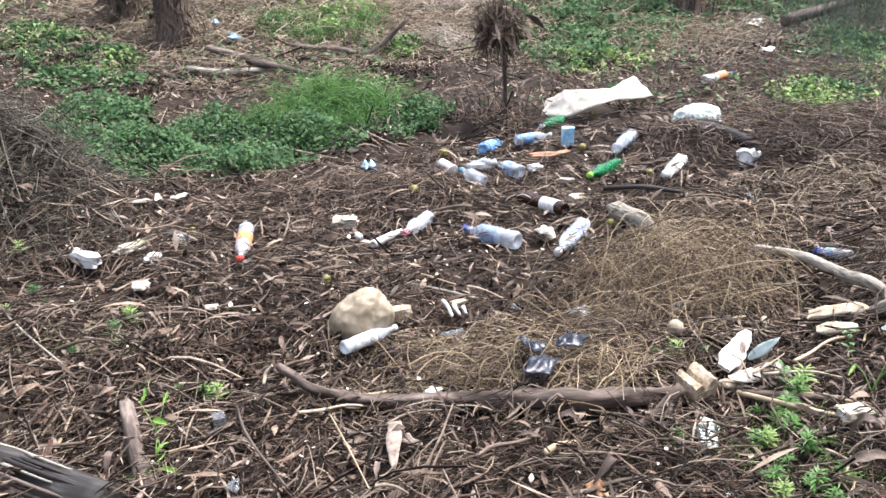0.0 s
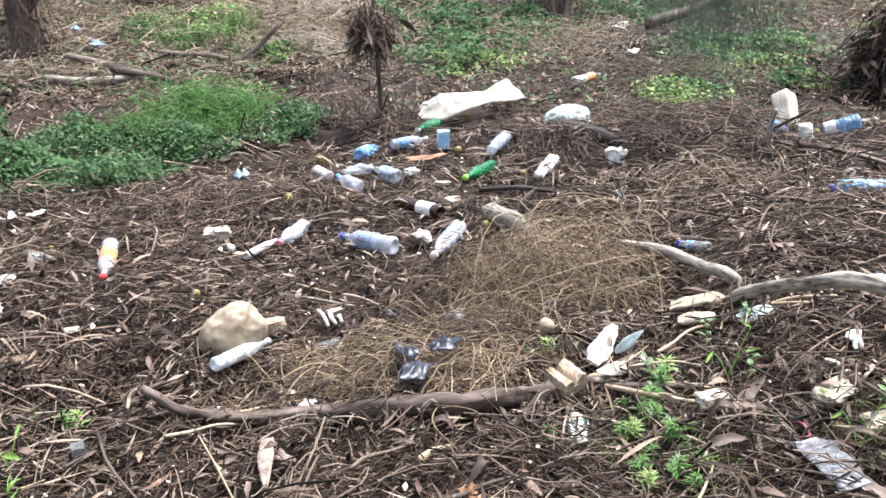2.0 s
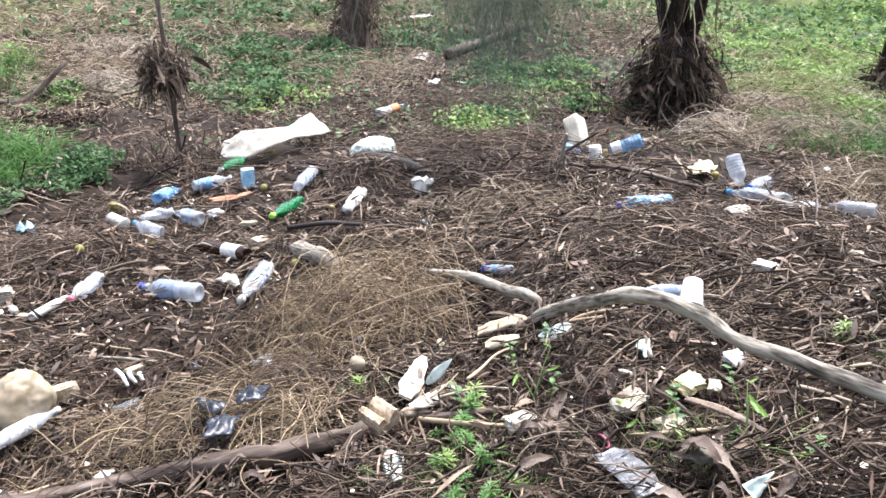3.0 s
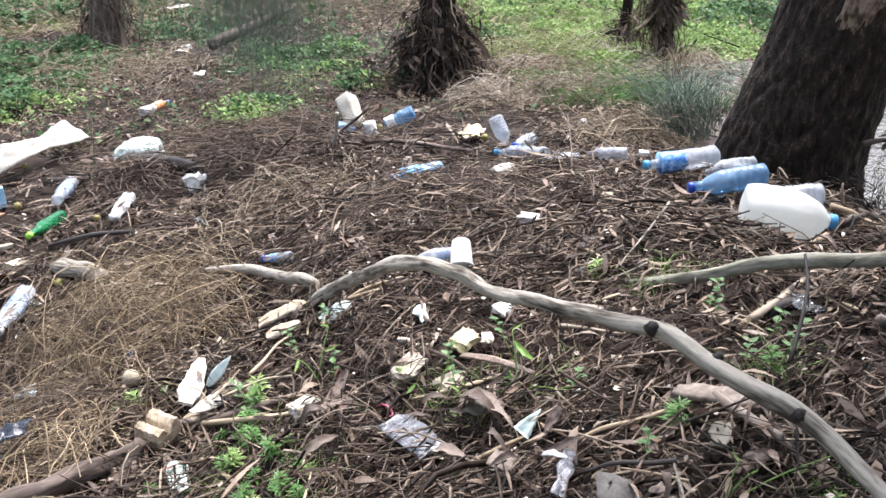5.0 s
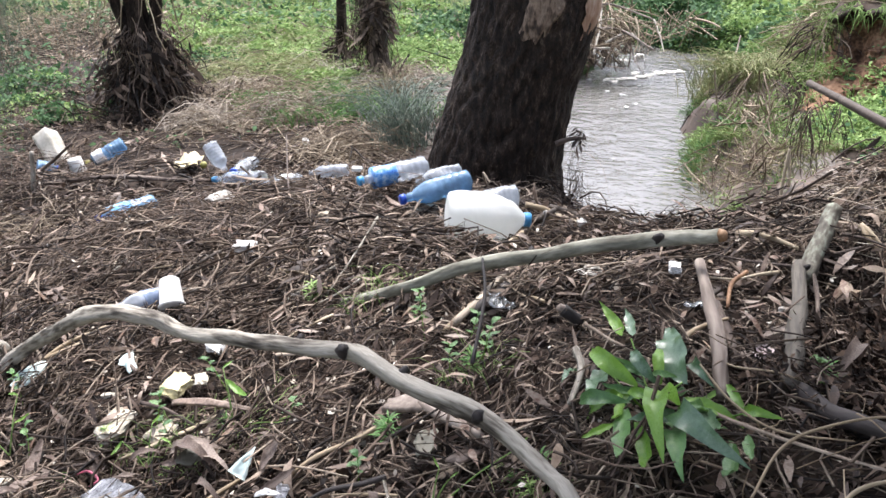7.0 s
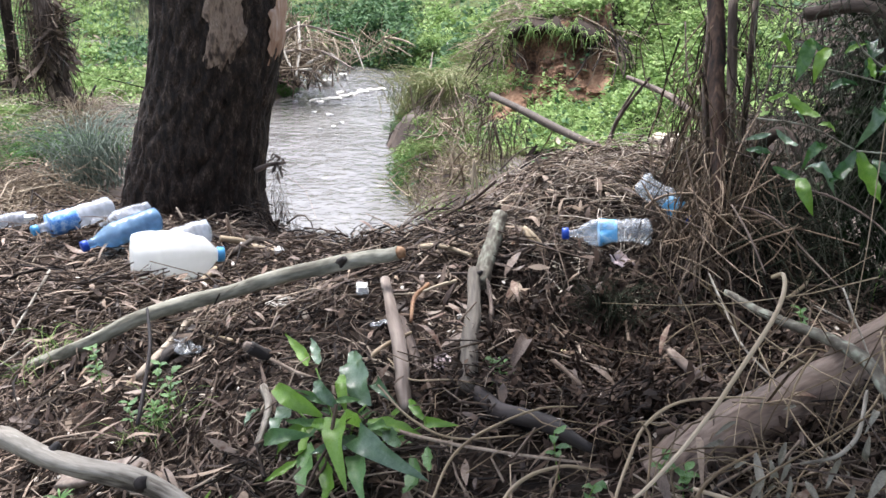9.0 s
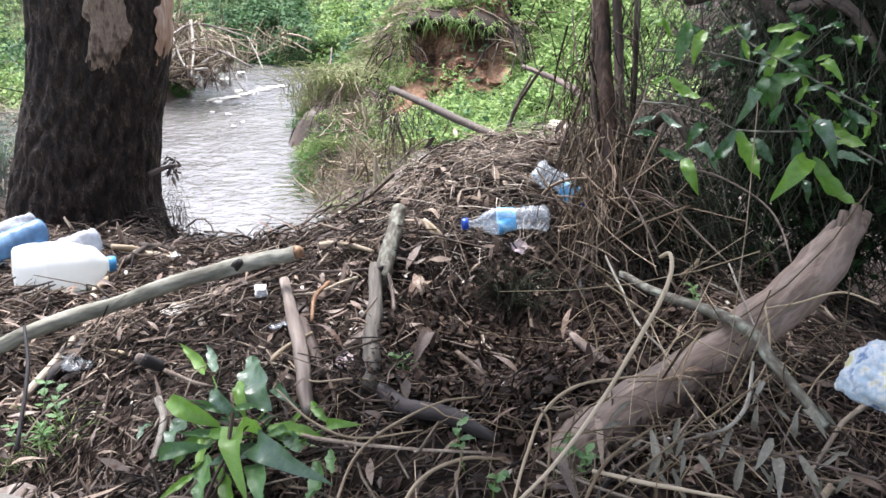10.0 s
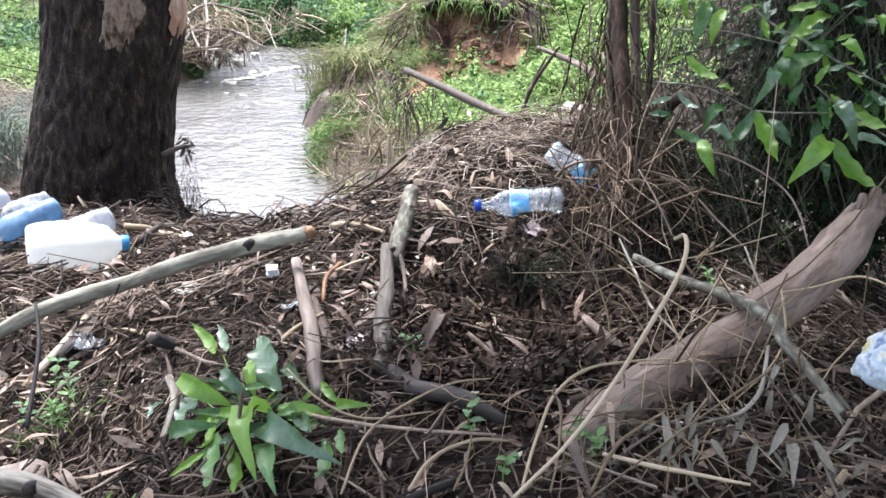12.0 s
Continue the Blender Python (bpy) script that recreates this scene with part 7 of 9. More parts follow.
bough = new("leafy_bough")
bough.location = (2.076, -0.709, 1.025)
for p in ([(2.129, -0.281, 1.010), (2.081, -0.368, 1.009), (2.041, -0.454, 0.976)], [(2.041, -0.454, 0.976), (2.031, -0.507, 0.976), (1.997, -0.576, 0.986)], [(2.165, -0.303, 1.106), (2.115, -0.398, 1.109), (2.055, -0.505, 1.093)], [(1.994, -0.689, 1.019), (2.009, -0.594, 1.065), (2.058, -0.504, 1.112)], [(2.058, -0.504, 1.112), (2.091, -0.457, 1.139), (2.123, -0.416, 1.186)], [(1.952, -0.691, 0.940), (1.991, -0.602, 0.988), (2.034, -0.549, 1.028)]):
    stalk(bough, p, 0.0022, M_LICHEN, "twig")
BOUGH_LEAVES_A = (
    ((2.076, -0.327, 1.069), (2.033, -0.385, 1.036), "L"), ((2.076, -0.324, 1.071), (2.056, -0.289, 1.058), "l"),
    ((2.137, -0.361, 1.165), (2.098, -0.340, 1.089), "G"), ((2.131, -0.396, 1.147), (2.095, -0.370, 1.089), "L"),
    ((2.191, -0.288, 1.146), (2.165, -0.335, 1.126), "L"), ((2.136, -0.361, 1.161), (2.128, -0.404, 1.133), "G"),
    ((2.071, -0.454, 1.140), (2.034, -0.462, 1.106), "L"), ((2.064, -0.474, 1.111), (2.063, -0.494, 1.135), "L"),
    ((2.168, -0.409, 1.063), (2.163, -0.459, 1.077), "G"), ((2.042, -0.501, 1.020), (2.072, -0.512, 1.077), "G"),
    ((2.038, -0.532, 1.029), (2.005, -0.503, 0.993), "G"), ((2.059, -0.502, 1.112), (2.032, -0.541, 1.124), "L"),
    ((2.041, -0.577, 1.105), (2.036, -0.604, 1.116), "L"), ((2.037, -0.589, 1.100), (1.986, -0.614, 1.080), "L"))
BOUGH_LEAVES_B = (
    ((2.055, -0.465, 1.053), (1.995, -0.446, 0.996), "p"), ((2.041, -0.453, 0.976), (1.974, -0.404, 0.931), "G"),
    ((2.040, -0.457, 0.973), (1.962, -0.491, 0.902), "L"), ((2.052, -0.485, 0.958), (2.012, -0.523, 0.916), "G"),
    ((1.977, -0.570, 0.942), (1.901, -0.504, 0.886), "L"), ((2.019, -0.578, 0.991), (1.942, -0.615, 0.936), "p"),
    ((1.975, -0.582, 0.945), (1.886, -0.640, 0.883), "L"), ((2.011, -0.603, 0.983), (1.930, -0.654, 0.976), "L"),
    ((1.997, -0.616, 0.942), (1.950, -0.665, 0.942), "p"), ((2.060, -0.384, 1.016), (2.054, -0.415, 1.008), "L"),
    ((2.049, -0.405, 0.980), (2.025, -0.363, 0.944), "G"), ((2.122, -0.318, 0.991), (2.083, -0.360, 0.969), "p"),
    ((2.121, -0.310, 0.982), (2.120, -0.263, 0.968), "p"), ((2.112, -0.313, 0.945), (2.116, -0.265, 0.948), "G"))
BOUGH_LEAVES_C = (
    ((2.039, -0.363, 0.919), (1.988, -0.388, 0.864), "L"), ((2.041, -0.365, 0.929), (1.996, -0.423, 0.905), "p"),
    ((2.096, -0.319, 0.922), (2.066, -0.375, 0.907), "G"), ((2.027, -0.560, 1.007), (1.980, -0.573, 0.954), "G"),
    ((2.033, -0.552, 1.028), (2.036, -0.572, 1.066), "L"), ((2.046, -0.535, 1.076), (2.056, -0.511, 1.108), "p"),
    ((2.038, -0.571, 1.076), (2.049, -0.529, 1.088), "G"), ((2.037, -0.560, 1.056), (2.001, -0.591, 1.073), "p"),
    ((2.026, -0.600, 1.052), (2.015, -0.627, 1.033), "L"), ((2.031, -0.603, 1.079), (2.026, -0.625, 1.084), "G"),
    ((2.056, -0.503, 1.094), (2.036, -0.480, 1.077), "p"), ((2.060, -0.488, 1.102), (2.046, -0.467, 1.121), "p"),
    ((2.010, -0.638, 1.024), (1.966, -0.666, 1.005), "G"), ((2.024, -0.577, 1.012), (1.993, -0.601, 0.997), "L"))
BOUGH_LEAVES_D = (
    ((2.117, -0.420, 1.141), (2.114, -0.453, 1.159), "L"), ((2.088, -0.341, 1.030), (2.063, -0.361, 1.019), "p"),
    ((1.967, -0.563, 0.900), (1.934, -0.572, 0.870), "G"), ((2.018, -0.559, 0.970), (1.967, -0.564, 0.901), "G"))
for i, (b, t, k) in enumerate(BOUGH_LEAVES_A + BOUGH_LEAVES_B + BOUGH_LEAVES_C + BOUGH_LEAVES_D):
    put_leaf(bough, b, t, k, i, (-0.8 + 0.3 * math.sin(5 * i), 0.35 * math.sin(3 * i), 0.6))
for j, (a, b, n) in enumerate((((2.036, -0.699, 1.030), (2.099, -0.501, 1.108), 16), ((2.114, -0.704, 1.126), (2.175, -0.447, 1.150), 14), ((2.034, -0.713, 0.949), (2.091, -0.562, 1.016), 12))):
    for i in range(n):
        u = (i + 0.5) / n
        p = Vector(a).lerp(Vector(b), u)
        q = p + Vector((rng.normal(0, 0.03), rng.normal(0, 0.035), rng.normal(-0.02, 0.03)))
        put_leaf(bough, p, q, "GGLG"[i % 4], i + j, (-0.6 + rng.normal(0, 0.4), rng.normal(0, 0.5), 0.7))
tagged(bough, "leafy green bough with glossy pointed leaves", "bough")

stuff("dry_vines", "tangle of thin dry vines and twigs over the log foot", "vines", [
    straw(40, 1.35, -0.3, 0.35, 0.3, 0, 0.2, 0.5, 0.0013, 0.12, 7), straw(24, 1.75, -0.25, 0.3, 0.3, 0, 0.16, 0.5, 0.0013, 0.12, 7),
    straw(24, 1.6, 0.1, 0.3, 0.25, 0, 0.15, 0.3, 0.0014, 0.08, 7), tangle(60, (1.561, -0.359, 0.726), (0.25, 0.2, 0.12), 0.0012, 0.25)], M_STRAW)
stuff("brown_twig_tangle", "mass of thin brown twigs behind a log", "twigs", [straw(120, 1.75, -0.75, 0.18, 0.18, 0, 0.1, 0.3, 0.0014, 0.08, 7), straw(100, 1.95, -0.75, 0.15, 0.15, 0, 0.1, 0.3, 0.0014, 0.08, 7)], M_WRACK)

tussock(2.298, 0.005, 130, 0.17, M_SHADENEEDLE, "grass_tussock", "drooping grey-green reed tuft in the hollow", 0.0014, 1.0, 0.03)

# dead grey-green leaves caught in the twigs by the log
fan = new("dead_leaf_spray")
fan.location = (1.420, -0.311, 0.680)
stalk(fan, ((1.291, -0.526, 0.752), (1.371, -0.408, 0.723), (1.430, -0.281, 0.689)), 0.0018, M_BROWNBARK, "twig")
stalk(fan, ((1.198, -0.449, 0.763), (1.325, -0.442, 0.759), (1.456, -0.411, 0.764)), 0.0018, M_BROWNBARK, "twig")
for i, (b, t) in enumerate((((1.436, -0.284, 0.699), (1.333, -0.293, 0.693)), ((1.443, -0.321, 0.716), (1.377, -0.306, 0.706)), ((1.352, -0.422, 0.755), (1.277, -0.384, 0.741)),
                            ((1.304, -0.416, 0.755), (1.208, -0.406, 0.759)), ((1.475, -0.429, 0.762), (1.424, -0.407, 0.748)), ((1.424, -0.438, 0.759), (1.382, -0.454, 0.758)),
                            ((1.304, -0.443, 0.766), (1.224, -0.455, 0.766)), ((1.365, -0.339, 0.713), (1.307, -0.360, 0.707)), ((1.458, -0.244, 0.691), (1.417, -0.204, 0.699)),
                            ((1.394, -0.469, 0.764), (1.321, -0.483, 0.773)), ((1.328, -0.386, 0.743), (1.247, -0.363, 0.729)), ((1.376, -0.292, 0.701), (1.311, -0.267, 0.694)),
                            ((1.554, -0.344, 0.710), (1.525, -0.317, 0.714)), ((1.576, -0.301, 0.699), (1.548, -0.294, 0.690)))):
    put_leaf(fan, b, Vector(b).lerp(Vector(t), 0.75), "d", i)
for i in range(24):
    p = Vector((1.368, -0.393, 0.732)) + Vector((rng.uniform(-0.06, 0.12), rng.uniform(-0.15, 0.15), rng.uniform(-0.08, 0.02)))
    put_leaf(fan, p, p + Vector((rng.uniform(-0.02, 0.035), rng.uniform(-0.035, 0.035), rng.uniform(-0.05, -0.015))), "d", i, (-0.7, rng.normal(0, 0.5), 0.5))
tagged(fan, "spray of curled grey dead leaves on twigs", "dead leaves")


# ---- litter: bottles and containers ----
bottle((-0.989, 3.510, -0.076), (-0.913, 3.082, -0.051), 0.036, M_CLEAR, M_RED, M_ORANGE, "clear soft drink bottle, red cap, orange label, on mulch", "soft_drink_bottle", (0.3, 0.6), 0.06, 1.0)
bottle((0.255, 3.397, -0.104), (0.013, 3.615, -0.130), 0.043, M_CLEAR, M_BLUE, M_LABELFAINT, "clear water bottle with dark blue cap on mulch", "water_bottle", (0.35, 0.7), 0.06, 2.0)
bottle((0.558, 3.506, -0.065), (0.393, 3.103, -0.033), 0.038, M_CLEAR, M_WHITE, M_LABELFAINT, "crushed clear bottle lying on white scraps", "water_bottle", (0.3, 0.6), 0.25, 3.0)
bottle((0.928, 4.689, -0.164), (0.699, 4.312, -0.107), 0.037, M_GREENPET, M_LIMECAP, None, "bright green plastic soft drink bottle", "soft_drink_bottle", dent=0.2, seed=4.0)
bottle((0.720, 5.765, -0.183), (0.539, 5.394, -0.124), 0.04, M_GREENPET, M_WHITE, None, "squat green plastic bottle with white cap", "soft_drink_bottle", dent=0.25, seed=5.0)
bottle((0.352, 5.201, -0.166), (0.594, 5.257, -0.145), 0.036, M_CLEAR, M_WHITE, M_LABELBLUE, "clear water bottle with blue printed label", "water_bottle", (0.12, 0.5), 0.12, 6.0)
bottle((1.094, 5.126, -0.109), (0.938, 4.840, -0.118), 0.042, M_CLEAR, None, M_LABELFAINT, "short clear plastic bottle without cap", "plastic_bottle", (0.3, 0.6), 0.15, 7.0, neck=0.7)
bottle((0.130, 4.369, -0.164), (-0.000, 4.479, -0.125), 0.04, M_CLEAR, M_SKYBLUE, None, "clear dented water bottle with light blue cap", "water_bottle", dent=0.18, seed=8.0)
bottle((0.202, 4.652, -0.138), (0.036, 4.539, -0.118), 0.036, M_CLEAR, None, None, "crumpled clear bottle among white scraps", "water_bottle", dent=0.35, seed=9.0)
bottle((0.346, 4.486, -0.148), (0.224, 4.626, -0.140), 0.042, M_CLEAR, None, M_LABELFAINT, "crumpled clear bottle with torn label", "water_bottle", (0.4, 0.6), 0.35, 10.0)
bottle((0.130, 4.794, -0.097), (0.262, 5.161, -0.164), 0.038, M_CLEARBLUE, None, M_LABELBLUE, "crumpled blue plastic bottle", "plastic_bottle", (0.2, 0.5), 0.35, 11.0)
bottle((0.499, 3.712, -0.074), (0.247, 4.182, -0.158), 0.034, M_AMBER, None, M_LABELWHITE, "brown glass beer bottle with white label", "beer_bottle", (0.1, 0.34), 0.0, 12.0, ridges=0, neck=0.4)
bottle((-0.157, 3.793, -0.139), (-0.268, 3.545, -0.126), 0.036, M_CLEAR, M_PINK, None, "crushed clear bottle with pink cap", "plastic_bottle", dent=0.3, seed=13.0)
bottle((-0.387, 3.307, -0.078), (-0.283, 3.600, -0.134), 0.018, M_WHITE, None, None, "slim white plastic tube", "plastic_tube", dent=0.1, seed=14.0, ridges=0, neck=0.6, category="tube")
bottle((-0.375, 2.241, 0.028), (-0.218, 2.409, 0.010), 0.023, M_CLEAR, M_WHITE, M_LABELWHITE, "grey-white bottle under a cream sack", "plastic_bottle", (0.2, 0.6), 0.15, 15.0)
bottle((1.400, 2.732, 0.117), (1.344, 2.874, 0.070), 0.02, M_CLEAR, M_BLUE, M_LABELBLUE, "small clear bottle with big blue cap", "small_bottle", (0.5, 0.75), 0.1, 16.0, neck=0.8)
bottle((1.979, 6.724, -0.115), (2.331, 7.128, -0.147), 0.04, M_WHITE, M_BLUE, M_ORANGE, "white and orange bottle in dry grass", "plastic_bottle", (0.4, 0.75), 0.1, 17.0)
bottle((2.467, 3.238, 0.131), (2.167, 3.237, 0.142), 0.043, M_CLEARBLUE, M_BLUE, M_LABELSKY, "crumpled clear bottle, sky-blue label, blue cap", "water_bottle", (0.5, 0.85), 0.2, 18.0)
bottle((3.086, 3.594, 0.225), (3.098, 3.495, 0.084), 0.045, M_CLEAR, None, None, "tall clear bottle standing in a pile", "water_bottle", dent=0.12, seed=19.0)
bottle((2.841, 2.895, 0.209), (3.001, 3.479, 0.063), 0.038, M_CLEAR, M_SKYBLUE, M_LABELFAINT, "clear water bottle with sky-blue cap", "water_bottle", (0.4, 0.7), 0.2, 20.0)
bottle((3.659, 3.922, -0.069), (3.126, 3.471, 0.075), 0.042, M_CLEAR, M_BLUE, None, "dented clear bottle with blue cap", "water_bottle", dent=0.25, seed=21.0)
bottle((3.440, 3.289, -0.022), (2.787, 2.823, 0.208), 0.038, M_CLEAR, None, M_LABELWHITE, "crumpled clear bottle with pale label", "water_bottle", (0.3, 0.6), 0.35, 22.0)
bottle((3.632, 3.085, 0.016), (3.524, 3.290, -0.008), 0.038, M_CLEAR, None, None, "dirty clear bottle half buried in wrack", "water_bottle", dent=0.25, seed=23.0)
bottle((3.054, 2.064, 0.342), (2.767, 2.206, 0.324), 0.046, M_CLEAR, M_SKYBLUE, M_LABELBLUE, "large clear bottle with blue and white label", "water_bottle", (0.5, 0.85), 0.15, 24.0)
bottle((2.898, 1.727, 0.375), (2.642, 1.875, 0.337), 0.047, M_CLEARBLUE, M_BLUE, None, "large light blue water bottle, dark blue cap", "water_bottle", dent=0.1, seed=25.0)
bottle((3.041, 1.873, 0.346), (2.862, 1.967, 0.331), 0.042, M_CLEAR, None, None, "clear bottle behind a blue one", "water_bottle", dent=0.2, seed=26.0)
bottle((2.701, 1.383, 0.429), (2.565, 1.489, 0.411), 0.042, M_CLEAR, None, None, "dirty clear bottle behind a milk jug", "water_bottle", dent=0.15, seed=27.0)
bottle((3.422, 4.953, -0.033), (3.230, 5.051, -0.120), 0.05, M_CLEARBLUE, None, M_LABELWHITE, "light blue bottle with white label end", "water_bottle", (0.65, 0.95), 0.15, 28.0, neck=0.8)
bottle((2.911, 5.184, -0.099), (3.021, 5.127, -0.133), 0.04, M_CLEARBLUE, M_BLUE, None, "dark blue crushed bottle by a jug", "plastic_bottle", dent=0.25, seed=29.0)
bottle((1.690, 2.057, 0.270), (1.533, 2.076, 0.281), 0.03, M_CLEAR, None, M_LABELFAINT, "clear bottle behind a white cup", "water_bottle", (0.2, 0.5), 0.2, 30.0)
bottle((2.504, -0.080, 0.622), (2.446, 0.143, 0.616), 0.036, M_CLEARTHIN, M_BLUE, M_LABELSKY, "dented clear bottle with sky-blue label", "water_bottle", (0.42, 0.62), 0.5, 31.0)
bottle((2.594, -0.040, 0.733), (2.560, -0.180, 0.640), 0.034, M_CLEARTHIN, M_BLUE, M_LABELSKY, "crushed clear bottle leaning in wrack", "water_bottle", (0.55, 0.8), 0.5, 32.0)


def milk_jug(base, tip, w, label, body=None, capped=True):
    """A milk bottle on its side: square body with rounded edges, sloped shoulder, moulded grip, screw cap."""
    n = (Vector(tip) - Vector(base)).length
    hub = new("milk_jug")
    hub.matrix_world = axis(base, tip, 20)
    bm = lathe([(w * 0.5, 0.012), (w * 0.78, 0.002), (w * 0.92, 0.008), (w * 0.985, 0.026), (w, 0.045), (w, n * 0.24), (w * 0.975, n * 0.27), (w * 0.975, n * 0.3), (w, n * 0.33), (w * 0.99, n * 0.52), (w * 0.93, n * 0.63), (w * 0.8, n * 0.73), (w * 0.6, n * 0.82), (w * 0.38, n * 0.88), (w * 0.27, n * 0.905), (w * 0.26, n * 0.93)], 32, 0.09, 2.0, 0.22)
    part("body", bm, body or M_JUG, hub)
    if capped:
        part("cap", lathe([(w * 0.3, n * 0.92), (w * 0.31, n * 0.925), (w * 0.31, n * 0.99), (w * 0.27, n)], 18), M_SKYBLUE, hub, "light blue screw cap")
    part("grip", tube([(w * 0.62, 0, n * 0.84), (w * 1.02, 0, n * 0.78), (w * 1.08, 0, n * 0.66), (w * 0.95, 0, n * 0.56)], [w * 0.16, w * 0.17, w * 0.17, w * 0.16], 10, 6, 0.02), body or M_JUG, hub, "moulded hollow grip")
    return tagged(hub, label, "milk jug", "littered bottles")


milk_jug((2.393, 1.470, 0.431), (2.579, 1.256, 0.397), 0.079, "white milky plastic milk jug, light blue cap")


def square_can(base, tip, w, material, label):
    """A square-shouldered plastic container with a sunk top and rounded corners."""
    n = (Vector(tip) - Vector(base)).length
    hub = new("plastic_container")
    hub.matrix_world = axis(base, tip, 40)
    part("body", lathe([(w * 0.9, 0.0), (w, 0.012), (w, n * 0.3), (w * 0.97, n * 0.33), (w * 0.97, n * 0.62), (w, n * 0.66), (w, n * 0.94), (w * 0.93, n * 0.99), (w * 0.8, n), (w * 0.72, n * 0.97), (w * 0.1, n * 0.96)], 32, 0.06, 3.0, 0.85), material, hub)
    part("rim", lathe([(w * 0.3, n * 0.96), (w * 0.32, n * 0.99), (w * 0.25, n * 1.0)], 16), material, hub)
    return tagged(hub, label, "container")


square_can((3.207, 5.425, -0.220), (3.247, 5.653, -0.016), 0.066, M_JUGOLD, "dirty cream plastic container standing in wrack")


def cup(at, tip, r0, r1, material, label):
    n = (Vector(tip) - Vector(at)).length
    hub = new("plastic_cup")
    hub.matrix_world = axis(at, tip)
    part("wall", lathe([(r0 * 0.93, 0.004), (r0, 0.0), (r0 * 1.05, 0.006), (r0 * 0.99, 0.01), (r1, n * 0.97), (r1 * 0.9, n), (r1 * 0.5, n * 0.985), (0.002, n * 0.98)], 24, 0.02, 1.0), material, hub)
    part("rim", lathe([(r0 * 1.0, -0.002), (r0 * 1.09, 0.0), (r0 * 1.09, 0.007), (r0 * 1.0, 0.009)], 24), material, hub)
    return tagged(hub, label, "cup")


cup((1.610, 1.907, 0.295), (1.651, 1.962, 0.356), 0.037, 0.03, M_WHITE, "upturned white foam cup behind a branch")
cup((-0.045, 4.472, -0.128), (-0.116, 4.549, -0.102), 0.034, 0.028, M_WHITE, "white cup lying on its side")
cup((3.146, 5.103, -0.185), (3.133, 5.110, -0.093), 0.05, 0.045, M_WHITE, "white plastic tub by a jug")

# ---- litter: sheets, bags, foam and scraps ----
def sheet(points, widths, material, label):
    """A long limp strip of plastic: creased, with a thickness, draped along a line."""
    path = path_of(points, 8)
    ww = np.interp(np.linspace(0, 1, len(path)), np.linspace(0, 1, len(widths)), widths)
    bm = bmesh.new()
    up_, rows = Vector((0, -0.35, 1)), []
    for i, p in enumerate(path):
        t = (path[min(i + 1, len(path) - 1)] - path[max(i - 1, 0)]).normalized()
        a = up_.cross(t).normalized()
        a = (a + Vector((0, 0, 0.5))).normalized()
        n = t.cross(a)
        row = []
        for lay in (0.0015, -0.0015):
            for k in range(9):
                v = k / 8 - 0.5
                c = 0.014 * noise.noise(Vector((i * 0.3, v * 4, 2.0))) + 0.008 * abs(noise.noise(Vector((i * 0.7, v * 8, 7.0))))
                row.append(bm.verts.new(p + a * (v * ww[i]) + n * (c + lay)))
        rows.append(row)
    for r0, r1 in zip(rows, rows[1:]):
        for k in range(8):
            bm.faces.new((r0[k], r1[k], r1[k + 1], r0[k + 1]))
            bm.faces.new((r0[9 + k], r0[10 + k], r1[10 + k], r1[9 + k]))
        bm.faces.new((r0[0], r0[9], r1[9], r1[0])), bm.faces.new((r0[8], r1[8], r1[17], r0[17]))
    return tagged(part("plastic_sheet", bm, material), label, "sheet")


sheet([(0.600, 5.884, -0.120), (0.735, 5.817, -0.081), (0.899, 5.834, -0.047), (1.100, 5.938, -0.041), (1.240, 6.021, -0.029), (1.378, 6.199, -0.041)], [0.14, 0.24, 0.16, 0.1, 0.18, 0.22], M_PAPER, "long white torn plastic sheet on mulch")

bottle((1.286, 4.637, -0.119), (1.089, 4.201, -0.075), 0.038, M_CARTON, None, M_LABELWHITE, "crushed silver-white printed bottle", "drink_bottle", (0.3, 0.6), 0.4, 2.0, neck=0.7)
chunk((1.670, 4.628, -0.152), (0.1, 0.085, 0.085), 30, M_WHITE, "foam_lump", "white rounded foam lump on litter", "foam", 3.0, 1.0, group="foam scraps")
chunk((0.679, 5.099, -0.161), (0.08, 0.06, 0.12), 5, M_SKYPALE, "blue_container", "small light blue plastic container", "container", 4.0, 0.12)
crumple((0.567, 4.927, -0.170), (0.3, 0.07), 12, M_TAN, "cardboard_strip", "reddish tan strip of cardboard", "cardboard", 5.0, 0.12, (12, 0), 10, 0.1)
ROTTEN = (-0.104, 4.780, -0.123)
crumple((-0.550, 4.671, -0.174), (0.14, 0.12), 0, M_SKYPALE, "plastic_scrap", "crumpled light blue plastic scrap", "plastic scrap", 7.0, 0.7, cells=12, ragged=0.6)
chunk((-0.571, 3.755, -0.179), (0.12, 0.08, 0.06), 0, M_FOAM, "foam_lump", "yellowed broken foam lump", "foam", 8.0, 0.5, group="foam scraps")
chunk((0.593, 3.954, -0.146), (0.08, 0.07, 0.06), 40, M_FOAM, "foam_lump", "beige broken foam lump", "foam", 9.0, 0.4, group="foam scraps")
crumple((0.395, 3.485, -0.109), (0.13, 0.1), 40, M_PAPER, "white_scrap", "white torn plastic scrap beside a bottle", "scrap", 10.0, 0.5, (10, 0), 10, 0.6)
crumple((0.565, 3.452, -0.105), (0.09, 0.07), 0, M_PAPER, "white_scrap", "white torn plastic scrap beside a bottle", "scrap", 11.0, 0.5, (10, 0), 10, 0.6)
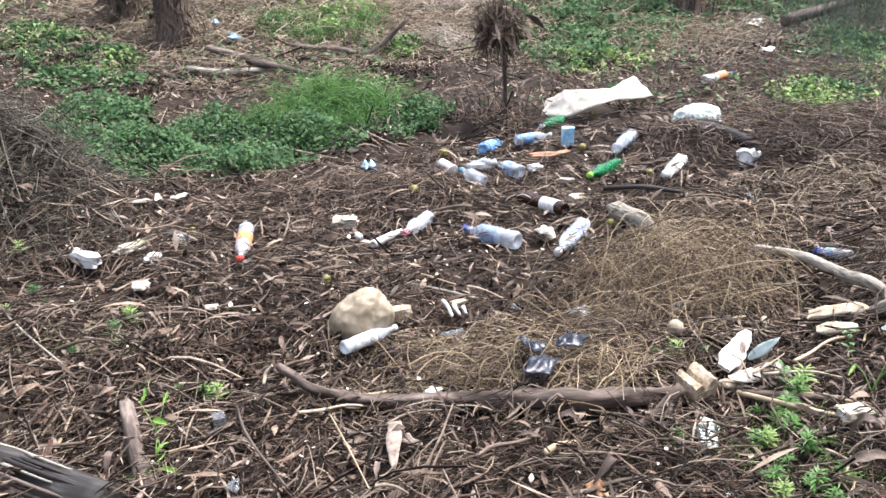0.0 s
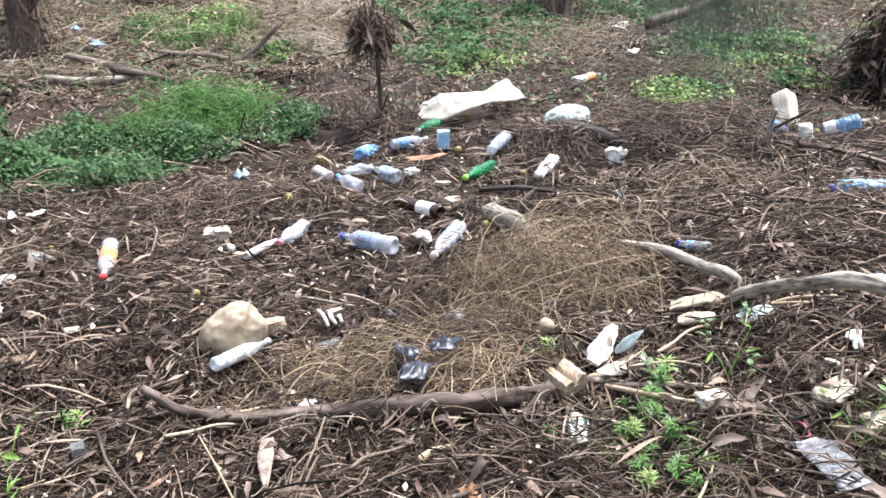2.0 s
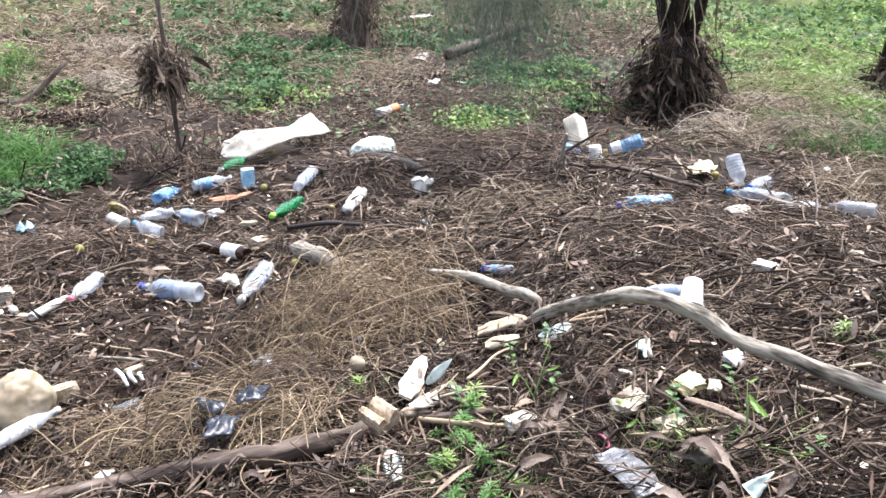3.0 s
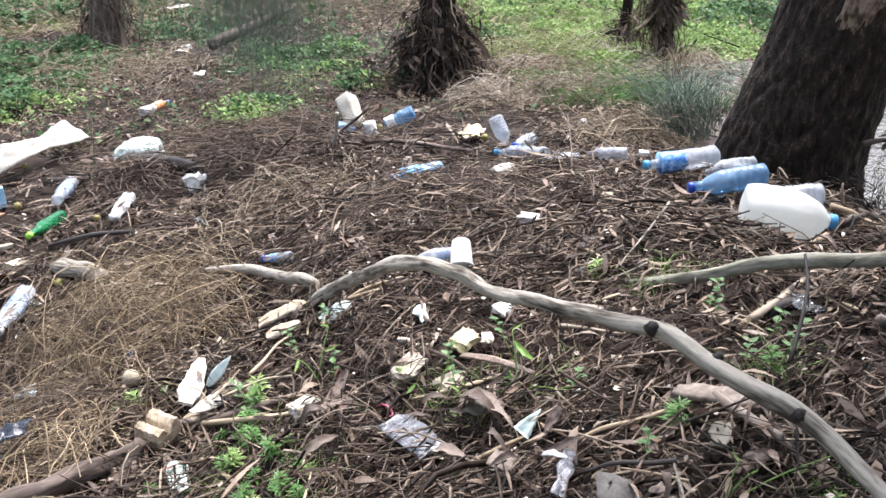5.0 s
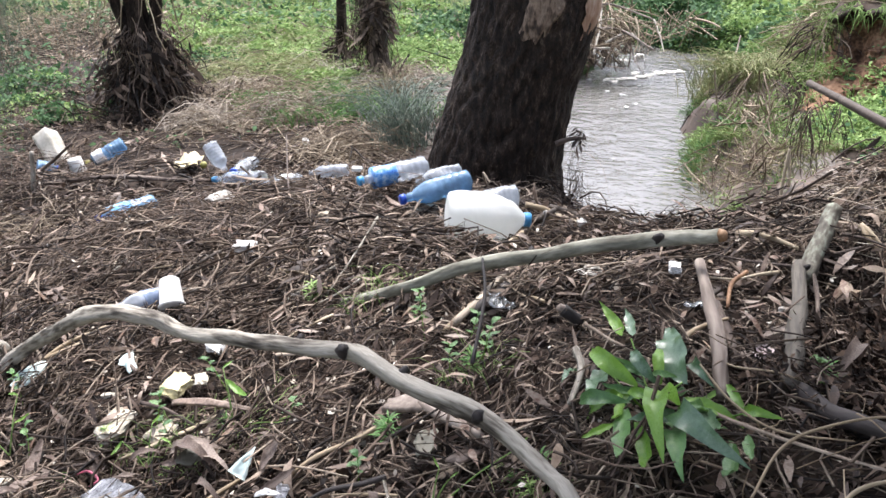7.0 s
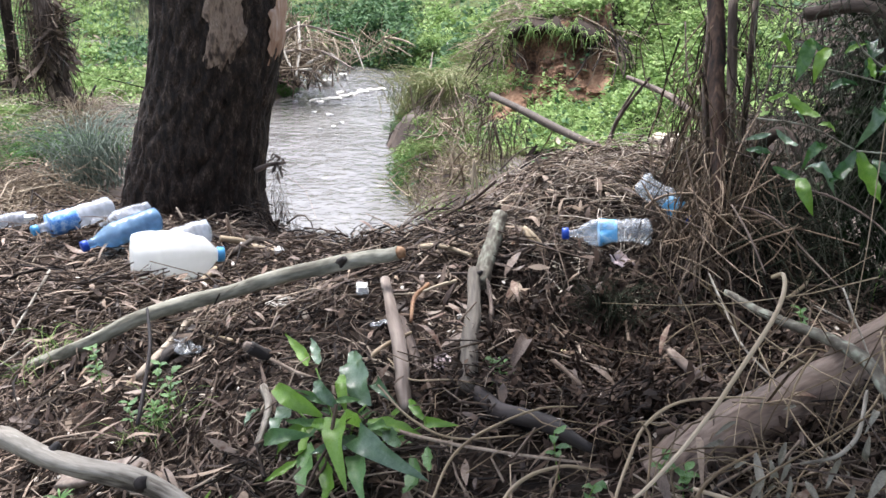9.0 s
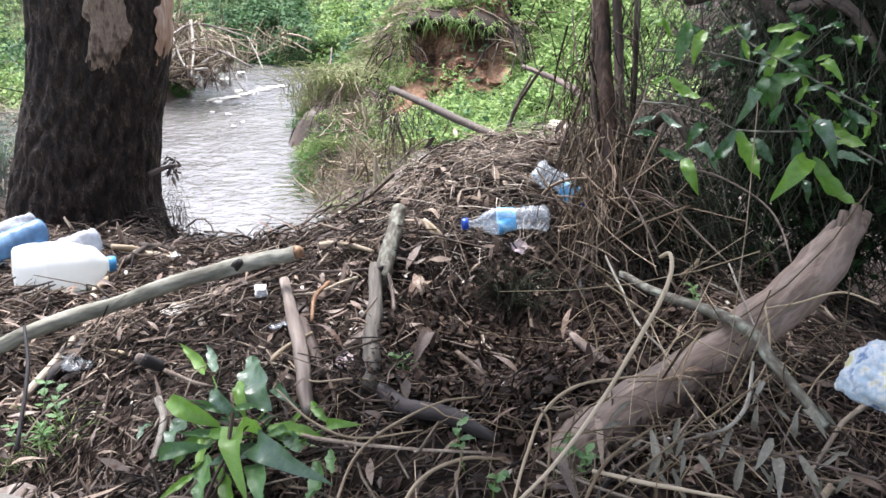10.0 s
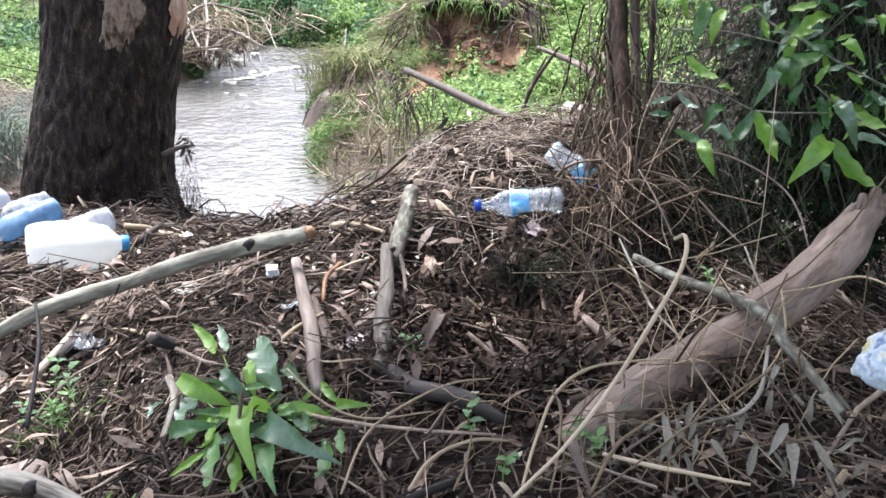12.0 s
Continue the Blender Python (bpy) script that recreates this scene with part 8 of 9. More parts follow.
for i, (x, y, z, s) in enumerate(((0.578, 4.317, -0.142, 0.07), (0.431, 4.569, -0.153, 0.07), (0.842, 4.159, -0.186, 0.04), (-0.466, 3.436, -0.099, 0.05), (-0.425, 3.393, -0.109, 0.04), (-0.217, 5.924, -0.117, 0.07), (-1.405, 3.191, -0.047, 0.1), (-1.268, 3.062, -0.037, 0.06), (-1.228, 2.823, -0.042, 0.06), (-1.560, 3.091, -0.060, 0.12), (-0.919, 2.670, -0.053, 0.04), (-0.080, 1.964, 0.043, 0.035), (0.921, 2.227, 0.124, 0.04), (2.121, 2.175, 0.242, 0.07), (2.121, 2.862, 0.210, 0.07), (0.905, 1.614, 0.216, 0.05), (1.399, 1.507, 0.284, 0.04), (1.517, 1.580, 0.300, 0.05), (1.240, 1.665, 0.267, 0.03), (2.220, -0.054, 0.393, 0.025), (2.504, 2.151, 0.268, 0.04),)
        + ((4.233, 4.041, -0.100, 0.08), (-0.156, 11.401, 0.126, 0.12), (3.402, 9.745, -0.121, 0.1), (5.438, 4.076, -0.155, 0.1), (2.144, 0.589, 0.532, 0.04), (3.278, 9.537, -0.127, 0.13), (3.987, 10.051, -0.159, 0.14), (-0.807, 6.655, -0.155, 0.08), (-3.068, 8.319, -0.168, 0.1), (-0.011, 2.686, -0.048, 0.05), (13.980, 3.838, -0.494, 0.15), (3.741, -0.061, 0.560, 0.1),)):
    chunk((x, y, z), (s * 1.1, s * (0.45 + 0.25 * (i % 3)), s * (0.28 + 0.15 * (i % 2))), i * 37, (M_FOAM, M_WHITE)[i % 2], "foam_lump", "small white foam scrap on litter", "foam", 20.0 + i, 0.55, group="foam scraps")
for i, (x, y, z, sx, sy, m) in enumerate(((-1.514, 3.660, -0.010, 0.2, 0.13, M_PAPER), (-1.461, 3.998, -0.104, 0.17, 0.1, M_PAPER), (-1.474, 3.747, -0.018, 0.14, 0.06, M_PINKPAPER), (-1.245, 3.361, -0.069, 0.17, 0.1, M_CLEARGREY), (-1.378, 3.247, -0.037, 0.06, 0.06, M_LIMEPAPER), (2.911, 7.979, -0.111, 0.34, 0.22, M_PAPER), (0.202, 2.040, 0.156, 0.16, 0.1, M_DARKFILM), (0.297, 2.024, 0.172, 0.13, 0.1, M_DARKFILM), (0.212, 1.935, 0.156, 0.14, 0.09, M_DARKFILM), (0.384, 2.390, 0.073, 0.08, 0.07, M_CLEARGREY), (0.191, 2.618, -0.030, 0.07, 0.05, M_DARKFILM), (0.673, 2.277, 0.155, 0.05, 0.04, M_DARKFILM), (1.385, 3.757, -0.042, 0.16, 0.1, M_CLEARGREY), (-0.029, 2.403, -0.016, 0.1, 0.08, M_CLEARGREY), (2.565, 2.851, 0.197, 0.2, 0.1, M_PAPER), (3.357, 4.223, -0.049, 0.3, 0.2, M_YELLOWPAPER),)
        + ((3.367, 8.237, -0.190, 0.3, 0.22, M_PAPER), (1.109, 0.929, 0.387, 0.04, 0.07, M_WHITE), (1.361, 1.767, 0.265, 0.1, 0.06, M_TEALPAPER), (2.108, 0.795, 0.488, 0.08, 0.05, M_PAPER), (1.963, 0.472, 0.542, 0.07, 0.06, M_CLEARGREY), (1.819, 0.274, 0.546, 0.09, 0.07, M_PINKPAPER), (1.843, 0.894, 0.481, 0.1, 0.08, M_CLEARGREY), (2.451, -0.006, 0.555, 0.06, 0.09, M_PINKPAPER), (3.953, 11.620, 0.152, 0.5, 0.25, M_PAPER), (-2.310, 8.573, -0.041, 0.2, 0.2, M_SKYPALE), (-2.701, 9.319, 0.008, 0.2, 0.14, M_SKYPALE), (1.511, 1.090, 0.383, 0.04, 0.05, M_LEAFBIG),)):
    crumple((x, y, z), (sx, sy), i * 53, m, "plastic_scrap", "crumpled torn scrap of thin plastic", "plastic scrap", 40.0 + i, 0.22 + 0.06 * (i % 4), ((i * 7) % 20 - 10, 0), 10, 0.5, corners=3 + i % 4)

# bulging bags
def sack(at, r, material, name, label, seed=0.0, flat=0.95, turn=25, category="sack", fold=1.0):
    bm = bmesh.new()
    bmesh.ops.create_icosphere(bm, subdivisions=5, radius=1)
    for v in bm.verts:
        o = Vector((4 + seed, 1, 2 + seed))
        n = noise.noise(v.co * 1.3 + o)
        f = abs(noise.noise(v.co * 2.6 + o))
        g = abs(noise.noise(v.co * 6.5 + o))
        k = 1 + 0.2 * n - 0.05 * fold * f - 0.035 * fold * g
        v.co = Vector((v.co.x * r * 1.15 * k, v.co.y * r * 0.85 * k, max(-0.35, v.co.z) * r * flat * k))
    ob = part(name, bm, material)
    ob.matrix_world = pose(*at, 10, -8, turn)
    return tagged(ob, label, category)


sack((-0.331, 2.438, 0.025), 0.098, M_CREAM, "cream_sack", "bulging cream-coloured plastic sack, torn open", 0.0, 1.15, 25, "sack", 1.7)
sack((1.604, 5.512, -0.119), 0.15, M_TEAL, "plastic_bag", "stuffed white bag with green stripes", 3.0, 0.75, 10, "bag", 3.0)
sack((1.432, -0.578, 0.789), 0.06, M_BAGPRINT, "plastic_bag", "stuffed white bag printed blue and yellow", 5.0, 1.0, 60, "bag", 3.5)
sack(ROTTEN, 0.033, M_OLIVE, "rotten_fruit", "olive brown rotten fruit", 2.0, 1.0, 10, "fruit")
chunk((-0.231, 2.558, -0.044), (0.1, 0.04, 0.05), 30, M_DIRTYFOAM, "foam_lump", "tan stained foam strip under a sack", "foam", 60.0, 0.4, group="foam scraps")

# the foam and card cluster
def ribbed_foam(at, size, turn):
    """A stained foam block with a groove and a chipped edge."""
    bm = bmesh.new()
    prof = [(-0.5, 0), (-0.5, 0.6), (-0.42, 0.95), (-0.2, 1.0), (-0.08, 0.75), (0.0, 0.62), (0.1, 0.8), (0.3, 1.0), (0.46, 0.9), (0.5, 0.5), (0.5, 0)]
    rows = []
    for i in range(9):
        v = i / 8 - 0.5
        rows.append([bm.verts.new(((x + 0.05 * noise.noise(Vector((x * 4, v * 6, 1)))) * size[0], (v + 0.06 * noise.noise(Vector((x * 5, z * 4, i)))) * size[1], (z + 0.12 * noise.noise(Vector((x * 6, v * 7, 5)))) * size[2])) for x, z in prof])
    for a, b in zip(rows, rows[1:]):
        for k in range(len(prof)):
            bm.faces.new((a[k], a[(k + 1) % len(prof)], b[(k + 1) % len(prof)], b[k]))
    bm.faces.new(rows[0][::-1]), bm.faces.new(rows[-1])
    ob = part("foam_block", bm, M_DIRTYFOAM, shade=False)
    ob.matrix_world = pose(*at, 8, -12, turn)
    return tagged(ob, "stained tan foam block with a groove", "foam", "foam scraps")


ribbed_foam((0.612, 1.85, 0.13), (0.082, 0.075, 0.055), 30)


def flake(base, tip, width, face, material, name, label, bend=0.05, thick=0.005, shape=(0.5, 0.85, 1.0, 0.95, 0.7, 0.2), category="scrap", group="foam scraps"):
    """A thin broken piece from base to tip, bent along its length, with uneven edges and a thickness."""
    b, t = Vector(base), Vector(tip)
    y = t - b
    n = y.length
    y.normalize()
    x = y.cross(Vector(face)).normalized()
    z = x.cross(y)
    bm = bmesh.new()
    rows = []
    for i in range(11):
        u = i / 10
        w = 0.5 * width * float(np.interp(u, np.linspace(0, 1, len(shape)), shape)) * (1 + 0.3 * noise.noise(Vector((u * 13, width * 50, 1.0))))
        c = y * (u * n) + z * (bend * n * 4 * u * (1 - u))
        row = []
        for lay in (0.5, -0.5):
            for s in (-1, -0.5, 0, 0.5, 1):
                k = noise.noise(Vector((u * 6, s * 3, width * 90)))
                row.append(bm.verts.new(c + x * (s * w * (1 + 0.1 * k)) + z * (lay * thick + 0.25 * w * s * s * 0.4 + 0.004 * k)))
        rows.append(row)
    for r0, r1 in zip(rows, rows[1:]):
        for k in range(4):
            bm.faces.new((r0[k], r0[k + 1], r1[k + 1], r1[k]))
            bm.faces.new((r0[5 + k], r1[5 + k], r1[6 + k], r0[6 + k]))
        bm.faces.new((r0[0], r1[0], r1[5], r0[5])), bm.faces.new((r0[4], r0[9], r1[9], r1[4]))
    for r in (rows[0], rows[-1]):
        bm.faces.new(r[:5] + r[9:4:-1])
    ob = part(name, bm, material)
    ob.location = b
    return tagged(ob, label, category, group)


flake((0.708, 1.927, 0.147), (0.806, 2.047, 0.192), 0.06, (-0.25, -0.7, 0.6), M_WHITEFOAM, "foam_flake", "white broken foam plate standing up", 0.02, 0.012, (0.6, 1.0, 0.95, 0.8, 0.62, 0.3))
flake((0.785, 1.964, 0.155), (0.857, 1.956, 0.226), 0.03, (-0.3, -0.8, 0.5), M_TEALPAPER, "plastic_flake", "thin grey-green plastic blade by foam", 0.06, 0.003, (0.3, 0.8, 1.0, 0.9, 0.55, 0.1))
flake((0.702, 1.863, 0.158), (0.858, 1.919, 0.161), 0.045, (-0.2, -0.5, 0.85), M_PAPER, "paper_flake", "curved torn white paper scrap by foam", -0.1, 0.003, (0.25, 0.7, 1.0, 0.95, 0.9, 0.5))
flake((0.69, 1.9, 0.118), (0.765, 1.868, 0.125), 0.03, (-0.1, -0.5, 0.85), M_FOAM, "foam_flake", "pale flat foam sliver on litter", 0.03, 0.006, (0.5, 0.9, 1.0, 0.8, 0.4, 0.15))
flake((1.054, 2.232, 0.141), (1.177, 2.138, 0.215), 0.05, (0.0, -0.4, 0.9), M_DIRTYFOAM, "foam_slab", "pale flat foam slab under twigs", 0.05, 0.01, (0.6, 0.9, 1.0, 0.9, 0.8, 0.35))
flake((1.024, 2.105, 0.164), (1.117, 2.060, 0.198), 0.042, (0.1, -0.4, 0.9), M_DIRTYFOAM, "foam_slab", "pale flat foam slab under twigs", 0.03, 0.01, (0.5, 1.0, 0.9, 0.8, 0.7, 0.4))
flake((1.169, 2.028, 0.202), (1.272, 2.025, 0.234), 0.055, (0.0, -0.5, 0.85), M_TEALPAPER, "plastic_flake", "pale green-grey plastic scrap under a branch", 0.04, 0.003, (0.4, 0.8, 1.0, 0.8, 0.5, 0.15), "plastic scrap")
chunk((0.596, 1.661, 0.108), (0.045, 0.1, 0.035), -15, M_TEAL, "striped_bag", "twisted white and green striped bag", "bag", 74.0, 0.4)
chunk((0.909, 1.614, 0.207), (0.075, 0.045, 0.03), 5, M_FOAM, "foam_lump", "pale weathered foam lump on litter", "foam", 75.0, 0.45, group="foam scraps")
egg = bmesh.new()
bmesh.ops.create_icosphere(egg, subdivisions=3, radius=0.024)
ob = part("foam_ball", egg, M_FOAM)
ob.location = (0.628, 2.138, 0.156)
tagged(ob, "small pale round foam ball in straw", "ball")
chunk((1.355, 1.553, 0.266), (0.075, 0.055, 0.026), 20, M_YELLOWFOAM, "foam_lump", "yellowed pitted foam lump", "foam", 76.0, 0.5, group="foam scraps")
chunk((1.187, 1.563, 0.242), (0.1, 0.06, 0.025), 30, M_FOAM, "foam_lump", "white chipped foam lump on litter", "foam", 77.0, 0.6, group="foam scraps")
chunk((1.240, 1.457, 0.236), (0.065, 0.045, 0.018), 10, M_FOAM, "foam_lump", "white chipped foam lump on litter", "foam", 78.0, 0.6, group="foam scraps")
flake((1.020, 1.398, 0.247), (0.999, 1.178, 0.298), 0.068, (-0.2, -0.5, 0.85), M_FOIL, "foil_packet", "flat torn silver foil packet on litter", 0.05, 0.003, (0.85, 1.0, 0.97, 1.0, 0.95, 0.9), "packet", "")
crumple((0.994, 1.201, 0.267), (0.05, 0.09), -20, M_BROWNBARK, "bark_strip", "dark curled bark strip", "bark", 80.0, 0.3, (0, 0), 10, 0.3)
flake((1.295, 1.484, 0.283), (1.347, 1.261, 0.318), 0.018, (-0.1, -0.6, 0.8), M_REDBARK, "bark_strip", "orange-brown torn bark strip on litter", 0.06, 0.006, (0.6, 0.9, 1.0, 1.0, 0.8, 0.6), "bark", "")
chunk((2.124, 0.083, 0.429), (0.02, 0.018, 0.015), 10, M_YELLOWFOAM, "foam_lump", "tiny yellow foam crumb in the hollow", "foam", 82.0, 0.3, group="foam scraps")
cane([(1.034, 1.484, 0.240), (1.051, 1.461, 0.247), (1.050, 1.424, 0.242), (1.030, 1.429, 0.234)], 0.004, "looped pink-red plastic ribbon on litter", M_PINK)
cane([(-0.574, 2.015, 0.041), (-0.570, 2.046, 0.062), (-0.550, 2.050, 0.083)], 0.009, "bent pale plastic pipe stub", M_FOAM)
for i, (a, b) in enumerate((((-0.069, 2.707, -0.046), (-0.032, 2.608, -0.059)), ((-0.027, 2.671, -0.040), (-0.007, 2.607, -0.052)), ((0.005, 2.651, -0.042), (0.017, 2.609, -0.047)))):
    stick(a, b, 0.009, M_WHITE, i, 0, "white_rod", "short white plastic rod in straw")

# yellow-green fruits that have fallen here and there
for i, (x, y, z) in enumerate(((0.818, 4.624, -0.200), (0.683, 3.505, -0.062), (0.759, 4.994, -0.150), (1.042, 4.362, -0.108), (0.078, 4.261, -0.167), (-0.245, 4.060, -0.089), (-1.232, 3.478, -0.076),
                               (1.790, 5.407, -0.161), (-0.529, 2.885, -0.044), (0.202, 4.656, -0.142), (3.217, 5.095, -0.141), (3.411, 4.105, -0.055), (3.150, 3.236, 0.074), (0.946, 5.847, -0.150))):
    bm = bmesh.new()
    bmesh.ops.create_icosphere(bm, subdivisions=2, radius=0.017 + 0.003 * (i % 3))
    for v in bm.verts:
        v.co *= 1 + 0.1 * noise.noise(v.co * 40 + Vector((i, 0, 0)))
    o = part("fallen_fruit", bm, M_FRUIT)
    o.location = (x, y, z)
    tagged(o, "small yellow-green fallen fruit on mulch", "fruit", "fallen fruit")

# large dead leaves that can be told apart
for i, (b, t) in enumerate((((1.284, 0.867, 0.416), (1.192, 0.723, 0.450)), ((1.291, 1.105, 0.345), (1.127, 1.010, 0.342)), ((1.027, 1.362, 0.254), (1.142, 1.328, 0.264)), ((1.006, 1.217, 0.274), (1.077, 1.175, 0.277)), ((1.054, 1.081, 0.325), (1.081, 0.973, 0.360)), ((1.170, 1.278, 0.280), (1.197, 1.169, 0.296)), ((1.095, 1.518, 0.254), (1.021, 1.380, 0.232)), ((-0.350, 1.935, 0.040), (-0.242, 2.000, 0.010)), ((-0.190, 1.702, 0.069), (-0.110, 1.786, 0.072)), ((0.859, 1.530, 0.209), (0.989, 1.513, 0.247)), ((0.933, 1.532, 0.244), (1.002, 1.625, 0.256)), ((1.631, 2.731, 0.174), (1.441, 2.227, 0.248)), ((0.132, 1.680, 0.105), (0.229, 1.675, 0.113)), ((0.217, 1.703, 0.127), (0.351, 1.697, 0.121)),)
        + (((0.271, 1.376, 0.211), (0.343, 1.473, 0.182)), ((-0.055, 1.435, 0.146), (0.019, 1.454, 0.158)), ((1.605, 1.202, 0.391), (1.537, 0.949, 0.424)), ((2.176, 0.624, 0.531), (2.201, 0.581, 0.537)), ((1.862, 0.152, 0.520), (2.052, 0.129, 0.484)), ((-1.091, 2.044, -0.025), (-1.050, 2.104, -0.019)),)):
    o = put_leaf(None, b, Vector(b).lerp(Vector(t), 0.66), "b", i, (0.1 * (i % 3), -0.2, 1.0), "dead_leaf")
    tagged(o, "large curled dry brown leaf on litter", "leaf", "large dead leaves")


# ---- small weeds ----
def weed(x, y, h, n, kind, label, name="weed"):
    """A seedling: a thin stem with whorls of small leaves."""
    hub = new(name)
    z = spot(x, y)
    hub.location = (x, y, z)
    part("stem", tube([(0, 0, -0.01), (0.01, 0.0, h * 0.5), (0.005, 0.01, h)], [0.002, 0.0018, 0.001], 6, 4, 0.05), M_LIME, hub)
    m = n * 10
    u = np.repeat(np.linspace(0.35, 1.0, n), 10)
    a = rng.uniform(0, 2 * np.pi, m)
    D = unit(np.stack([np.cos(a), np.sin(a), rng.uniform(0.0, 0.5, m)], -1))
    L = h * 0.6 * (1.25 - 0.6 * u) * rng.uniform(0.7, 1.2, m)
    C = np.stack([0.006 + 0 * u, 0.004 + 0 * u, h * u], -1)
    mesh_part("foliage", [blades(C, D, np.tile([0, 0, 1.0], (m, 1)), L, 0.085 * L, rng.normal(0.08, 0.05, m))], kind, hub)
    return tagged(hub, label, "weed", "small weeds")


for i, (x, y) in enumerate(((-0.976, 2.143), (-0.870, 2.127), (-0.779, 2.088), (-0.733, 2.058), (-1.172, 2.423), (0.766, 1.703), (0.702, 1.601), (0.799, 1.729), (0.806, 1.508),
                            (0.814, 1.406), (0.675, 1.462), (0.741, 1.409), (0.612, 2.045), (0.553, 2.070), (0.516, 1.665), (0.867, 1.812), (1.014, 1.519), (0.763, 1.361), (0.672, 1.402),
                            (1.346, 0.840), (1.306, 0.530), (1.291, 0.489), (1.343, 0.500), (0.840, 1.778), (1.155, 1.331), (1.728, 1.064), (1.594, 0.815), (1.845, 1.555), (1.558, 0.811),
                            (1.313, 1.313), (1.145, 1.541), (1.847, 0.168), (0.738, 1.760), (0.715, 1.604), (0.775, 1.643), (0.777, 1.551), (0.832, 1.556), (0.804, 1.440), (0.678, 1.602), (0.600, 2.034), (0.683, 2.030), (0.726, 1.518))):
    weed(x, y, 0.036 + 0.01 * (i % 4), 4, M_GRASS if i % 3 else M_LIME, "small fresh green seedling in the litter")


stuff("fresh_grass", "thin fresh green grass blades among the litter", "grass", [
    lawn(60, 0.75, 1.6, 0.14, 0.16, 0, 0.07, 0.0011, 0.9), lawn(50, 1.22, 1.4, 0.12, 0.12, 0, 0.08, 0.0011, 0.9), lawn(40, 1.35, 1.28, 0.1, 0.1, 0, 0.07, 0.0011, 0.9), lawn(40, 0.78, 1.42, 0.12, 0.1, 0, 0.06, 0.0011, 0.9),
    lawn(40, 1.84, 1.3, 0.1, 0.1, 0, 0.09, 0.0013, 0.9), lawn(40, 1.6, 0.8, 0.08, 0.08, 0, 0.08, 0.0011, 0.9), lawn(40, 1.3, 0.5, 0.07, 0.07, 0, 0.06, 0.0011, 0.9), lawn(40, -1.25, 2.45, 0.3, 0.14, 0, 0.06, 0.0012, 0.9)], M_LIME)


def seedling(base, pairs, label):
    """A lanky seedling with a few broad lime leaves."""
    hub = new("seedling")
    hub.location = base
    for i, (b, t) in enumerate(pairs):
        stalk(hub, (base, tuple((Vector(base) + Vector(b)) / 2 + Vector((0, 0, 0.01))), b), 0.0018, M_LIME)
        put_leaf(hub, b, t, "l", i, (-0.3, -0.5, 0.9))
    return tagged(hub, label, "seedling")


seedling((1.140, 1.376, 0.226), (((1.128, 1.440, 0.289), (1.089, 1.424, 0.281)), ((1.185, 1.401, 0.318), (1.209, 1.398, 0.331)), ((1.175, 1.357, 0.303), (1.179, 1.329, 0.298))), "lanky seedling with round lime leaves")
seedling((1.011, 1.742, 0.195), (((1.029, 1.717, 0.288), (1.062, 1.701, 0.304)), ((0.992, 1.806, 0.235), (0.964, 1.778, 0.218)), ((1.085, 1.801, 0.305), (1.077, 1.834, 0.299))), "lanky seedling with round lime leaves")
seedling((1.309, 1.275, 0.275), (((1.349, 1.334, 0.372), (1.336, 1.248, 0.364)), ((1.362, 1.359, 0.389), (1.394, 1.358, 0.395)), ((1.324, 1.141, 0.342), (1.347, 1.118, 0.353))), "lanky seedling with round lime leaves")
seedling((-0.816, 1.811, 0.012), (((-0.879, 1.879, 0.072), (-0.891, 1.955, 0.075)), ((-0.804, 1.856, 0.085), (-0.811, 1.915, 0.089)), ((-0.825, 1.820, 0.059), (-0.763, 1.772, 0.075)), ((-0.766, 1.666, 0.054), (-0.742, 1.700, 0.077)), ((-0.740, 1.640, 0.040), (-0.694, 1.621, 0.037))), "yellowing lime seedling by a stump")
seedling((-0.800, 1.611, 0.016), (((-0.751, 1.645, 0.061), (-0.737, 1.669, 0.075)), ((-0.749, 1.630, 0.048), (-0.702, 1.631, 0.049)), ((-0.808, 1.605, 0.035), (-0.838, 1.617, 0.033))), "yellowing lime seedling by a stump")
seedling((1.207, 0.630, 0.418), (((1.226, 0.624, 0.503), (1.234, 0.642, 0.513)), ((1.230, 0.604, 0.489), (1.245, 0.598, 0.495)), ((1.327, 0.528, 0.525), (1.339, 0.521, 0.540))), "lanky seedling with round lime leaves")

# splintered wood and scraps caught below the large tree
crumple((2.816, 1.382, 0.409), (0.05, 0.12), 10, M_WOOD, "wood_splinter", "upright splinter of pale wood", "wood", 90.0, 0.1, (80, 0), 8, 0.2)
for i, (a, b) in enumerate((((2.746, 1.377, 0.378), (2.838, 1.283, 0.328)), ((2.664, 1.293, 0.358), (2.793, 1.283, 0.366)), ((2.356, 1.209, 0.391), (2.474, 1.223, 0.394)), ((2.828, 1.324, 0.357), (2.836, 1.154, 0.312)), ((2.765, 1.319, 0.344), (2.779, 1.167, 0.332)))):
    stick(a, b, 0.012, (M_CANE, M_GREYPOST)[i % 2], i + 20.0)
for i, (x, y, z) in enumerate(((2.796, 1.249, 0.327), (2.780, 1.168, 0.335), (2.778, 1.294, 0.342), (2.848, 2.280, 0.341))):
    chunk((x, y, z), (0.04, 0.03, 0.016), i * 40, M_WHITE, "foam_lump", "small white foam scrap on litter", "foam", 95.0 + i, 0.5, group="foam scraps")
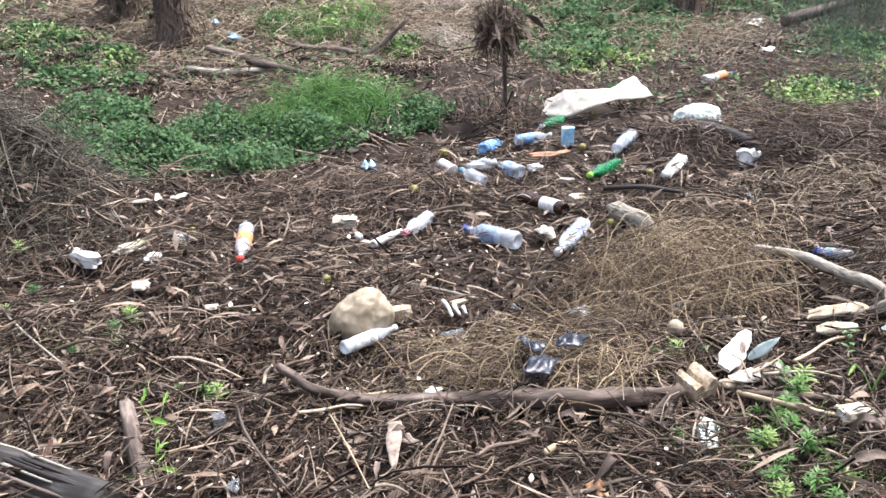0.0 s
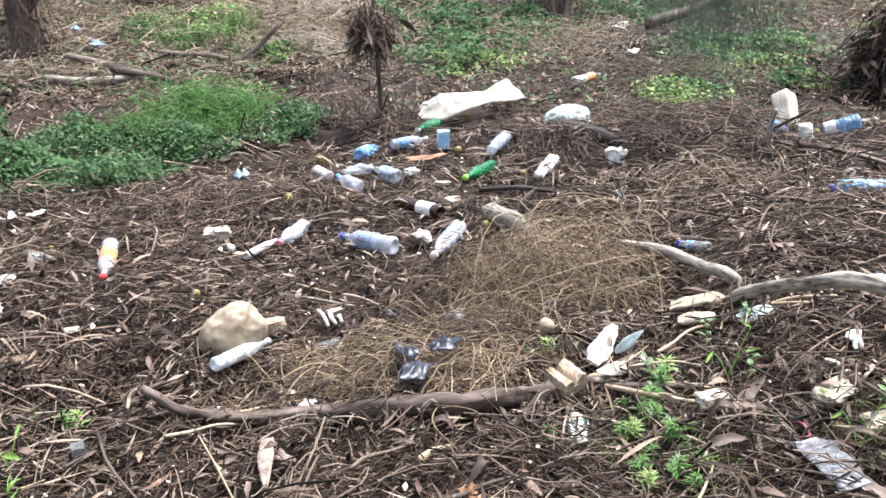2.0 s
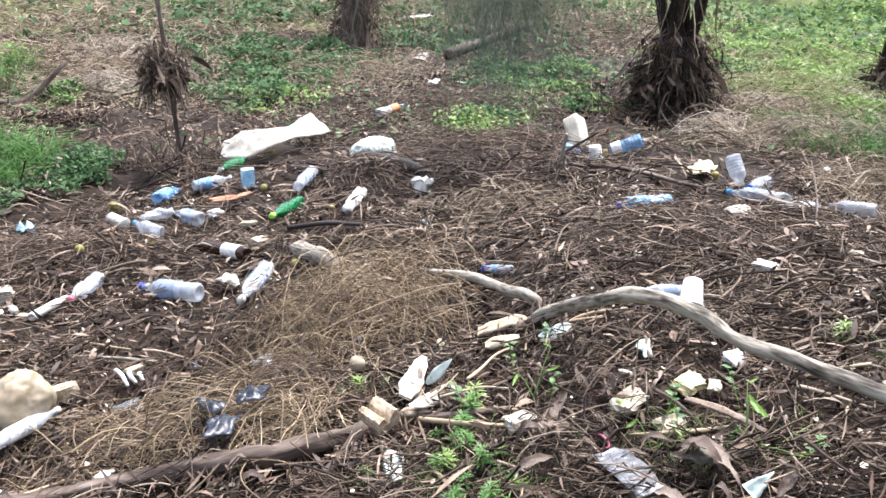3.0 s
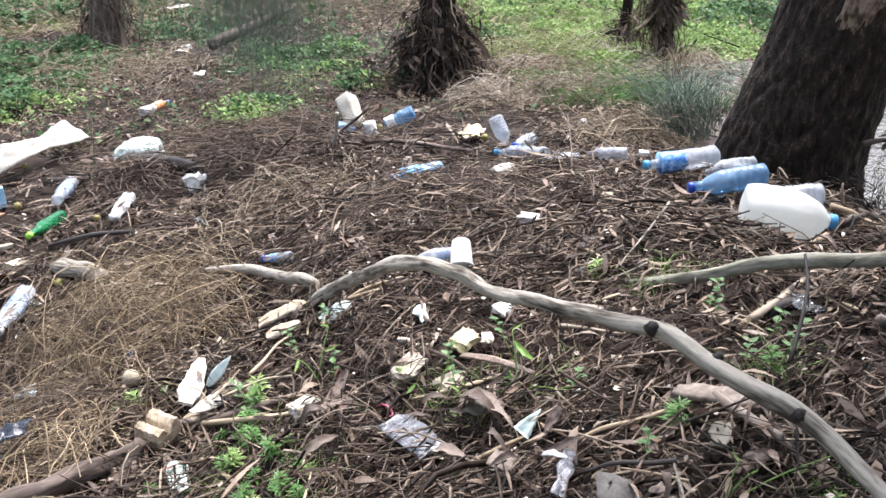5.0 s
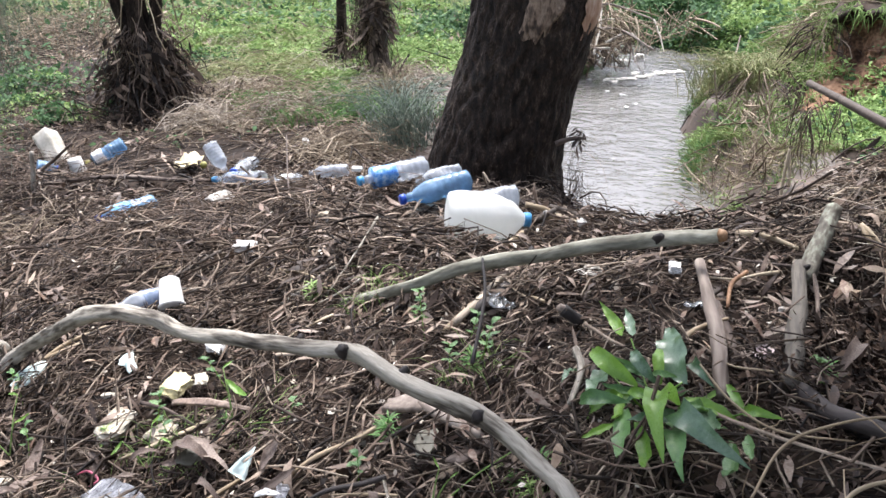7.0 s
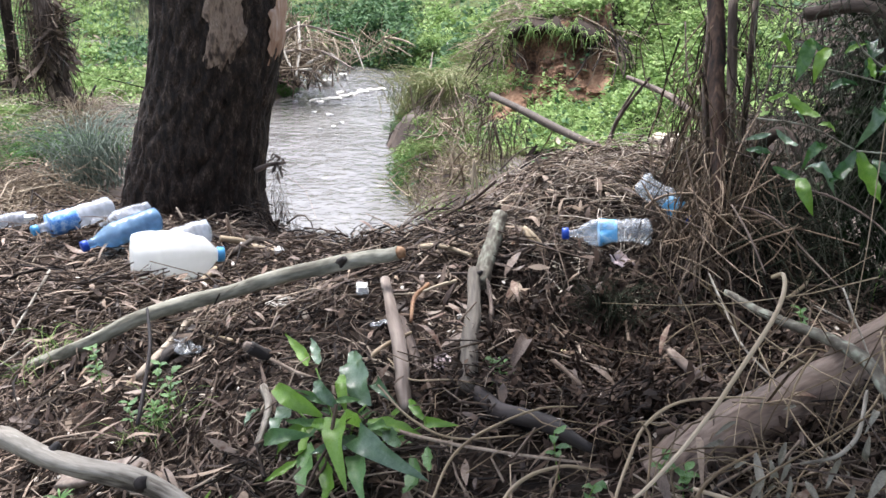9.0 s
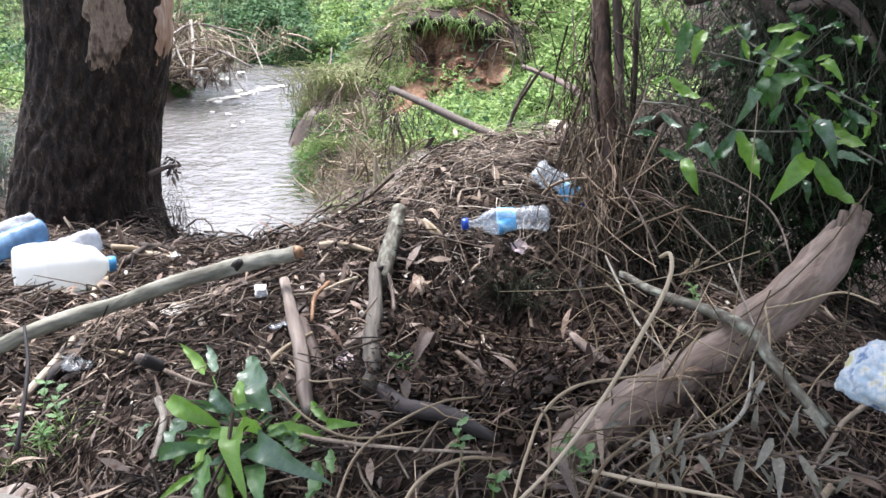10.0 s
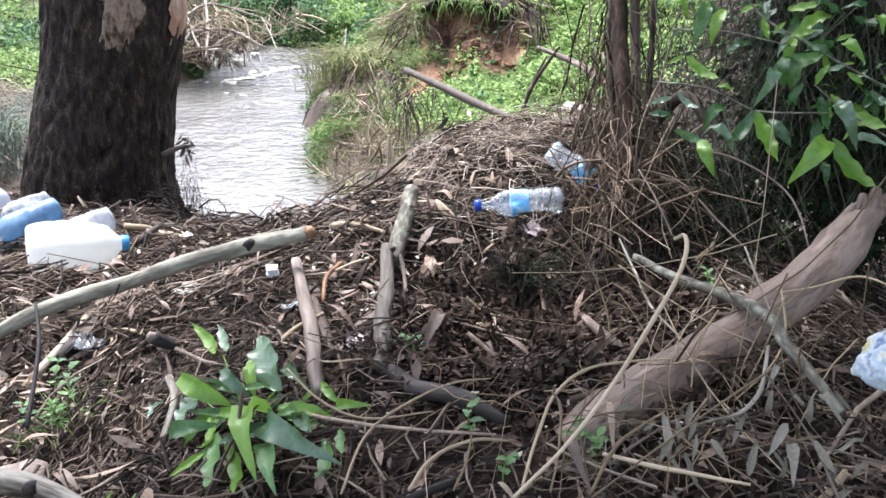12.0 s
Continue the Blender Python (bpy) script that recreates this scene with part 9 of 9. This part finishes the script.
for i, (x, y, z) in enumerate(((10.339, 4.703, -0.510), (10.882, 4.491, -0.539), (10.240, 4.431, -0.535), (9.451, 4.201, -0.528), (9.836, 4.087, -0.554), (9.611, 4.096, -0.541), (10.998, 5.302, -0.177), (11.134, 5.036, -0.163), (7.430, 2.201, -0.422), (10.423, 2.753, -0.023))):
    wet = float(creek_distance(np.array([x]), np.array([y]))[0][0]) < 0.05
    chunk((x, y, WATER_Z - 0.01 if wet else spot(x, y)), (0.05 + 0.02 * (i % 3), 0.05, 0.03), i * 40, M_WHITE, "foam_lump", "white litter at the creek bend", "foam", 99.0 + i, 1.0, group="foam scraps")


# scum and white litter floating at the bend
for i, (x, y) in enumerate(((11.1, 5.06), (11.19, 4.95), (11.31, 4.84), (11.48, 4.76), (11.64, 4.7), (11.9, 4.65), (12.04, 4.56), (12.13, 4.44), (11.72, 4.93), (11.0, 4.93), (12.39, 5.7), (12.31, 5.4), (12.89, 5.39))):
    big = i > 9
    chunk((x, y, WATER_Z - (0.03 if big else 0.01)), (0.16 if big else 0.13 + 0.03 * (i % 3), 0.14 if big else 0.1, 0.12 if big else 0.035), i * 47, M_WHITEFOAM, "foam_lump", "white litter at the creek bend" if big else "raft of pale foam scum on the water", "foam", 160.0 + i, 0.7, group="foam scraps")


# ---- loose leaves and sticks that can be told apart, scattered by the path ----
M_TANLEAF = surf("tan_dead_leaf", [(0.09, 0.06, 0.046), (0.17, 0.125, 0.1), (0.3, 0.245, 0.2)], 40, 0.6, 0.3, "object", 0.6, translucent=0.12)
LEAVES["t"] = leaf_set(M_TANLEAF, 0.1, 0.2, 0.35)
x_, y_ = twiggy(420, 0.8, 2.9, -40, 112)
for i in range(min(120, len(x_))):
    a = rng.uniform(0, 2 * math.pi)
    n = rng.uniform(0.035, 0.085)
    b = Vector((x_[i], y_[i], spot(x_[i], y_[i]) + rng.uniform(0.035, 0.06)))
    dx, dy = n * math.cos(a), n * math.sin(a)
    t_ = Vector((b.x + dx, b.y + dy, spot(b.x + dx, b.y + dy) + rng.uniform(0.03, 0.065)))
    o = put_leaf(None, b, t_, "bbt"[i % 3], i, (rng.normal(0, 0.3), rng.normal(0, 0.3), 1.0), "dead_leaf")
    tagged(o, ("curled dry brown leaf on twig litter", "curled dry brown leaf on twig litter", "pale tan dry leaf on twig litter")[i % 3], "leaf", "loose dead leaves")
STICKS = []
for i in range(8):
    k = [(-0.5, 0, 0), (-0.2, 0.04 * math.sin(i * 2), 0.015), (0.15, -0.05 * math.sin(i * 3 + 1), 0.02), (0.5, 0.03 * math.cos(i), 0)]
    bm = tube(k, [0.03, 0.028, 0.025, 0.016], 6, 4, 0.2, i * 1.3)
    me = bpy.data.meshes.new("dry_stick")
    bm.to_mesh(me)
    bm.free()
    me.polygons.foreach_set("use_smooth", np.ones(len(me.polygons), bool))
    me.materials.append((M_CANE, M_BROWNBARK, M_GREYBARK, M_CHAR, M_REDBARK, M_GREYPOST, M_CANE, M_BROWNBARK)[i])
    STICKS.append(me)
KINDS = ("bleached straw-coloured", "dark brown", "weathered grey", "blackened wet", "reddish-brown", "dull brown", "bleached straw-coloured", "dark brown")
x_, y_ = twiggy(400, 0.8, 3.2, -40, 112)
for i in range(min(130, len(x_))):
    n, a = rng.uniform(0.08, 0.24), rng.uniform(0, math.pi)
    cx, cy = 0.45 * n * math.cos(a), 0.45 * n * math.sin(a)
    z0, z1 = spot(x_[i] - cx, y_[i] - cy), spot(x_[i] + cx, y_[i] + cy)
    o = new("dry_stick", STICKS[i % 8])
    w = rng.uniform(0.6, 1.1) * n
    o.matrix_world = pose(x_[i], y_[i], max((z0 + z1) / 2, spot(x_[i], y_[i])) + 0.04, rng.uniform(0, 360), -math.degrees(math.atan2(z1 - z0, 0.9 * n)), math.degrees(a)) @ Matrix.Diagonal((n, w, w, 1))
    tagged(o, KINDS[i % 8] + " stick on twig litter", "stick", "loose sticks")

M_PAPERBARK = surf("papery_bark", [(0.16, 0.12, 0.095), (0.3, 0.24, 0.195), (0.46, 0.395, 0.335)], 30, 0.7, 0.4, translucent=0.15)

# the bank of wrack beside the first viewpoint
crumple((-2.340, 8.689, -0.050), (0.13, 0.10), 30, M_SKYBLUE, "plastic_scrap", "bright blue torn plastic scrap in dry wrack", "plastic scrap", 200.0, 0.3, (35, 10), 10, 0.2)
crumple((-2.699, 9.383, -0.006), (0.09, 0.07), 30, M_SKYBLUE, "plastic_scrap", "bright blue torn plastic scrap in dry wrack", "plastic scrap", 201.0, 0.3, (35, 10), 10, 0.2)
crumple((-0.540, 4.688, -0.183), (0.12, 0.09), 15, M_SKYBLUE, "plastic_scrap", "crumpled blue torn plastic scrap in dry wrack", "plastic scrap", 203.0, 0.35, (40, 0), 10, 0.2)
crumple((-1.871, 4.123, -0.027), (0.2, 0.07), -10, M_REDBARK, "bark_strip", "dark reddish torn bark slab", "bark", 110.0, 0.15, (8, 0), 10, 0.2)
stick((-1.772, 2.758, -0.059), (-1.286, 2.265, -0.045), 0.005, M_GREYBARK, 3.3)
stick((-1.575, 2.614, -0.073), (-1.324, 2.413, -0.060), 0.006, M_REDBARK, 4.3)
limb([(-0.351, 1.836, 0.059), (-0.276, 1.657, 0.078), (-0.208, 1.464, 0.124)], [0.0025, 0.0025, 0.002], M_CANE, "dead_twig", "thin pale arching dry stem", 6, 6, 0.1, 52.0, category="stem")
limb([(-0.626, 1.912, 0.038), (-0.545, 1.724, 0.071), (-0.410, 1.542, 0.059)], [0.004, 0.0035, 0.003], M_BROWNBARK, "dead_twig", "thin brown curved dry stem", 6, 6, 0.1, 53.0, category="stem")
chunk((-0.649, 1.823, 0.038), (0.035, 0.035, 0.035), 20, M_CLEARGREY, "plastic_scrap", "small grey translucent plastic cube", "plastic scrap", 111.0, 0.15)
flake((-0.170, 1.800, 0.067), (-0.162, 1.573, 0.092), 0.045, (-0.1, -0.5, 0.85), M_PAPERBARK, "bark_shred", "pale torn papery bark shred", 0.1, 0.003, (0.3, 0.9, 0.8, 1.0, 0.6, 0.2), "bark", "")
flake((-0.192, 1.797, 0.067), (-0.100, 1.669, 0.091), 0.035, (0.3, -0.5, 0.8), M_PAPERBARK, "bark_shred", "pale torn papery bark shred", -0.1, 0.003, (0.4, 0.8, 1.0, 0.7, 0.8, 0.2), "bark", "")
crumple((-0.548, 1.579, 0.036), (0.035, 0.05), 0, M_CLEARGREY, "plastic_scrap", "crumpled torn scrap of thin plastic", "plastic scrap", 113.0, 0.4, (10, 0), 10, 0.5)
crumple((0.284, 1.379, 0.196), (0.07, 0.06), 30, M_ORANGEBARK, "bark_strip", "orange-brown torn bark strip", "bark", 114.0, 0.4, (10, 0), 10, 0.5)
for i, (x, y) in enumerate(((-1.313, 2.372), (-1.839, 3.099), (-1.677, 2.850), (-1.709, 2.701), (-1.214, 2.493), (-1.189, 2.580), (-1.585, 2.760))):
    weed(x, y, 0.05 + 0.012 * (i % 3), 4, (M_GREEN, M_LIME)[i % 2], "small fresh green seedling in the litter")

# thick straw stems that arch over the heap
for i in range(70):
    sx, sy = (0.681, 2.554), (0.188, 2.050)
    cx, cy = (sx if i % 3 else sy)
    x, y = cx + rng.normal(0, 0.17), cy + rng.normal(0, 0.12)
    a, n = rng.uniform(0, 2 * math.pi), rng.uniform(0.16, 0.4)
    ux, uy = math.cos(a) * n / 2, math.sin(a) * n / 2
    b, e = (x - ux, y - uy, spot(x - ux, y - uy) + 0.02), (x + ux, y + uy, spot(x + ux, y + uy) + rng.uniform(0.02, 0.09))
    top = (x + rng.normal(0, 0.05), y + rng.normal(0, 0.05), spot(x, y) + rng.uniform(0.08, 0.2))
    tagged(part("straw_stem", tube([b, top, e], [0.0022, 0.002, 0.0012], 5, 7, 0.05, i * 0.7), M_STRAW), "long golden dry straw stem arching over the heap", "straw", "straw stems")

# pieces by the long branch
for i, (b, t) in enumerate((((1.042, 1.626, 0.270), (0.908, 1.532, 0.242)), ((0.989, 1.507, 0.260), (0.896, 1.527, 0.236)), ((0.797, 1.416, 0.231), (0.910, 1.419, 0.248)), ((1.150, 1.305, 0.282), (1.226, 1.214, 0.308)), ((1.155, 1.282, 0.288), (1.178, 1.170, 0.302)), ((1.210, 1.291, 0.307), (1.336, 1.334, 0.305)), ((1.136, 1.307, 0.276), (1.224, 1.221, 0.307)), ((1.166, 1.313, 0.289), (1.181, 1.139, 0.315)), ((0.988, 0.974, 0.393), (1.051, 0.964, 0.382)), ((1.143, 0.732, 0.453), (1.115, 0.674, 0.435)), ((1.344, 0.771, 0.481), (1.465, 0.917, 0.429)), ((1.179, 0.932, 0.400), (1.095, 0.954, 0.382)), ((0.989, 1.166, 0.310), (1.001, 1.053, 0.356)), ((1.109, 1.393, 0.258), (1.168, 1.350, 0.276)))):
    o = put_leaf(None, b, t, "ttb"[i % 3], i, (0.15 * math.sin(3 * i), -0.4, 0.9), "dead_leaf")
    tagged(o, "broad pale tan dead leaf lying on litter", "leaf", "large dead leaves")
flake((1.167, 1.098, 0.318), (1.227, 1.103, 0.351), 0.04, (-0.2, -0.6, 0.75), M_TEALPAPER, "paper_flake", "pale teal torn paper triangle", 0.04, 0.003, (1.0, 0.85, 0.65, 0.45, 0.25, 0.05), "plastic scrap", "")
flake((1.420, 0.910, 0.414), (1.427, 0.714, 0.479), 0.05, (-0.1, -0.6, 0.8), M_PEELED, "bark_slab", "pale brown split slab of bark", 0.04, 0.012, (0.5, 0.9, 1.0, 1.0, 0.9, 0.7), "bark", "")
flake((1.043, 0.851, 0.377), (1.161, 0.944, 0.370), 0.034, (-0.3, -0.5, 0.8), M_FOIL, "foil_scrap", "crumpled silver foil scrap", 0.12, 0.003, (0.9, 0.45, 1.0, 0.5, 0.8, 0.3), "foil", "")
flake((1.092, 0.742, 0.400), (1.121, 0.829, 0.405), 0.062, (-0.25, -0.45, 0.85), M_SODDEN, "cardboard_piece", "flat grey-brown sodden cardboard piece on litter", 0.1, 0.004, (1.0, 0.95, 1.0, 0.7, 0.45, 0.1), "cardboard", "")
for i, (x, y, z, sx, sy, m, w) in enumerate(((1.185, 1.242, 0.293, 0.09, 0.07, M_GREYLEAF, "pale grey torn leaf on litter"), (1.030, 0.988, 0.377, 0.075, 0.06, M_TANLEAF, "crumpled tan dead leaf on litter"),
                                             (1.306, 0.642, 0.467, 0.05, 0.085, M_LEAFBIG, "broad mauve-brown dead leaf"), (1.139, 0.707, 0.433, 0.04, 0.065, M_TANLEAF, "crumpled tan dead leaf on litter"),
                                             (0.947, 1.534, 0.250, 0.09, 0.04, M_TANLEAF, "long curled tan dead leaf"), (1.309, 0.723, 0.465, 0.08, 0.05, M_GREYLEAF, "pale grey torn leaf on litter"),
                                             (1.549, 2.522, 0.203, 0.05, 0.12, M_REDBARK, "reddish torn bark flake"), (1.453, 3.023, 0.091, 0.09, 0.03, M_TANLEAF, "long curled tan dead leaf"))):
    crumple((x, y, z), (sx, sy), i * 41, m, "dead_leaf", w, "leaf", 122.0 + i, 0.3, (8, 5), 8, 0.3, corners=5 + i % 3, group="large dead leaves")

limb([(1.801, 0.664, 0.514), (1.775, 0.697, 0.548)], [0.014, 0.013], M_CHAR, "charred_log", "short black log stub with a brown end", 12, 8, 0.15, 54.0, category="log", ends=M_BROWNBARK)
cane([(4.231, 0.872, 0.017), (4.270, 0.881, 0.141), (4.294, 0.882, 0.223), (4.312, 0.883, 0.285)], 0.014, "pale thin dead stem on the bank")
cane([(4.256, 0.846, 0.072), (4.284, 0.860, 0.169), (4.297, 0.871, 0.223), (4.311, 0.880, 0.277)], 0.012, "pale thin dead stem on the bank")
limb([(4.445, 0.241, 0.364), (4.290, 0.160, 0.558), (4.129, 0.042, 0.746)], [0.01, 0.009, 0.006], M_BROWNBARK, "dead_twig", "thin dark curved stem over the bank", 7, 6, 0.1, 56.0, category="stem")
for i, (a, b, c) in enumerate((((9.772, 0.947, 0.389), (9.445, 0.858, 0.117), (9.014, 0.886, -0.020)), ((9.775, 0.873, 0.338), (9.458, 0.689, 0.093), (8.818, 0.664, -0.116)), ((9.655, 0.955, 0.261), (9.211, 1.001, 0.029), (8.781, 1.040, -0.074)), ((9.783, 0.819, 0.367), (9.363, 0.605, 0.081), (8.935, 0.564, -0.075)))):
    limb([a, b, c], [0.014, 0.012, 0.008], M_BARK, "root", "brown root hanging from the eroded bank", 7, 6, 0.15, 60.0 + i, category="root", group="bank roots")

# the sod that overhangs the eroded bank
sod = new("sod_overhang")
sod.location = (9.62, 1.4, 0.26)
bm = bmesh.new()
rows = []
for i in range(15):
    v = i / 14 - 0.5
    cut = 0.3 * noise.noise(Vector((v * 7, 2.0, 0.0))) + 0.12 * noise.noise(Vector((v * 19, 5.0, 0.0)))
    arch = 0.2 * noise.noise(Vector((v * 4.5, 9.0, 0.0))) + 0.07 * noise.noise(Vector((v * 15, 3.0, 0.0))) - 0.5 * v * v
    rows.append([bm.verts.new((x + cut * (x < 0.1), v * 1.05, z + arch + 0.06 * noise.noise(Vector((v * 11, x * 8, z * 5))))) for x, z in ((0.4, 0.0), (0.1, 0.0), (-0.12, 0.05), (-0.22, 0.1), (-0.16, 0.14), (0.1, 0.17), (0.4, 0.2))])
for a, b in zip(rows, rows[1:]):
    for k in range(7):
        bm.faces.new((a[k], a[(k + 1) % 7], b[(k + 1) % 7], b[k]))
bm.faces.new(rows[0][::-1]), bm.faces.new(rows[-1])
part("earth", bm, M_SOIL, sod)
n = 520
u = rng.uniform(-0.5, 0.5, n)
lip = np.array([0.2 * noise.noise(Vector((w * 4.5, 9.0, 0.0))) + 0.07 * noise.noise(Vector((w * 15, 3.0, 0.0))) - 0.5 * w * w for w in u])
C = np.stack([rng.uniform(-0.3, 0.3, n), u * 1.05, 0.13 + lip], -1)
s_ = np.linspace(0, 1, 4)
L = 0.11 * rng.lognormal(0, 0.5, n)
D = np.stack([rng.normal(-0.6, 0.5, n), rng.normal(0, 0.6, n), rng.normal(0.7, 0.3, n)], -1)
P = C[:, None] + unit(D)[:, None] * (L[:, None] * s_)[..., None] - np.array([0, 0, 1.0]) * (L[:, None] * 1.3 * s_ ** 2.0)[..., None]
mesh_part("grass", [strands(P, np.full((n, 1), 0.006) * np.linspace(1, 0.4, 4))], M_LIME, sod, "ragged grass growing on the edge")
tagged(sod, "overhanging sod with drooping grass above eroded clay", "bank")
for i in range(34):
    x, y = 9.45 - 0.027 * i + rng.normal(0, 0.06), 1.3 + rng.normal(0, 0.16 + 0.008 * i)
    chunk((x, y, spot(x, y) - 0.02), (rng.uniform(0.05, 0.17), rng.uniform(0.05, 0.17), rng.uniform(0.04, 0.1)), i * 50, M_CLAY, "clay_clod", "crumbled orange-brown clod of fallen clay", "clod", 140.0 + i, 0.6, group="fallen clods")
# splinters at the log's broken end
for i, (a, b, r) in enumerate((((1.892, -0.631, 0.829), (1.922, -0.651, 0.871), 0.014), ((1.885, -0.616, 0.828), (1.906, -0.627, 0.866), 0.012), ((1.909, -0.653, 0.832), (1.932, -0.675, 0.856), 0.014), ((1.875, -0.601, 0.819), (1.895, -0.612, 0.851), 0.01))):
    stick(a, b, r, M_REDBARK, i + 40.0, 0, "wood_splinter", "thick splinter at the broken log end")

# thin lime sprigs coming up through the litter
LEAVES["r"] = leaf_set(M_BROAD, 0.3, 0.1, 0.2, 0.1)


def sprig(x, y, h, n, seed):
    """A thin upright stem with a few small round leaves."""
    z = spot(x, y)
    hub = new("small_sprig")
    hub.location = (x, y, z)
    lean = Vector((0.3 * math.sin(seed * 2.1), 0.3 * math.cos(seed * 1.3), 1.0)) * (h + 0.05)
    part("stem", tube([(0, 0, 0), tuple(lean * 0.55 + Vector((0.006, 0.004, 0))), tuple(lean)], [0.0013, 0.0011, 0.0007], 5, 4, 0.1, seed), M_LIMELEAF, hub)
    for i in range(n):
        u = 0.45 + 0.55 * (i + 1) / n
        a = 2.4 * i + seed
        p = Vector((x, y, z)) + lean * u
        q = p + Vector((math.cos(a), math.sin(a), 0.25)) * (0.017 + 0.004 * (i % 3))
        put_leaf(hub, p, q, "r", i, (-0.3 * math.cos(a), -0.3 * math.sin(a), 1.0))
    return tagged(hub, "thin lime-green sprig growing through litter", "weed", "small sprigs")


for i, (x, y, h, n) in enumerate(((1.007, 1.861, 0.070, 6), (1.164, 1.981, 0.080, 7), (1.240, 1.494, 0.075, 7), (1.424, 1.432, 0.070, 6), (1.342, 1.157, 0.050, 5), (0.830, 1.793, 0.060, 7), (1.679, 1.008, 0.070, 9), (1.610, 0.805, 0.080, 9), (1.220, 1.398, 0.050, 5), (1.019, 1.673, 0.045, 5), (1.237, 0.825, 0.040, 5),
                                  (1.496, -0.013, 0.030, 6), (1.473, -0.203, 0.035, 8), (1.488, -0.152, 0.030, 6), (1.859, 0.165, 0.025, 6), (1.572, 0.857, 0.050, 7), (1.681, 0.887, 0.050, 6), (2.122, -0.440, 0.060, 8), (2.479, -0.623, 0.060, 6), (1.420, -0.066, 0.030, 5))):
    sprig(x, y, h, n, i * 1.7)
